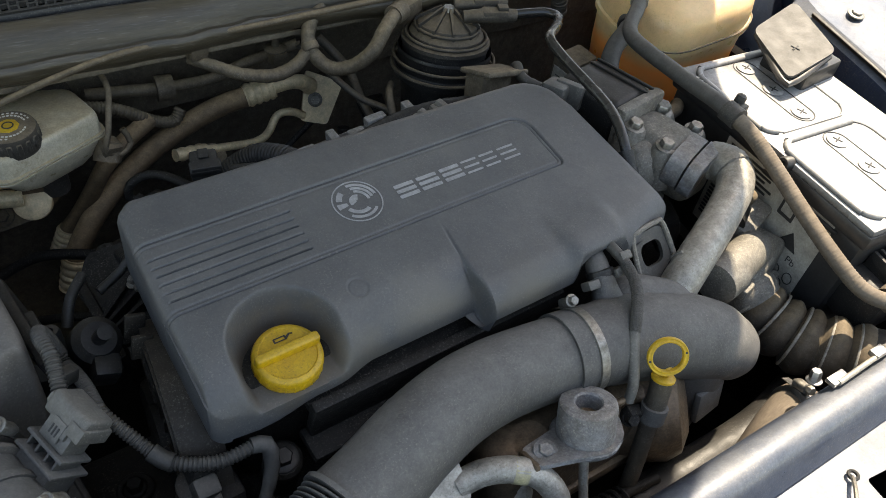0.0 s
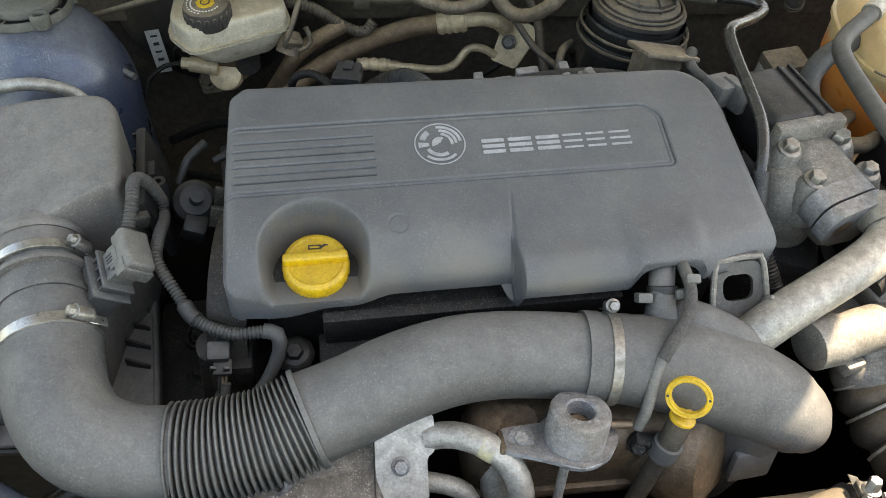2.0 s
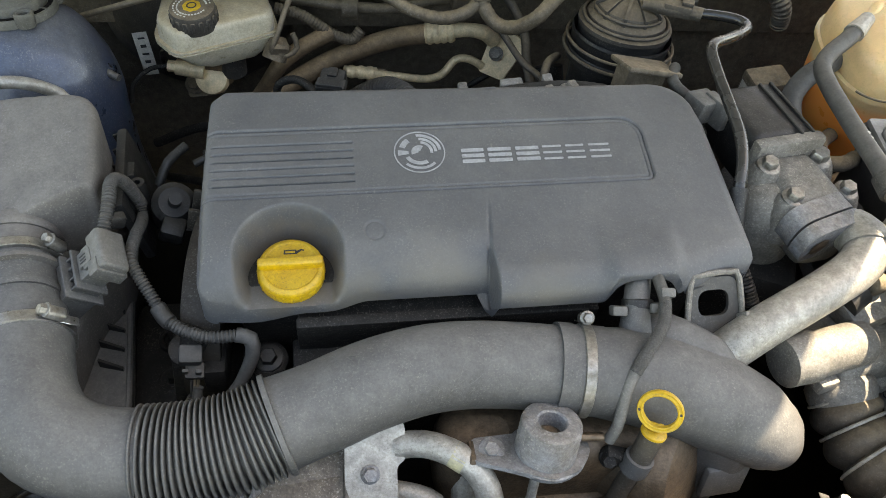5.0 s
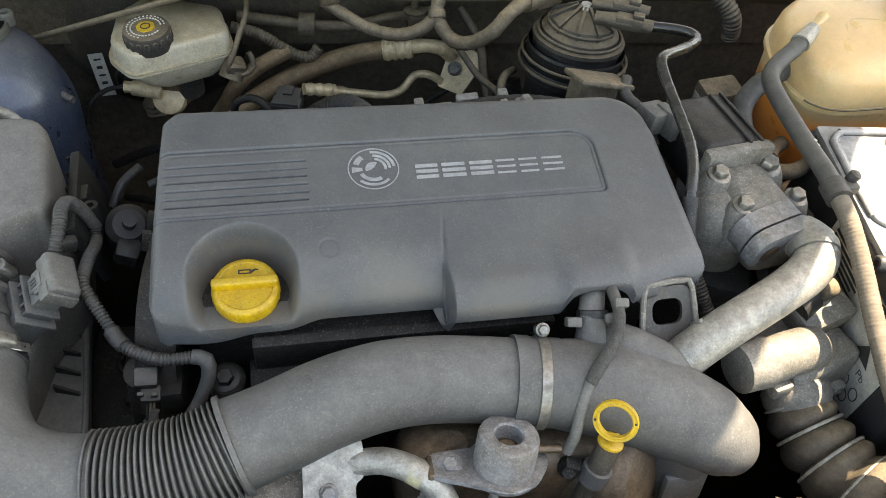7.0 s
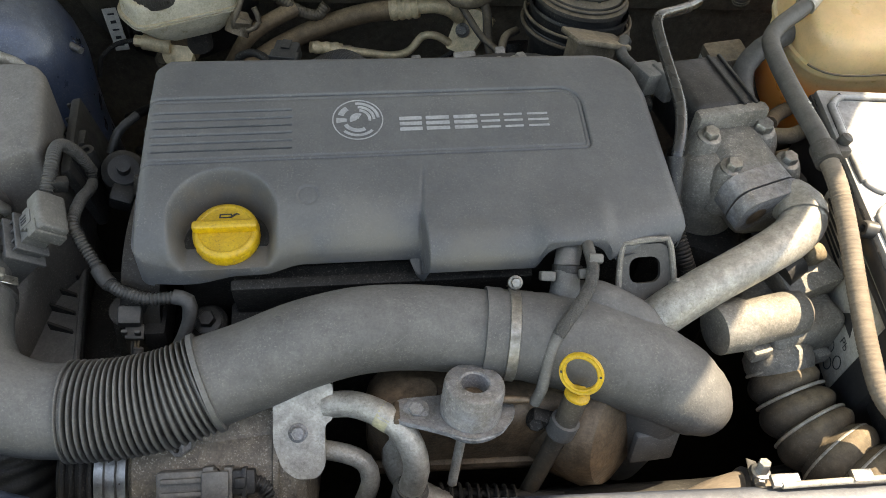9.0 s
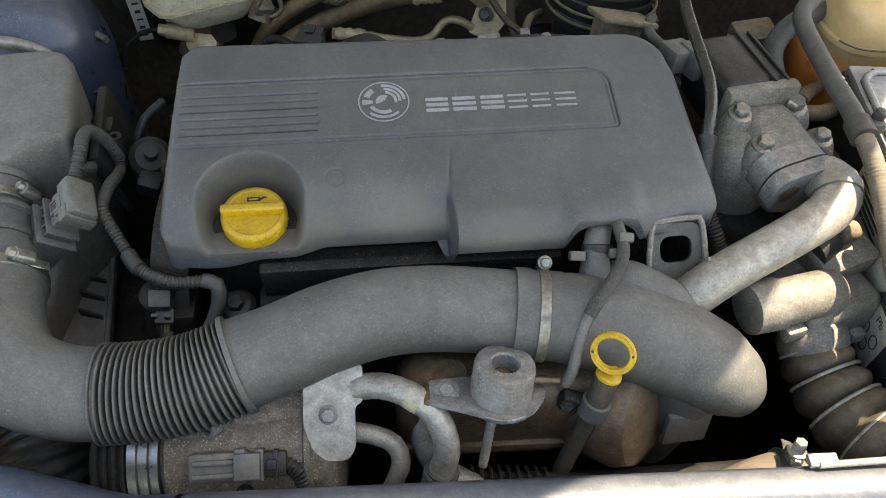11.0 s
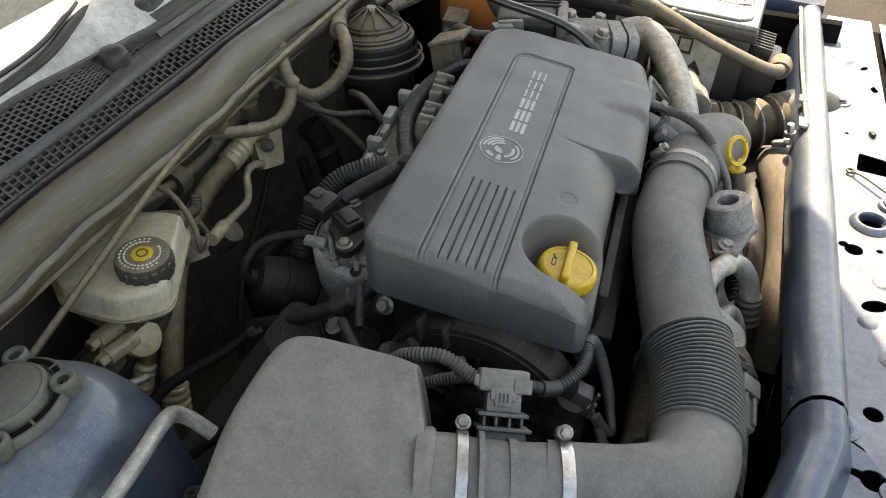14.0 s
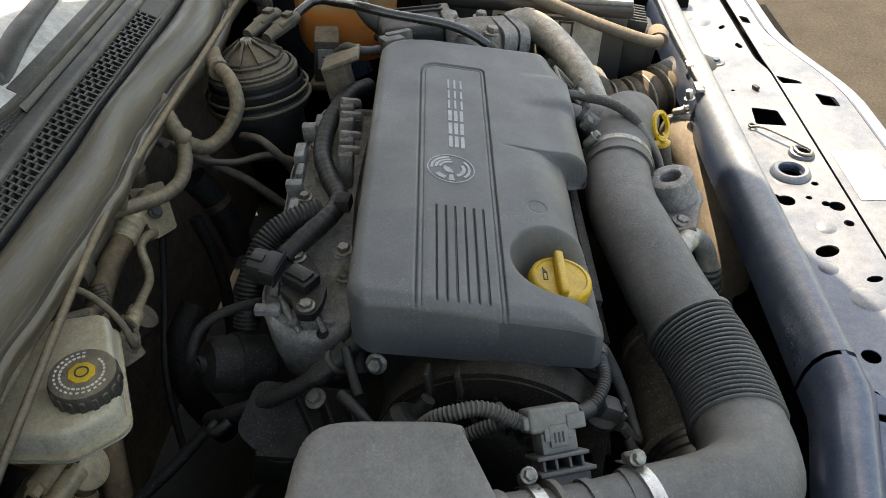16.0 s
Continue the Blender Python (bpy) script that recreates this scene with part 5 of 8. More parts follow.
part("clamp_teeth", Geo().lathe([(0.0397, -0.003), (0.0403, -0.0026), (0.0403, 0.0026), (0.0397, 0.003)], aim((-0.2995, -0.1600, 0.7985), MAX, 205), 20, arc=0.14), M_BOLT, intake)
hose_clamp("hose_clamp", (0.1345, -0.1646, 0.7957), (1, -0.03, -0.02), 0.0364, 0.009, (0.131, -0.135, 0.822), "steel band clamp with speckled dirt", intake, M_BOLT)
for p in ((-0.0595, -0.2000, 0.8265), (-0.043, -0.1850, 0.8325)):
    part("mould_mark", Geo().plate(circle(0, 0, 0.0065, 16, 0.0025, 20), 0.0006, aim(p, (-0.1, -0.12, 1)), [circle(0, 0, 0.0056, 16, 0.0017, 20)]), M_PLUG, intake)
for k, n in enumerate((9, 7, 8)):
    for q in range(n):
        a = radians(-8 + 7.5 * k)
        p = (-0.2905 + 0.0036 * q * 0.37 + 0.0355 * math.sin(a) * 0.93, -0.172 - 0.0036 * q * 0.93 + 0.0355 * math.sin(a) * 0.37, 0.7965 + 0.0366 * math.cos(a))
        part("moulded_text_bar", Geo().plate(rect(-0.0012, -0.0010, 0.0012, 0.0010, 0.0002, 1), 0.0006, aim(p, (math.sin(a), 0.0, math.cos(a)), 20)), M_HOSE, intake)

# ---- air mass meter between filter box and hose ----
meter = thing("air_mass_meter", (-0.32, -0.12, 0.77), "dusty grey plastic air mass meter tube with plug socket", "sensor")
part("tube", Geo().tube([(-0.330, -0.080, 0.8050), (-0.315, -0.120, 0.8015), (-0.3005, -0.158, 0.7985)], [0.0365, 0.0350, 0.0365], 40), M_HOSE, meter)
part("collar", Geo().lathe([(0.0345, -0.003), (0.0370, -0.003), (0.0370, 0.003), (0.0345, 0.003)], aim((-0.3125, -0.126, 0.801), MAX), 40), M_HOSE, meter)
PA = Vector((0.70, 0.20, 0.685)).normalized()
PE = Vector((0.36, -0.92, -0.12))
PE = (PE - PA * PE.dot(PA)).normalized()
PN = PA.cross(PE)
def sk(a, b, h):
    """A pose on the socket: along its plates, across, up from the upper plate."""
    p = Vector((-0.2615, -0.1005, 0.8165)) + PE * a + PN * b + PA * h
    return Matrix(((PE.x, PN.x, PA.x, p.x), (PE.y, PN.y, PA.y, p.y), (PE.z, PN.z, PA.z, p.z), (0, 0, 0, 1)))
part("socket", Geo().box((0.034, 0.028, 0.036), sk(0.001, 0, -0.030), 0.002), M_HOSE, meter)
part("socket_plate", Geo().box((0.041, 0.034, 0.003), sk(0.001, 0, -0.0105), 0.001), M_HOSE, meter)
part("socket_plate", Geo().box((0.038, 0.028, 0.003), sk(0, 0, 0), 0.001), M_HOSE, meter)
for a in (-0.014, -0.005, 0.005, 0.014):
    part("socket_fin", Geo().box((0.0022, 0.024, 0.0076), sk(a, 0, -0.0053), 0.0005, 1), M_HOSE, meter)
plug = thing("wiring_plug", (-0.25, -0.09, 0.84), "dusty grey wiring plug with a corrugated conduit", "plug")
part("plug_neck", Geo().box((0.026, 0.021, 0.015), sk(0, 0, 0.0088), 0.0015), M_PLUG, plug)
part("plug_body", Geo().box((0.038, 0.025, 0.017), sk(-0.001, 0.0, 0.0248), 0.0030, 3).box((0.014, 0.0275, 0.011), sk(0.013, 0, 0.0215), 0.0015).box((0.010, 0.020, 0.010), sk(-0.019, 0, 0.0240), 0.003), M_PLUG, plug)
for n_ in (-1, 1):
    part("latch", Geo().box((0.013, 0.003, 0.015), sk(-0.001, n_ * 0.0118, 0.0135), 0.0008).box((0.004, 0.004, 0.009), sk(-0.009, n_ * 0.0110, 0.0150), 0.0008).box((0.004, 0.004, 0.009), sk(0.007, n_ * 0.0110, 0.0150), 0.0008), M_PLUG, plug)
    for k in range(3):
        part("slot", Geo().box((0.0014, 0.0008, 0.007), sk(-0.004 + 0.003 * k, n_ * 0.0134, 0.0125), 0.0002, 1), M_INK, plug)
CON = ribs(0.0031, 0.0011, 0.35)
part("conduit", Geo().tube([tuple(sk(-0.022, 0, 0.0245).translation), (-0.252, -0.050, 0.8475), (-0.256, -0.030, 0.8465), (-0.257, -0.014, 0.838), (-0.254, -0.002, 0.818), (-0.250, 0.004, 0.790)], 0.0048, 14, step=0.0006, prof=CON), M_WIRE, plug, "grey corrugated conduit")
part("conduit", Geo().tube([(-0.2505, 0.003, 0.793), (-0.2475, -0.006, 0.786), (-0.242, -0.026, 0.796), (-0.237, -0.054, 0.811), (-0.232, -0.085, 0.818), (-0.224, -0.098, 0.812), (-0.214, -0.109, 0.801), (-0.206, -0.118, 0.793)], 0.0043, 14, step=0.0006, prof=CON), M_WIRE, plug, "grey corrugated conduit")
part("tape", Geo().tube([(-0.208, -0.116, 0.795), (-0.202, -0.123, 0.791), (-0.196, -0.128, 0.790)], 0.0068, 14), M_WIRE, plug, "cloth tape over the wiring branch")
part("conduit", Geo().tube([(-0.198, -0.127, 0.790), (-0.184, -0.135, 0.790), (-0.166, -0.140, 0.789), (-0.150, -0.139, 0.789), (-0.140, -0.137, 0.789)], 0.0046, 14, step=0.0006, prof=CON), M_WIRE, plug, "grey corrugated conduit")
part("clip", Geo().box((0.014, 0.010, 0.012), at((-0.246, -0.060, 0.836), 0, 20, 30), 0.002), M_BLACK, plug)

sensor = thing("camshaft_sensor", (-0.17, -0.15, 0.73), "brown-dusted plug and sensor with a looped wire", "sensor")
part("sensor_body", Geo().lathe([(0.012, -0.03), (0.012, 0.0), (0.014, 0.001), (0.014, 0.004), (0.010, 0.006)], aim((-0.186, -0.136, 0.764), (0.1, -0.35, 1)), 20), M_TIMING, sensor)
part("plug", Geo().box((0.019, 0.016, 0.024), at((-0.181, -0.143, 0.766), 25, 10, 10), 0.003).box((0.0155, 0.013, 0.010), at((-0.178, -0.150, 0.754), 25, 10, 10), 0.0015).box((0.005, 0.003, 0.016), at((-0.184, -0.155, 0.760), 25, 10, 10), 0.0008).box((0.005, 0.003, 0.016), at((-0.173, -0.155, 0.760), 25, 10, 10), 0.0008), M_WIRE, sensor)
for k in range(3):
    part("bare_wire", Geo().tube([(-0.181 + 0.003 * k, -0.153, 0.750), (-0.181 + 0.0025 * k, -0.159, 0.741), (-0.182 + 0.002 * k, -0.165, 0.732)], 0.0012, 8), M_LOOM if k else M_INK, sensor)
part("wire_boot", Geo().tube([(-0.180, -0.163, 0.735), (-0.185, -0.170, 0.722), (-0.190, -0.175, 0.710)], [0.0042, 0.0056, 0.0050], 12), M_WIRE, sensor)
part("taped_wire", Geo().tube([(-0.142, -0.137, 0.789), (-0.131, -0.138, 0.786), (-0.130, -0.146, 0.772), (-0.142, -0.160, 0.748), (-0.158, -0.169, 0.730)], [0.0065, 0.0068, 0.0060, 0.0052, 0.0045], 12), M_GREYHOSE, sensor)
part("wire_loop", Geo().tube([(-0.156, -0.168, 0.732), (-0.166, -0.173, 0.724), (-0.173, -0.173, 0.724), (-0.176, -0.166, 0.734), (-0.175, -0.159, 0.744)], 0.0042, 12), M_GREYHOSE, sensor)
part("stem", Geo().box((0.02, 0.05, 0.03), at((-0.165, -0.128, 0.742), 0, 0, 7), 0.004), M_DARK, sensor)

# ---- breather hose, turbo inlet and dipstick ----
inlet = thing("turbo_inlet", (0.2, -0.18, 0.68), "dusty grey plastic turbo inlet elbow with a hose spigot", "intake hose")
part("elbow", Geo().tube([(0.140, -0.1648, 0.7955), (0.170, -0.167, 0.794), (0.205, -0.171, 0.789), (0.240, -0.179, 0.781), (0.270, -0.188, 0.771), (0.290, -0.195, 0.759), (0.3035, -0.199, 0.747)], [0.0350, 0.0378, 0.0395, 0.0395, 0.0372, 0.0325, 0.0240], 44), M_HOSE, inlet)
part("snout", Geo().lathe([(0.0240, 0.0), (0.0215, 0.005), (0.015, 0.0085), (0.006, 0.010), (0, 0.0102)], aim((0.3035, -0.199, 0.747), (0.72, -0.22, -0.65)), 36), M_HOSE, inlet)
part("neck", Geo().tube([(0.262, -0.186, 0.765), (0.260, -0.188, 0.735), (0.254, -0.188, 0.70), (0.246, -0.186, 0.65)], [0.033, 0.0325, 0.031, 0.031], 36), M_HOSE, inlet)
part("neck_flange", Geo().box((0.040, 0.008, 0.034), at((0.262, -0.219, 0.722), -12, 4, 12), 0.003), M_HOSE, inlet)
part("shoulder", Geo().tube([(0.178, -0.130, 0.800), (0.205, -0.140, 0.806), (0.236, -0.152, 0.802), (0.262, -0.165, 0.790)], [0.014, 0.022, 0.020, 0.012], 24), M_HOSE, inlet)
part("spigot", Geo().tube([(0.180, -0.150, 0.800), (0.178, -0.131, 0.822), (0.179, -0.116, 0.832), (0.185, -0.090, 0.835)], [0.021, 0.0118, 0.0105, 0.0100], 24), M_HOSE, inlet)
cl = part("spring_clip", Geo().lathe([(0.0108, -0.004), (0.0126, -0.003), (0.0126, 0.003), (0.0108, 0.004)], aim((0.1793, -0.121, 0.829), (0, 0.7, 0.6)), 28), M_BLACK, inlet, "black plastic hose clip")
part("clip_lug", Geo().box((0.012, 0.008, 0.014), at((0.162, -0.130, 0.830), 40, 0, 0), 0.0015), M_PLUG, cl)
part("clip_lug", Geo().box((0.012, 0.008, 0.014), at((0.192, -0.127, 0.832), 40, 0, 10), 0.0015), M_PLUG, cl)

vac = thing("vacuum_line", (0.18, -0.17, 0.78), "thin grey vacuum line in a braided sleeve", "hose")
part("line", Geo().tube([(0.192, -0.085, 0.846), (0.193, -0.108, 0.848), (0.197, -0.126, 0.843), (0.196, -0.136, 0.841)], 0.0050, 12), M_WIRE, vac)
part("braided_sleeve", Geo().tube([(0.197, -0.130, 0.842), (0.193, -0.147, 0.8405), (0.184, -0.163, 0.8390), (0.173, -0.178, 0.834), (0.167, -0.186, 0.827)], 0.0051, 16, step=0.0012, prof=lambda s, l: 0.0002 * math.sin(s * 4200)), M_BRAID, vac, "dark braided sleeve")
part("line", Geo().tube([(0.168, -0.184, 0.828), (0.163, -0.193, 0.819), (0.160, -0.203, 0.805), (0.158, -0.211, 0.790), (0.154, -0.215, 0.776)], 0.0047, 12), M_PLUG, vac)
part("clip", Geo().box((0.012, 0.008, 0.008), at((0.199, -0.123, 0.846), 30, 0, 0), 0.002), M_PLUG, vac)

dip = thing("dipstick", (0.185, -0.22, 0.65), "oil dipstick with a yellow ring handle in a dark tube", "dipstick")
RM = aim((0.1832, -0.2138, 0.8177), (-0.42, -0.75, 0.42))
part("ring_handle", Geo().lathe([(0.0126, -0.0035), (0.0168, -0.0035), (0.0172, -0.0025), (0.0172, 0.0), (0.0166, 0.0008), (0.0158, 0.0004), (0.0146, 0.0004), (0.0138, 0.0010), (0.0128, 0.0006), (0.0126, -0.0035)], RM, 56, caps=False), M_YELLOW, dip)
for a in (20, 200):
    part("pin_hole", Geo().lathe([(0.0011, 0), (0.0011, 0.0004), (0, 0.0004)], RM @ at((0.0152 * math.cos(radians(a)), 0.0152 * math.sin(radians(a)), 0.0003)), 10), M_INK, dip)
part("neck", Geo().box((0.008, 0.005, 0.010), at((0.1855, -0.2175, 0.8010), 12, 0, 0), 0.002).lathe([(0.0098, -0.0055), (0.0102, -0.005), (0.0102, -0.003), (0.0090, -0.0018), (0.0040, -0.001)], aim((0.1853, -0.2156, 0.7970), (0.17, 0.25, 1)), 28), M_YELLOW, dip)
part("guide_tube", Geo().tube([(0.185, -0.216, 0.793), (0.181, -0.222, 0.770), (0.174, -0.230, 0.735), (0.163, -0.242, 0.69), (0.150, -0.252, 0.62)], [0.0098, 0.0094, 0.0078, 0.0074, 0.0072], 18), M_BOOT, dip)
part("tube_collar", Geo().tube([(0.180, -0.2235, 0.766), (0.177, -0.2265, 0.752)], 0.0118, 18), M_HOSE, dip)
part("clamp_bracket", Geo().box((0.030, 0.012, 0.016), at((0.166, -0.218, 0.756), 10, 20, 0), 0.003).bolt((0.158, -0.2205, 0.757), (-0.2, -0.8, 0.6), 0.0062, 0.008, 1.3), M_DARK, dip)

# ---- heat shield and vacuum actuator in front of the turbo ----
shield = thing("heat_shield", (0.12, -0.2, 0.65), "brown heat-stained steel turbo heat shield", "heat shield")
part("panel", Geo().box((0.21, 0.06, 0.085), at((0.125, -0.196, 0.722), -6, 0, 5), 0.022, 4), M_RUST, shield)
part("step", Geo().box((0.20, 0.010, 0.012), at((0.125, -0.229, 0.700), -6, 0, 5), 0.004), M_RUST, shield)
part("side_bulge", Geo().lathe([(0.055, -0.03), (0.055, 0.02), (0.048, 0.034), (0.030, 0.042), (0, 0.044)], aim((0.205, -0.190, 0.715), (0.75, -0.5, 0.3)), 32), M_RUST, shield)
act = thing("vacuum_actuator", (0.105, -0.215, 0.76), "corroded grey vacuum actuator can on a bolted bracket", "actuator")
AM = at((0.1035, -0.2235, 0.7790), -16, 4, 4)
part("can", Geo().lathe([(0.0236, -0.006), (0.0240, -0.002), (0.0236, 0.0225), (0.0229, 0.0252), (0.0212, 0.0264), (0.0120, 0.0266), (0.0106, 0.0252), (0.0102, 0.013), (0, 0.013)], AM, 48), M_ZINC, act)
part("rusty_socket", Geo().lathe([(0.0100, 0.0130), (0.006, 0.0155), (0, 0.0145)], AM, 16), M_RUST, act, "rusty socket in the can")
part("skirt", Geo().lathe([(0.012, -0.024), (0.022, -0.016), (0.0285, -0.009), (0.0292, -0.0055), (0.0280, -0.004), (0.0240, -0.0035)], AM, 48), M_ZINC, act)
part("bracket", Geo().plate(soft([(-0.060, -0.010), (-0.034, -0.018), (0.0, -0.030), (0.022, -0.022), (0.036, -0.002), (0.036, 0.010), (0.018, 0.024), (-0.030, 0.016), (-0.058, 0.012)], 0.008), 0.004, AM @ at((0, 0, -0.0035))), M_ZINC, act, "pitted alloy bracket")
part("bracket_fold", Geo().box((0.006, 0.022, 0.02), AM @ at((-0.058, 0.000, -0.013), 0, 10, 0), 0.002), M_RUST, act)
part("bolt", Geo().bolt(tuple((AM @ at((-0.042, 0.0, -0.0035))).translation), (0, -0.15, 1), 0.0062, 0.005, 1.6), M_ZINC, act)
part("nipple", Geo().tube([tuple((AM @ at((0.018, 0.004, 0.006))).translation), tuple((AM @ at((0.046, 0.006, 0.004))).translation)], 0.0035, 10), M_RUST, act, "rusty hose nipple")
part("rod", Geo().tube([tuple((AM @ at((-0.004, -0.004, -0.018))).translation), tuple((AM @ at((-0.008, -0.014, -0.07))).translation)], 0.004, 10), M_PIPE, act)
part("leg", Geo().tube([(0.062, -0.206, 0.768), (0.066, -0.208, 0.745), (0.062, -0.210, 0.71)], [0.016, 0.012, 0.012], 14), M_RUST, act)

spring = thing("return_spring", (0.10, -0.25, 0.68), "dark coil of a return spring below the turbo", "spring")
part("coil", Geo().tube([(0.085 + 0.0011 * k, -0.252 + 0.010 * math.cos(k * 0.9), 0.682 + 0.010 * math.sin(k * 0.9)) for k in range(60)], 0.0018, 6, step=0.004), M_DARK, spring)
part("rod", Geo().tube([(0.06, -0.250, 0.682), (0.19, -0.250, 0.684)], 0.005, 10), M_DARK, spring)

# ---- air conditioning compressor with pipes ----
comp = thing("compressor", (-0.09, -0.24, 0.60), "grimy aluminium air conditioning compressor with a ribbed pulley", "compressor")
part("body", Geo().lathe([(0.050, -0.075), (0.056, -0.070), (0.056, 0.055), (0.050, 0.062), (0.030, 0.066), (0, 0.066)], aim((-0.085, -0.232, 0.690), (1, 0.08, 0.05)), 40), M_COMP, comp)
part("top_boss", Geo().box((0.10, 0.04, 0.03), at((-0.085, -0.222, 0.738), 20, 0, 6), 0.008), M_COMP, comp)
part("seam", Geo().lathe([(0.0575, -0.003), (0.059, -0.002), (0.059, 0.002), (0.0575, 0.003)], aim((-0.045, -0.229, 0.692), (1, 0.08, 0.05)), 40), M_COMP, comp)
part("pulley", Geo().tube([(-0.213, -0.243, 0.684), (-0.186, -0.241, 0.685)], 0.052, 40, step=0.0008, prof=ribs(0.0070, 0.0036, 0.3)), M_DARK, comp, "dark grooved pulley")
part("pulley_face", Geo().tube([(-0.184, -0.241, 0.685), (-0.160, -0.2395, 0.686)], 0.0535, 44, step=0.0006, prof=lambda s, l: -0.0030 * (abs(s / l - 0.36) < 0.05) - 0.0030 * (abs(s / l - 0.72) < 0.05)), M_STEEL, comp, "worn steel clutch rim")
part("clutch_plate", Geo().tube([(-0.159, -0.2395, 0.686), (-0.150, -0.239, 0.6865)], [0.050, 0.047], 40), M_DARK, comp)
port = part("service_port", Geo().tube([(-0.112, -0.232, 0.736), (-0.118, -0.246, 0.746)], [0.0095, 0.0085], 20), M_ALUD, comp)
part("port_cap", Geo().lathe([(0.0080, 0.0), (0.0080, 0.008), (0.0066, 0.0095), (0.004, 0.0095), (0.0036, 0.004), (0, 0.004)], aim((-0.118, -0.246, 0.746), (-0.35, -0.75, 0.55)), 8), M_ZINC, port)
for k in range(2):
    part("thin_lead", Geo().tube([(-0.158, -0.232 - 0.004 * k, 0.742), (-0.148, -0.248 - 0.003 * k, 0.736 - 0.004 * k), (-0.134, -0.258, 0.735 - 0.005 * k), (-0.118, -0.266, 0.735 - 0.003 * k)], 0.0016, 8), M_PLUG, comp)
part("bolt", Geo().bolt((-0.122, -0.236, 0.750), (-0.2, -0.6, 0.8), 0.007, 0.014, 1.3), M_COMP, comp)
part("lug", Geo().tube([(-0.118, -0.226, 0.738), (-0.100, -0.240, 0.752)], [0.010, 0.006], 12), M_COMP, comp)

acp = thing("refrigerant_pipe_set", (0.03, -0.24, 0.70), "dull aluminium refrigerant pipes with a bolted flange block", "pipe")
FB = at((-0.0255, -0.2360, 0.7585), 38, 0, 6)
part("flange_block", Geo().plate(soft([(-0.0225, 0.030), (-0.0235, -0.010), (-0.017, -0.030), (-0.006, -0.039), (0.010, -0.039), (0.0165, -0.030), (0.0165, 0.002), (0.0235, 0.006), (0.0235, 0.035)], 0.005), 0.022, FB), M_PIPE, acp)
part("bolt", Geo().bolt(tuple((FB @ at((-0.004, -0.003, 0))).translation), tuple(FB.to_3x3() @ Vector((0, 0, 1))), 0.0058, 0.006, 1.3), M_ZINC, acp)
part("pipe", Geo().tube([(-0.010, -0.217, 0.762), (0.010, -0.218, 0.768), (0.030, -0.226, 0.772), (0.048, -0.236, 0.769), (0.060, -0.248, 0.756), (0.064, -0.258, 0.738), (0.060, -0.264, 0.718)], 0.0105, 20), M_PIPE, acp)
part("crimp", Geo().tube([(0.061, -0.263, 0.722), (0.058, -0.267, 0.690)], 0.0125, 20, step=0.001, prof=ribs(0.009, 0.0022, 0.35)), M_GREYHOSE, acp)
part("hose", Geo().tube([(0.058, -0.267, 0.692), (0.054, -0.271, 0.65), (0.052, -0.272, 0.58)], 0.0125, 16), M_BLACK, acp)
part("pipe", Geo().tube([(-0.010, -0.240, 0.733), (0.008, -0.243, 0.733), (0.022, -0.247, 0.728), (0.028, -0.255, 0.714), (0.022, -0.264, 0.690), (0.010, -0.27, 0.65)], 0.0078, 18), M_PIPE, acp)
part("paint_mark", Geo().tube([(0.033, -0.2275, 0.7717), (0.043, -0.2330, 0.7703)], 0.0108, 20, caps=False), M_FADED, acp, "faded yellow paint mark")
part("rear_pipe", Geo().tube([(0.040, -0.215, 0.755), (0.048, -0.224, 0.735), (0.046, -0.236, 0.712), (0.060, -0.250, 0.694), (0.092, -0.262, 0.684)], 0.0105, 16), M_PIPE, acp)

cplug = thing("compressor_plug", (-0.10, -0.27, 0.72), "grey wiring plug with a corrugated lead on the compressor", "plug")
CP = at((-0.100, -0.272, 0.733), 34, 0, 6)
part("plug_body", Geo().box((0.046, 0.022, 0.018), CP @ at((-0.010, 0, 0)), 0.003).box((0.034, 0.004, 0.006), CP @ at((-0.012, 0.004, 0.010)), 0.001).box((0.034, 0.004, 0.006), CP @ at((-0.012, -0.006, 0.010)), 0.001), M_PLUG, cplug)
part("latch", Geo().box((0.020, 0.020, 0.006), CP @ at((0.012, 0.0, 0.012)), 0.0012).box((0.008, 0.026, 0.010), CP @ at((0.006, 0.0, 0.004)), 0.001).box((0.006, 0.024, 0.012), CP @ at((0.021, 0.0, 0.003)), 0.001), M_PLUG, cplug)
part("connector", Geo().box((0.022, 0.019, 0.017), CP @ at((0.030, 0, 0)), 0.002).box((0.004, 0.022, 0.020), CP @ at((0.033, 0, 0)), 0.001).box((0.008, 0.008, 0.004), CP @ at((0.030, 0, 0.010)), 0.001), M_BLACK, cplug, "black mating connector")
part("lead", Geo().tube([(-0.073, -0.268, 0.730), (-0.060, -0.268, 0.730), (-0.048, -0.274, 0.722), (-0.046, -0.284, 0.70), (-0.056, -0.290, 0.67)], 0.0062, 14, step=0.0006, prof=CON), M_BLACK, cplug)
part("lead", Geo().tube([(-0.122, -0.268, 0.730), (-0.132, -0.264, 0.722), (-0.128, -0.266, 0.706), (-0.108, -0.272, 0.700)], 0.0035, 10), M_PLUG, cplug)
part("bolt", Geo().bolt((-0.092, -0.283, 0.712), (0, -0.8, 0.5), 0.005, 0.005), M_DARK, cplug)

# ---- air filter box ----
box = thing("air_filter_box", (-0.37, -0.06, 0.60), "large dusty grey plastic air filter box with ribbed base flange", "air filter box")
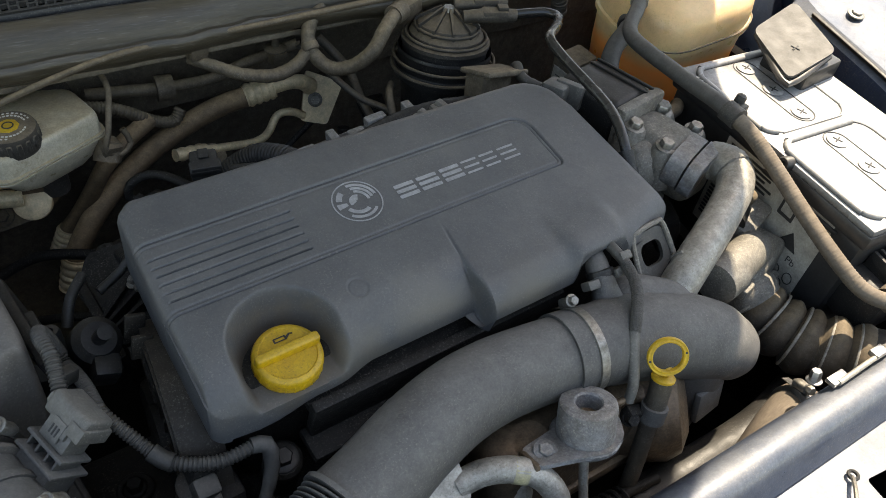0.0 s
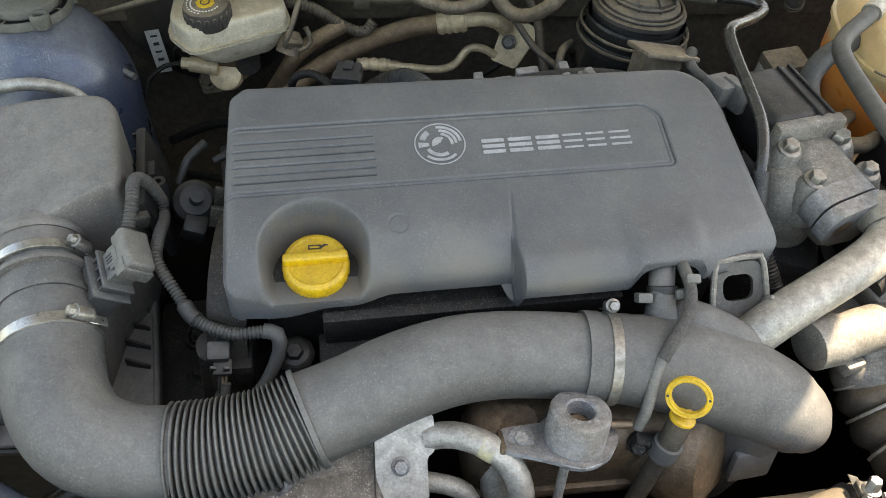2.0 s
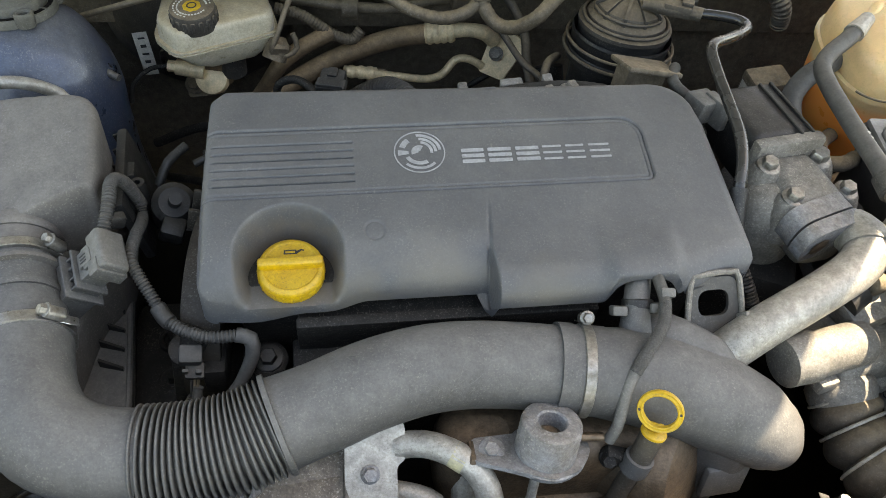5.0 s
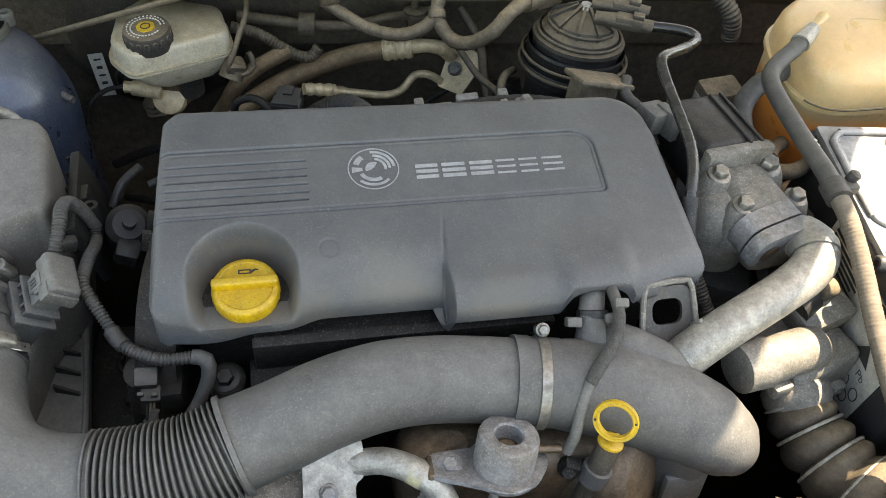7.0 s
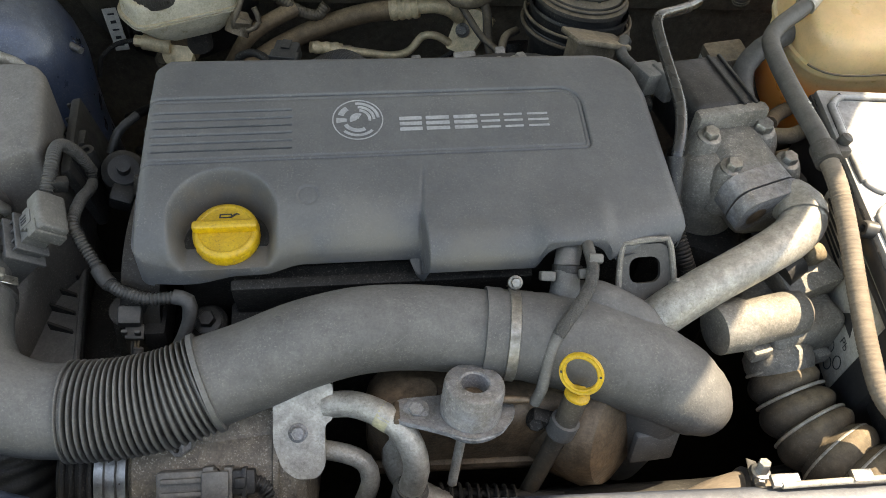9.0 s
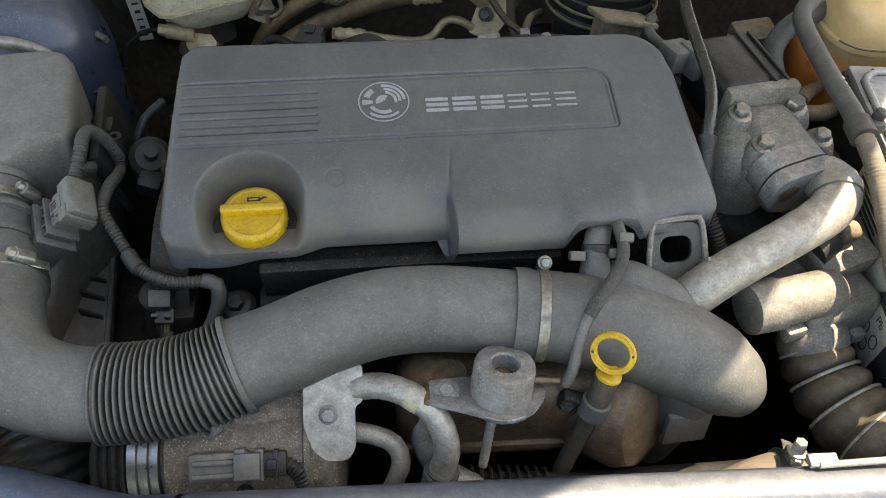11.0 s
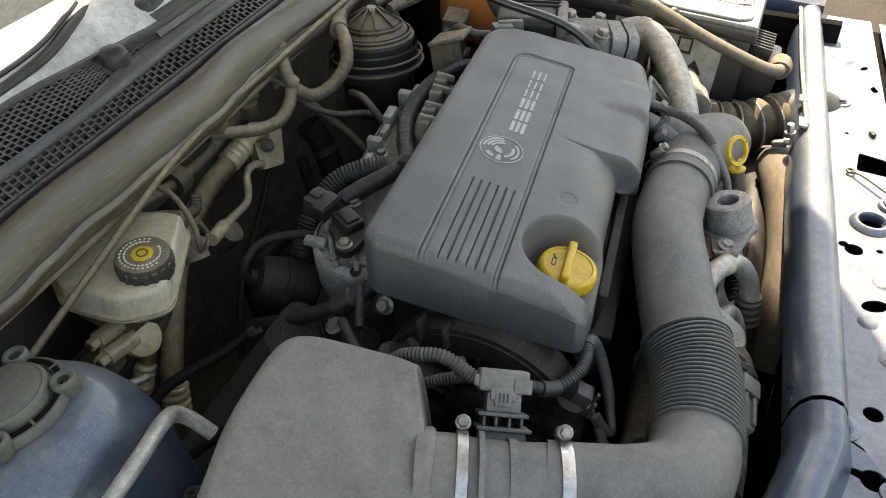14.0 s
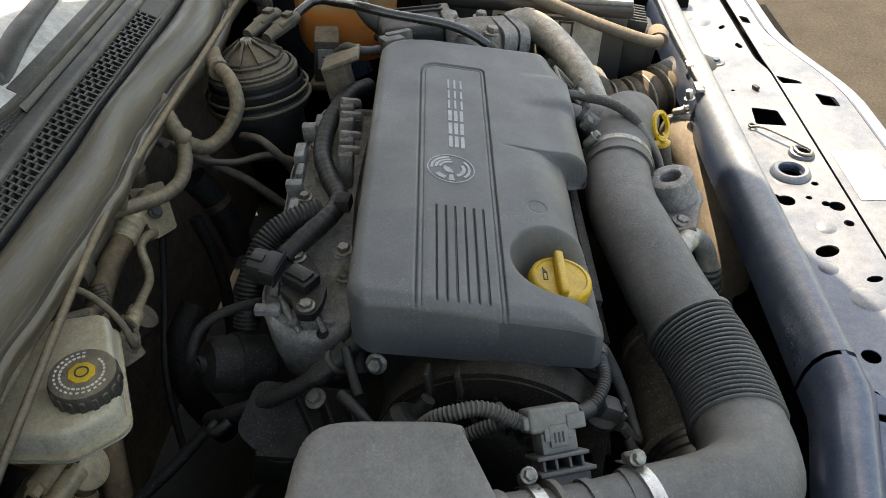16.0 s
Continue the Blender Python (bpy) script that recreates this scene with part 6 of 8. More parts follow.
BOX_POLY = [(-0.458, 0.018), (-0.446, 0.034), (-0.372, 0.053), (-0.308, 0.055), (-0.294, 0.046), (-0.277, -0.030), (-0.281, -0.048), (-0.294, -0.072), (-0.298, -0.160), (-0.310, -0.166), (-0.405, -0.162), (-0.432, -0.135), (-0.450, -0.095), (-0.463, -0.055)]


def box_height(x, y, d):
    top = 0.8640 + 0.13 * (x + 0.30) + 0.20 * np.minimum(y - 0.03, 0.04)
    # the lobe that runs down to the front
    lobe = 0.831 - 0.50 * np.maximum(-0.082 - y, 0) - 8.0 * np.maximum(-0.12 - y, 0) ** 2 + 0.12 * (x + 0.42) + 0.6 * np.maximum(y + 0.082, 0)
    k = 0.012
    h = np.clip(0.5 + 0.5 * (lobe - top) / k, 0, 1)
    main = lobe * (1 - h) + top * h - k * h * (1 - h)
    # the lower floor under the outlet
    edge = -0.403 + 0.16 * np.maximum(-0.09 - y, 0) + 0.45 * np.maximum(-0.14 - y, 0)
    low = 0.764 + 0.36 * np.minimum(y + 0.08, 0)
    fy = 0.036 + 0.60 * np.maximum(-0.275 - x, 0)
    f = smooth(x, edge, edge + 0.013) * smooth(-y - fy, 0.0, 0.016)
    z = main * (1 - f) + np.minimum(main, low) * f
    left = np.maximum(x + 0.478 + 0.05 * np.maximum(-y, 0), 0)
    z = z - rounded(np.maximum(d, 0), 0.013, 1.0) - 0.030 * smooth(-left, -0.040, 0.0) * (1 - f)
    return np.maximum(z, 0.700)


part("lid", shell(soft(BOX_POLY, 0.022, 5), 0.012, box_height, 0.0013, lambda u, v: 0.692, lambda u, v, z: (u, v, z)), M_BOX, box, sharp=60)
part("outlet_collar", Geo().tube([(-0.336, -0.064, 0.8056), (-0.333, -0.072, 0.8055), (-0.3325, -0.0735, 0.8053), (-0.324, -0.096, 0.804)], [0.0405, 0.0405, 0.0372, 0.0372], 44, step=0.002), M_BOX, box)
part("collar_lip", Geo().lathe([(0.0370, -0.0025), (0.0402, -0.002), (0.0402, 0.002), (0.0370, 0.0025)], aim((-0.3205, -0.105, 0.8030), MAX), 44), M_BOX, box)
FLP = [(-0.505, 0.088), (-0.31, 0.078), (-0.288, 0.042), (-0.266, -0.050), (-0.240, -0.165), (-0.246, -0.186), (-0.40, -0.196), (-0.455, -0.180), (-0.497, -0.10), (-0.512, 0.0)]
part("base_flange", Geo().plate(FLP, 0.006, at((0, 0, 0.692))), M_BLACK, box)
part("flange_rim", Geo().tube([(x, y, 0.693) for x, y in FLP + FLP[:1]], 0.0035, 8, step=0.01), M_BLACK, box)
part("base", Geo().plate([(x * 0.97 - 0.01, y * 0.95) for x, y in FLP], 0.18, at((0, 0, 0.686))), M_BLACK, box)
for k in range(9):
    y = 0.085 - 0.030 * k
    x0 = -0.505 + 0.006 * max(0, k - 5) * 2
    part("rib", Geo().box((0.034, 0.003, 0.020), at((x0 + 0.018, y, 0.708), 0, 35, -18), 0.0008), M_BLACK, box)
    part("web", Geo().add([(x0 + 0.004, y - 0.012, 0.694), (x0 + 0.036, y - 0.012, 0.694), (x0 + 0.036, y + 0.004, 0.694), (x0 + 0.034, y - 0.004, 0.726)], [(0, 1, 3), (1, 2, 3), (2, 0, 3), (2, 1, 0)]), M_WIRE, box)
part("side_strip", Geo().plate([(-0.310, 0.030), (-0.289, 0.036), (-0.267, -0.050), (-0.2415, -0.164), (-0.248, -0.180), (-0.300, -0.178)], 0.005, at((0, 0, 0.6985))), M_HOSE, box, "dusty blue-grey flange strip")
for k in range(4):
    y = -0.052 - 0.021 * k
    x = -0.268 - 0.225 * (y + 0.050)
    part("rib", Geo().add([(x - 0.024, y + 0.004, 0.699), (x - 0.002, y, 0.699), (x - 0.002, y - 0.0025, 0.699), (x - 0.024, y + 0.0015, 0.699), (x - 0.024, y + 0.004, 0.709), (x - 0.024, y + 0.0015, 0.709), (x - 0.002, y, 0.703), (x - 0.002, y - 0.0025, 0.703)], [(0, 1, 6, 4), (3, 5, 7, 2), (4, 6, 7, 5), (1, 2, 7, 6), (0, 4, 5, 3)]), M_BLACK, box)
part("edge_lip", Geo().tube([(-0.2885, 0.036, 0.698), (-0.2665, -0.050, 0.698), (-0.2410, -0.164, 0.698), (-0.2475, -0.180, 0.698)], 0.0028, 8, step=0.01), M_HOSE, box)
part("screw", Geo().lathe([(0.0068, -0.004), (0.0068, 0.001), (0.0056, 0.002), (0.0036, 0.002), (0.0036, 0.0), (0, 0.0)], at((-0.2500, -0.170, 0.699)), 18), M_BLACK, box)
for x in (-0.408, -0.371):
    part("rib", Geo().box((0.004, 0.030, 0.024), at((x, -0.182, 0.704), 0, 0, 6), 0.001), M_BOX, box)
part("front_shelf", Geo().box((0.13, 0.026, 0.006), at((-0.318, -0.181, 0.700), -8, 0, 3), 0.002), M_BOX, box)
for p in ((-0.390, -0.185, 0.695), (-0.497, -0.075, 0.696), (-0.497, 0.090, 0.698), (-0.382, 0.108, 0.752)):
    sc = part("screw", Geo().lathe([(0.0085, -0.006), (0.0085, 0.001), (0.007, 0.002), (0.0052, 0.002), (0.0052, 0.0005), (0, 0.0005)], at(p), 20), M_BLACK, box)
    part("screw_head", Geo().lathe([(0.0048, 0), (0.0048, 0.003), (0.004, 0.0036), (0.0022, 0.0036), (0.002, 0.0015), (0, 0.0015)], at(p), 6), M_DARK, sc)
part("clip_tower", Geo().box((0.010, 0.020, 0.05), at((-0.260, 0.030, 0.785), 0, -8, 10), 0.002), M_BLACK, box)
part("clip_tower", Geo().lathe([(0.008, -0.02), (0.008, 0.006), (0.0065, 0.010), (0.003, 0.010), (0.003, 0.004), (0, 0.004)], at((-0.252, 0.012, 0.800)), 16), M_BLACK, box)
part("rear_shield", Geo().plate([(-0.49, 0.080), (-0.45, 0.078), (-0.400, 0.082), (-0.345, 0.094), (-0.350, 0.112), (-0.44, 0.110), (-0.49, 0.10)], 0.008, at((0, 0, 0.735), -8, 0, 0)), M_DARK, box)
duct = part("side_duct", Geo().box((0.010, 0.105, 0.075), at((-0.263, 0.030, 0.778), 0, -12, 12), 0.003), M_BLACK, box, "black ribbed side of the box")
for k in range(5):
    part("duct_rib", Geo().box((0.012, 0.003, 0.070), at((-0.2555 - 0.0052 * k, -0.008 + 0.021 * k, 0.778), 0, -12, 12), 0.001), M_BLACK, duct)

rod = thing("bonnet_prop_rod", (-0.42, 0.12, 0.78), "bent dull steel prop rod resting beside the strut tower", "prop rod")
part("rod", Geo().tube([(-0.580, 0.165, 0.735), (-0.510, 0.139, 0.777), (-0.448, 0.116, 0.820), (-0.405, 0.113, 0.834), (-0.378, 0.120, 0.830), (-0.356, 0.132, 0.810), (-0.347, 0.127, 0.796), (-0.343, 0.112, 0.780)], 0.0062, 16), M_PIPE, rod)

# cable or rod running from the bulkhead over the reservoir
stay = thing("washer_pipe", (-0.1, 0.31, 0.80), "dusty rubber cable running along the bulkhead over the reservoir", "cable")
part("pipe", Geo().tube([(0.34, 0.300, 0.895), (0.17, 0.2915, 0.893), (0.02, 0.290, 0.885), (-0.060, 0.285, 0.884), (-0.135, 0.2745, 0.884), (-0.20, 0.2715, 0.870), (-0.30, 0.274, 0.834), (-0.38, 0.276, 0.805), (-0.45, 0.279, 0.779), (-0.53, 0.285, 0.748)], 0.0036, 12), M_LOOM, stay)

# ---- brake fluid reservoir, master cylinder and servo ----
res = thing("brake_fluid_reservoir", (-0.22, 0.27, 0.78), "yellowed white brake fluid reservoir with black screw cap", "fluid reservoir")
RBM = at((-0.222, 0.275, 0.803))
RPOLY = [(0.044, 0.053), (-0.045, 0.068), (-0.070, 0.030), (-0.066, -0.030), (-0.035, -0.061), (0.063, -0.006)]
RP = soft(RPOLY, 0.012)
part("upper_half", loft([(grown(RP, 0.985), 0.0), (grown(RP, 0.970), 0.0185), (grown(RP, 0.955), 0.0220), (grown(RP, 0.925), 0.0245), (grown(RP, 0.87), 0.0262)], RBM), M_WHITEP, res)
part("seam", loft([(grown(RP, 1.0), -0.0030), (grown(RP, 1.045), -0.0024), (grown(RP, 1.045), -0.0006), (grown(RP, 1.015), -0.0002), (grown(RP, 1.015), 0.0004), (grown(RP, 1.045), 0.0008), (grown(RP, 1.045), 0.0026), (grown(RP, 0.99), 0.0032)], RBM), M_WHITEP, res)
part("lower_half", loft([(grown(RP, 0.50, 0.012), -0.034), (grown(RP, 0.74, 0.008), -0.024), (grown(RP, 0.93), -0.009), (grown(RP, 0.985), -0.001)], RBM), M_WHITEP, res)
CM = at((-0.2430, 0.2460, 0.8385), 4, -2, 0) @ Matrix.Scale(0.94, 4)
capb = part("screw_cap", Geo().lathe([(0.0255, -0.016), (0.0262, -0.013), (0.0262, 0.004), (0.0252, 0.007), (0.023, 0.008), (0.0, 0.0083)], CM, 56), M_BOOT, res, "black ribbed screw cap with yellow mark")
for k in range(18):
    a = 2 * math.pi * k / 18
    part("grip", Geo().box((0.0024, 0.0052, 0.014), CM @ at((0.0260 * math.cos(a), 0.0260 * math.sin(a), -0.004), 0, 0, math.degrees(a)), 0.001, 1), M_BOOT, capb)
part("yellow_disc", Geo().lathe([(0.0108, 0.0078), (0.0104, 0.0090), (0, 0.0092)], CM, 8), M_YELLOW, capb, "yellow brake symbol disc")
part("symbol_ring", torus(0.0050, 0.0007, CM @ at((0, 0, 0.0093)), 24, 6), M_INK, capb)
for k in range(26):
    a = radians(20 + 12.5 * k)
    part("print_bar", Geo().plate(rect(-0.0013, -0.0009, 0.0013, 0.0009, 0.0003, 1), 0.0004, CM @ at((0.0165 * math.cos(a), 0.0165 * math.sin(a), 0.0086), 0, 0, math.degrees(a) + 90)), M_LABEL, capb)
    if k < 20:
        part("print_bar", Geo().plate(rect(-0.0012, -0.0008, 0.0012, 0.0008, 0.0003, 1), 0.0004, CM @ at((0.0205 * math.cos(a), 0.0205 * math.sin(a), 0.0086), 0, 0, math.degrees(a) + 90)), M_LABEL, capb)
mcyl = thing("brake_master_cylinder", (-0.23, 0.30, 0.70), "dust-caked brake master cylinder with steel pipe unions", "brake cylinder")
part("body", Geo().tube([(-0.222, 0.420, 0.748), (-0.230, 0.350, 0.742), (-0.238, 0.282, 0.735)], 0.022, 20), M_TAN, mcyl)
part("neck", Geo().lathe([(0.016, -0.03), (0.016, 0.03)], at((-0.220, 0.292, 0.760)), 18), M_BOOT, mcyl)
part("end_disc", Geo().lathe([(0.0195, -0.012), (0.0195, 0.0), (0.017, 0.002), (0, 0.0025)], aim((-0.245, 0.279, 0.729), (-0.1, -0.75, 0.6)), 32), M_FERRULE, mcyl)
part("union", Geo().tube([(-0.252, 0.283, 0.734), (-0.286, 0.286, 0.737)], 0.0095, 16), M_FERRULE, mcyl)
part("union", Geo().tube([(-0.256, 0.292, 0.752), (-0.284, 0.293, 0.755)], 0.0085, 16), M_FERRULE, mcyl)
part("union_nut", Geo().lathe([(0.007, 0), (0.007, 0.010)], aim((-0.286, 0.286, 0.737), (-1, 0, 0.1)), 6), M_FERRULE, mcyl)
part("union_nut", Geo().lathe([(0.006, 0), (0.006, 0.009)], aim((-0.284, 0.293, 0.755), (-1, 0, 0.1)), 6), M_FERRULE, mcyl)
part("bolt", Geo().bolt((-0.2795, 0.324, 0.684), (-0.2, -0.7, 0.7), 0.0085, 0.007, 1.5), M_BROWN, mcyl)
part("foot", Geo().plate(soft([(-0.022, 0.020), (0.030, 0.034), (0.034, -0.006), (-0.012, -0.022)], 0.008), 0.006, aim((-0.274, 0.329, 0.682), (-0.2, -0.7, 0.7))), M_BROWN, mcyl)
part("brake_line", Geo().tube([(-0.294, 0.286, 0.738), (-0.316, 0.282, 0.735), (-0.335, 0.27, 0.722), (-0.34, 0.26, 0.70)], 0.003, 8), M_DARK, mcyl)
part("brake_line", Geo().tube([(-0.292, 0.293, 0.756), (-0.303, 0.300, 0.748), (-0.312, 0.318, 0.725), (-0.316, 0.335, 0.69)], 0.003, 8), M_DARK, mcyl)
servo = thing("brake_servo", (-0.28, 0.38, 0.62), "dusty black round brake servo drum with a paper tag", "brake servo")
part("drum", Geo().lathe([(0.10, -0.06), (0.118, -0.045), (0.122, 0.0), (0.112, 0.022), (0.080, 0.040), (0.045, 0.050), (0, 0.052)], aim((-0.285, 0.405, 0.755), (0, -1, 0.06)), 56), M_BOOT, servo)
part("paper_tag", Geo().box((0.018, 0.0008, 0.056), at((-0.3385, 0.338, 0.716), -12, -8, 5), 0.0003, 1), M_LABEL, servo, "small white paper tag with a barcode")
for k in range(5):
    part("print_bar", Geo().box((0.0085 - 0.0015 * (k % 2), 0.0010, 0.0022 + 0.0016 * (k % 2)), at((-0.3380 - 0.0014 * (k - 2), 0.3374 - 0.0019 * (2 - k), 0.716 + 0.010 * (k - 2)), -12, -8, 5), 0.0002, 1), M_INK, servo)
wireband = thing("sensor_lead", (-0.16, 0.26, 0.80), "twisted cable looped beside the reservoir with a small plug", "wire")
part("lead", Geo().tube([(-0.150, 0.335, 0.842), (-0.146, 0.300, 0.835), (-0.152, 0.276, 0.822), (-0.158, 0.262, 0.806), (-0.164, 0.256, 0.790), (-0.150, 0.262, 0.778), (-0.138, 0.268, 0.786), (-0.143, 0.272, 0.802)], 0.0032, 10), M_LOOM, wireband)
part("plug", Geo().box((0.022, 0.020, 0.018), at((-0.160, 0.266, 0.786), 20, 20, 30), 0.004).lathe([(0.014, -0.01), (0.014, 0.01), (0.010, 0.012)], at((-0.162, 0.268, 0.780), -30, 20, 0), 18), M_LOOM, wireband)

# ---- air conditioning hoses on the bulkhead ----
ac = thing("refrigerant_hose", (-0.08, 0.34, 0.68), "thick dusty brown rubber refrigerant hose with crimped alloy ends", "hose")
part("hose", Geo().tube([(0.018, 0.352, 0.760), (-0.020, 0.356, 0.750), (-0.065, 0.352, 0.735), (-0.110, 0.340, 0.718), (-0.150, 0.322, 0.700), (-0.185, 0.304, 0.676), (-0.210, 0.294, 0.646), (-0.222, 0.288, 0.625)], 0.0125, 20), M_TAN, ac)
part("crimp", Geo().tube([(0.010, 0.353, 0.759), (0.046, 0.352, 0.766)], 0.0132, 22, step=0.001, prof=ribs(0.0088, 0.0016, 0.25)), M_FERRULE, ac, "crimped alloy ferrule")
part("pipe", Geo().tube([(0.044, 0.352, 0.766), (0.066, 0.352, 0.768), (0.084, 0.357, 0.762), (0.098, 0.366, 0.748)], [0.0095, 0.0088, 0.0095, 0.011], 18), M_FERRULE, ac)
part("crimp", Geo().tube([(-0.2195, 0.289, 0.630), (-0.232, 0.283, 0.590)], 0.0140, 22, step=0.001, prof=ribs(0.0095, 0.0022, 0.3)), M_FERRULE, ac)
part("flange_block", Geo().plate(soft([(-0.024, 0.030), (0.026, 0.030), (0.022, -0.028), (-0.012, -0.034)], 0.005), 0.020, aim((0.108, 0.366, 0.727), (-0.25, -0.85, 0.5), -20)), M_FERRULE, ac, "bolted alloy flange block")
part("bolt", Geo().bolt((0.104, 0.363, 0.728), (-0.25, -0.85, 0.5), 0.0072, 0.006, 1.3), M_ALUD, ac)
ac2 = thing("refrigerant_pipe", (0.0, 0.34, 0.68), "thin alloy refrigerant pipe with a crimped sleeve", "pipe")
part("pipe", Geo().tube([(0.088, 0.362, 0.708), (0.070, 0.362, 0.718), (0.052, 0.362, 0.716), (0.036, 0.352, 0.700), (0.016, 0.342, 0.698), (-0.020, 0.333, 0.706), (-0.060, 0.322, 0.717)], 0.0052, 14), M_FERRULE, ac2)
part("sleeve", Geo().tube([(-0.050, 0.325, 0.7145), (-0.088, 0.3125, 0.7245)], [0.0078, 0.0070], 16, step=0.001, prof=ribs(0.012, 0.0012, 0.4)), M_FERRULE, ac2)
part("collar", Geo().lathe([(0.017, -0.012), (0.017, 0.012), (0.012, 0.014)], aim((-0.045, 0.330, 0.695), (0.2, -0.6, 0.7)), 20), M_BROWN, ac2)
hose2 = thing("heater_hose", (-0.18, 0.30, 0.70), "dusty rubber heater hose with a crimped end", "hose")
part("hose", Geo().tube([(-0.105, 0.335, 0.765), (-0.140, 0.318, 0.752), (-0.165, 0.306, 0.735), (-0.185, 0.310, 0.700), (-0.205, 0.318, 0.665), (-0.220, 0.322, 0.645)], 0.0098, 18), M_TAN, hose2)
part("crimp", Geo().tube([(-0.2185, 0.3215, 0.648), (-0.234, 0.325, 0.612)], 0.0108, 20, step=0.001, prof=ribs(0.008, 0.0018, 0.3)), M_FERRULE, hose2)

# dark hollow behind the engine: hoses and pipes
for k, (pts, r) in enumerate((
        ([(0.02, 0.30, 0.66), (-0.02, 0.31, 0.63), (-0.04, 0.30, 0.58), (-0.03, 0.28, 0.5)], 0.017),
        ([(0.13, 0.33, 0.70), (0.12, 0.31, 0.62), (0.08, 0.30, 0.52)], 0.008),
        ([(0.17, 0.34, 0.73), (0.176, 0.32, 0.69), (0.17, 0.30, 0.62)], 0.018),
        ([(-0.16, 0.20, 0.70), (-0.20, 0.23, 0.68), (-0.26, 0.27, 0.66), (-0.33, 0.28, 0.62)], 0.006),
        ([(-0.19, 0.15, 0.66), (-0.25, 0.19, 0.64), (-0.31, 0.24, 0.60)], 0.005),
        ([(0.10, 0.36, 0.70), (0.03, 0.34, 0.66), (-0.06, 0.31, 0.63), (-0.12, 0.28, 0.57)], 0.004))):
    h = thing("coolant_hose", tuple(pts[-1]), "hose in the hollow behind the engine, coloured near black for its shade", "hose", "dark hoses")
    # The hollow's shade is put into the hose colour.
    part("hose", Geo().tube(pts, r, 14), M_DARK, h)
    if k == 2:
        part("band", Geo().lathe([(0.0185, -0.005), (0.0195, -0.004), (0.0195, 0.004), (0.0185, 0.005)], aim((0.176, 0.321, 0.69), (0, 0.5, 1)), 24), M_RUST, h, "rusty hose band")

# ---- wiring looms on the bulkhead ----
TAPE = lambda s, l: 0.00022 * math.sin(s * 760) + 0.00018 * math.sin(s * 333)
loom = thing("wiring_loom", (0.05, 0.28, 0.82), "thick tape-wrapped wiring loom looped below the cowl", "wiring loom")
part("loop", Geo().tube([(0.170, 0.276, 0.881), (0.157, 0.264, 0.882), (0.142, 0.251, 0.876), (0.126, 0.244, 0.858), (0.107, 0.254, 0.838), (0.088, 0.268, 0.831), (0.073, 0.280, 0.842), (0.068, 0.287, 0.858), (0.074, 0.297, 0.874), (0.092, 0.310, 0.886)], 0.0080, 18, step=0.002, prof=TAPE), M_LOOM, loom)
part("branch", Geo().tube([(0.068, 0.285, 0.851), (0.050, 0.279, 0.836), (0.022, 0.276, 0.830), (-0.010, 0.281, 0.835), (-0.035, 0.292, 0.843), (-0.060, 0.307, 0.850)], [0.0072, 0.0076, 0.0074, 0.007, 0.0068, 0.0064], 18, step=0.002, prof=TAPE), M_LOOM, loom)
part("tie", Geo().lathe([(0.0086, -0.005), (0.0098, -0.003), (0.0098, 0.003), (0.0086, 0.005)], aim((0.0685, 0.284, 0.853), (0.1, -0.7, -0.6)), 18), M_LOOM, loom)
part("plug", Geo().box((0.034, 0.022, 0.020), at((0.188, 0.288, 0.880), 0, -5, 25), 0.004).lathe([(0.0115, -0.010), (0.0115, 0.010)], aim((0.171, 0.277, 0.881), (0.8, 0.55, 0.0)), 18), M_LOOM, loom)
part("clip", Geo().box((0.022, 0.014, 0.016), at((-0.052, 0.297, 0.862), 10, 0, 20), 0.003).box((0.010, 0.010, 0.030), at((-0.052, 0.300, 0.876), 0, 0, 20), 0.002), M_LOOM, loom)
loom2 = thing("wiring_loom", (0.0, 0.34, 0.80), "dusty rubber pipe with grommets along the bulkhead", "wiring loom")
part("pipe", Geo().tube([(0.075, 0.344, 0.823), (0.044, 0.346, 0.815), (0.012, 0.346, 0.808), (-0.030, 0.346, 0.7955), (-0.083, 0.346, 0.7945), (-0.128, 0.346, 0.799), (-0.165, 0.350, 0.80)], 0.0068, 16), M_LOOM, loom2)
part("grommet", Geo().tube([(-0.073, 0.346, 0.7944), (-0.092, 0.346, 0.7946)], [0.0150, 0.0150], 18), M_LOOM, loom2)
part("pipe", Geo().tube([(-0.172, 0.335, 0.794), (-0.148, 0.335, 0.789), (-0.128, 0.334, 0.7795), (-0.101, 0.333, 0.762), (-0.080, 0.334, 0.757), (-0.069, 0.340, 0.768)], 0.0066, 14, step=0.0008, prof=ribs(0.004, 0.0007, 0.4)), M_LOOM, loom2)
part("clip", Geo().box((0.020, 0.018, 0.016), at((0.048, 0.336, 0.815), 0, 0, 10), 0.003).lathe([(0.006, 0), (0.0135, 0.002), (0.0135, 0.004), (0.005, 0.007), (0.004, 0.017)], at((0.046, 0.337, 0.823)), 16), M_LOOM, loom2)
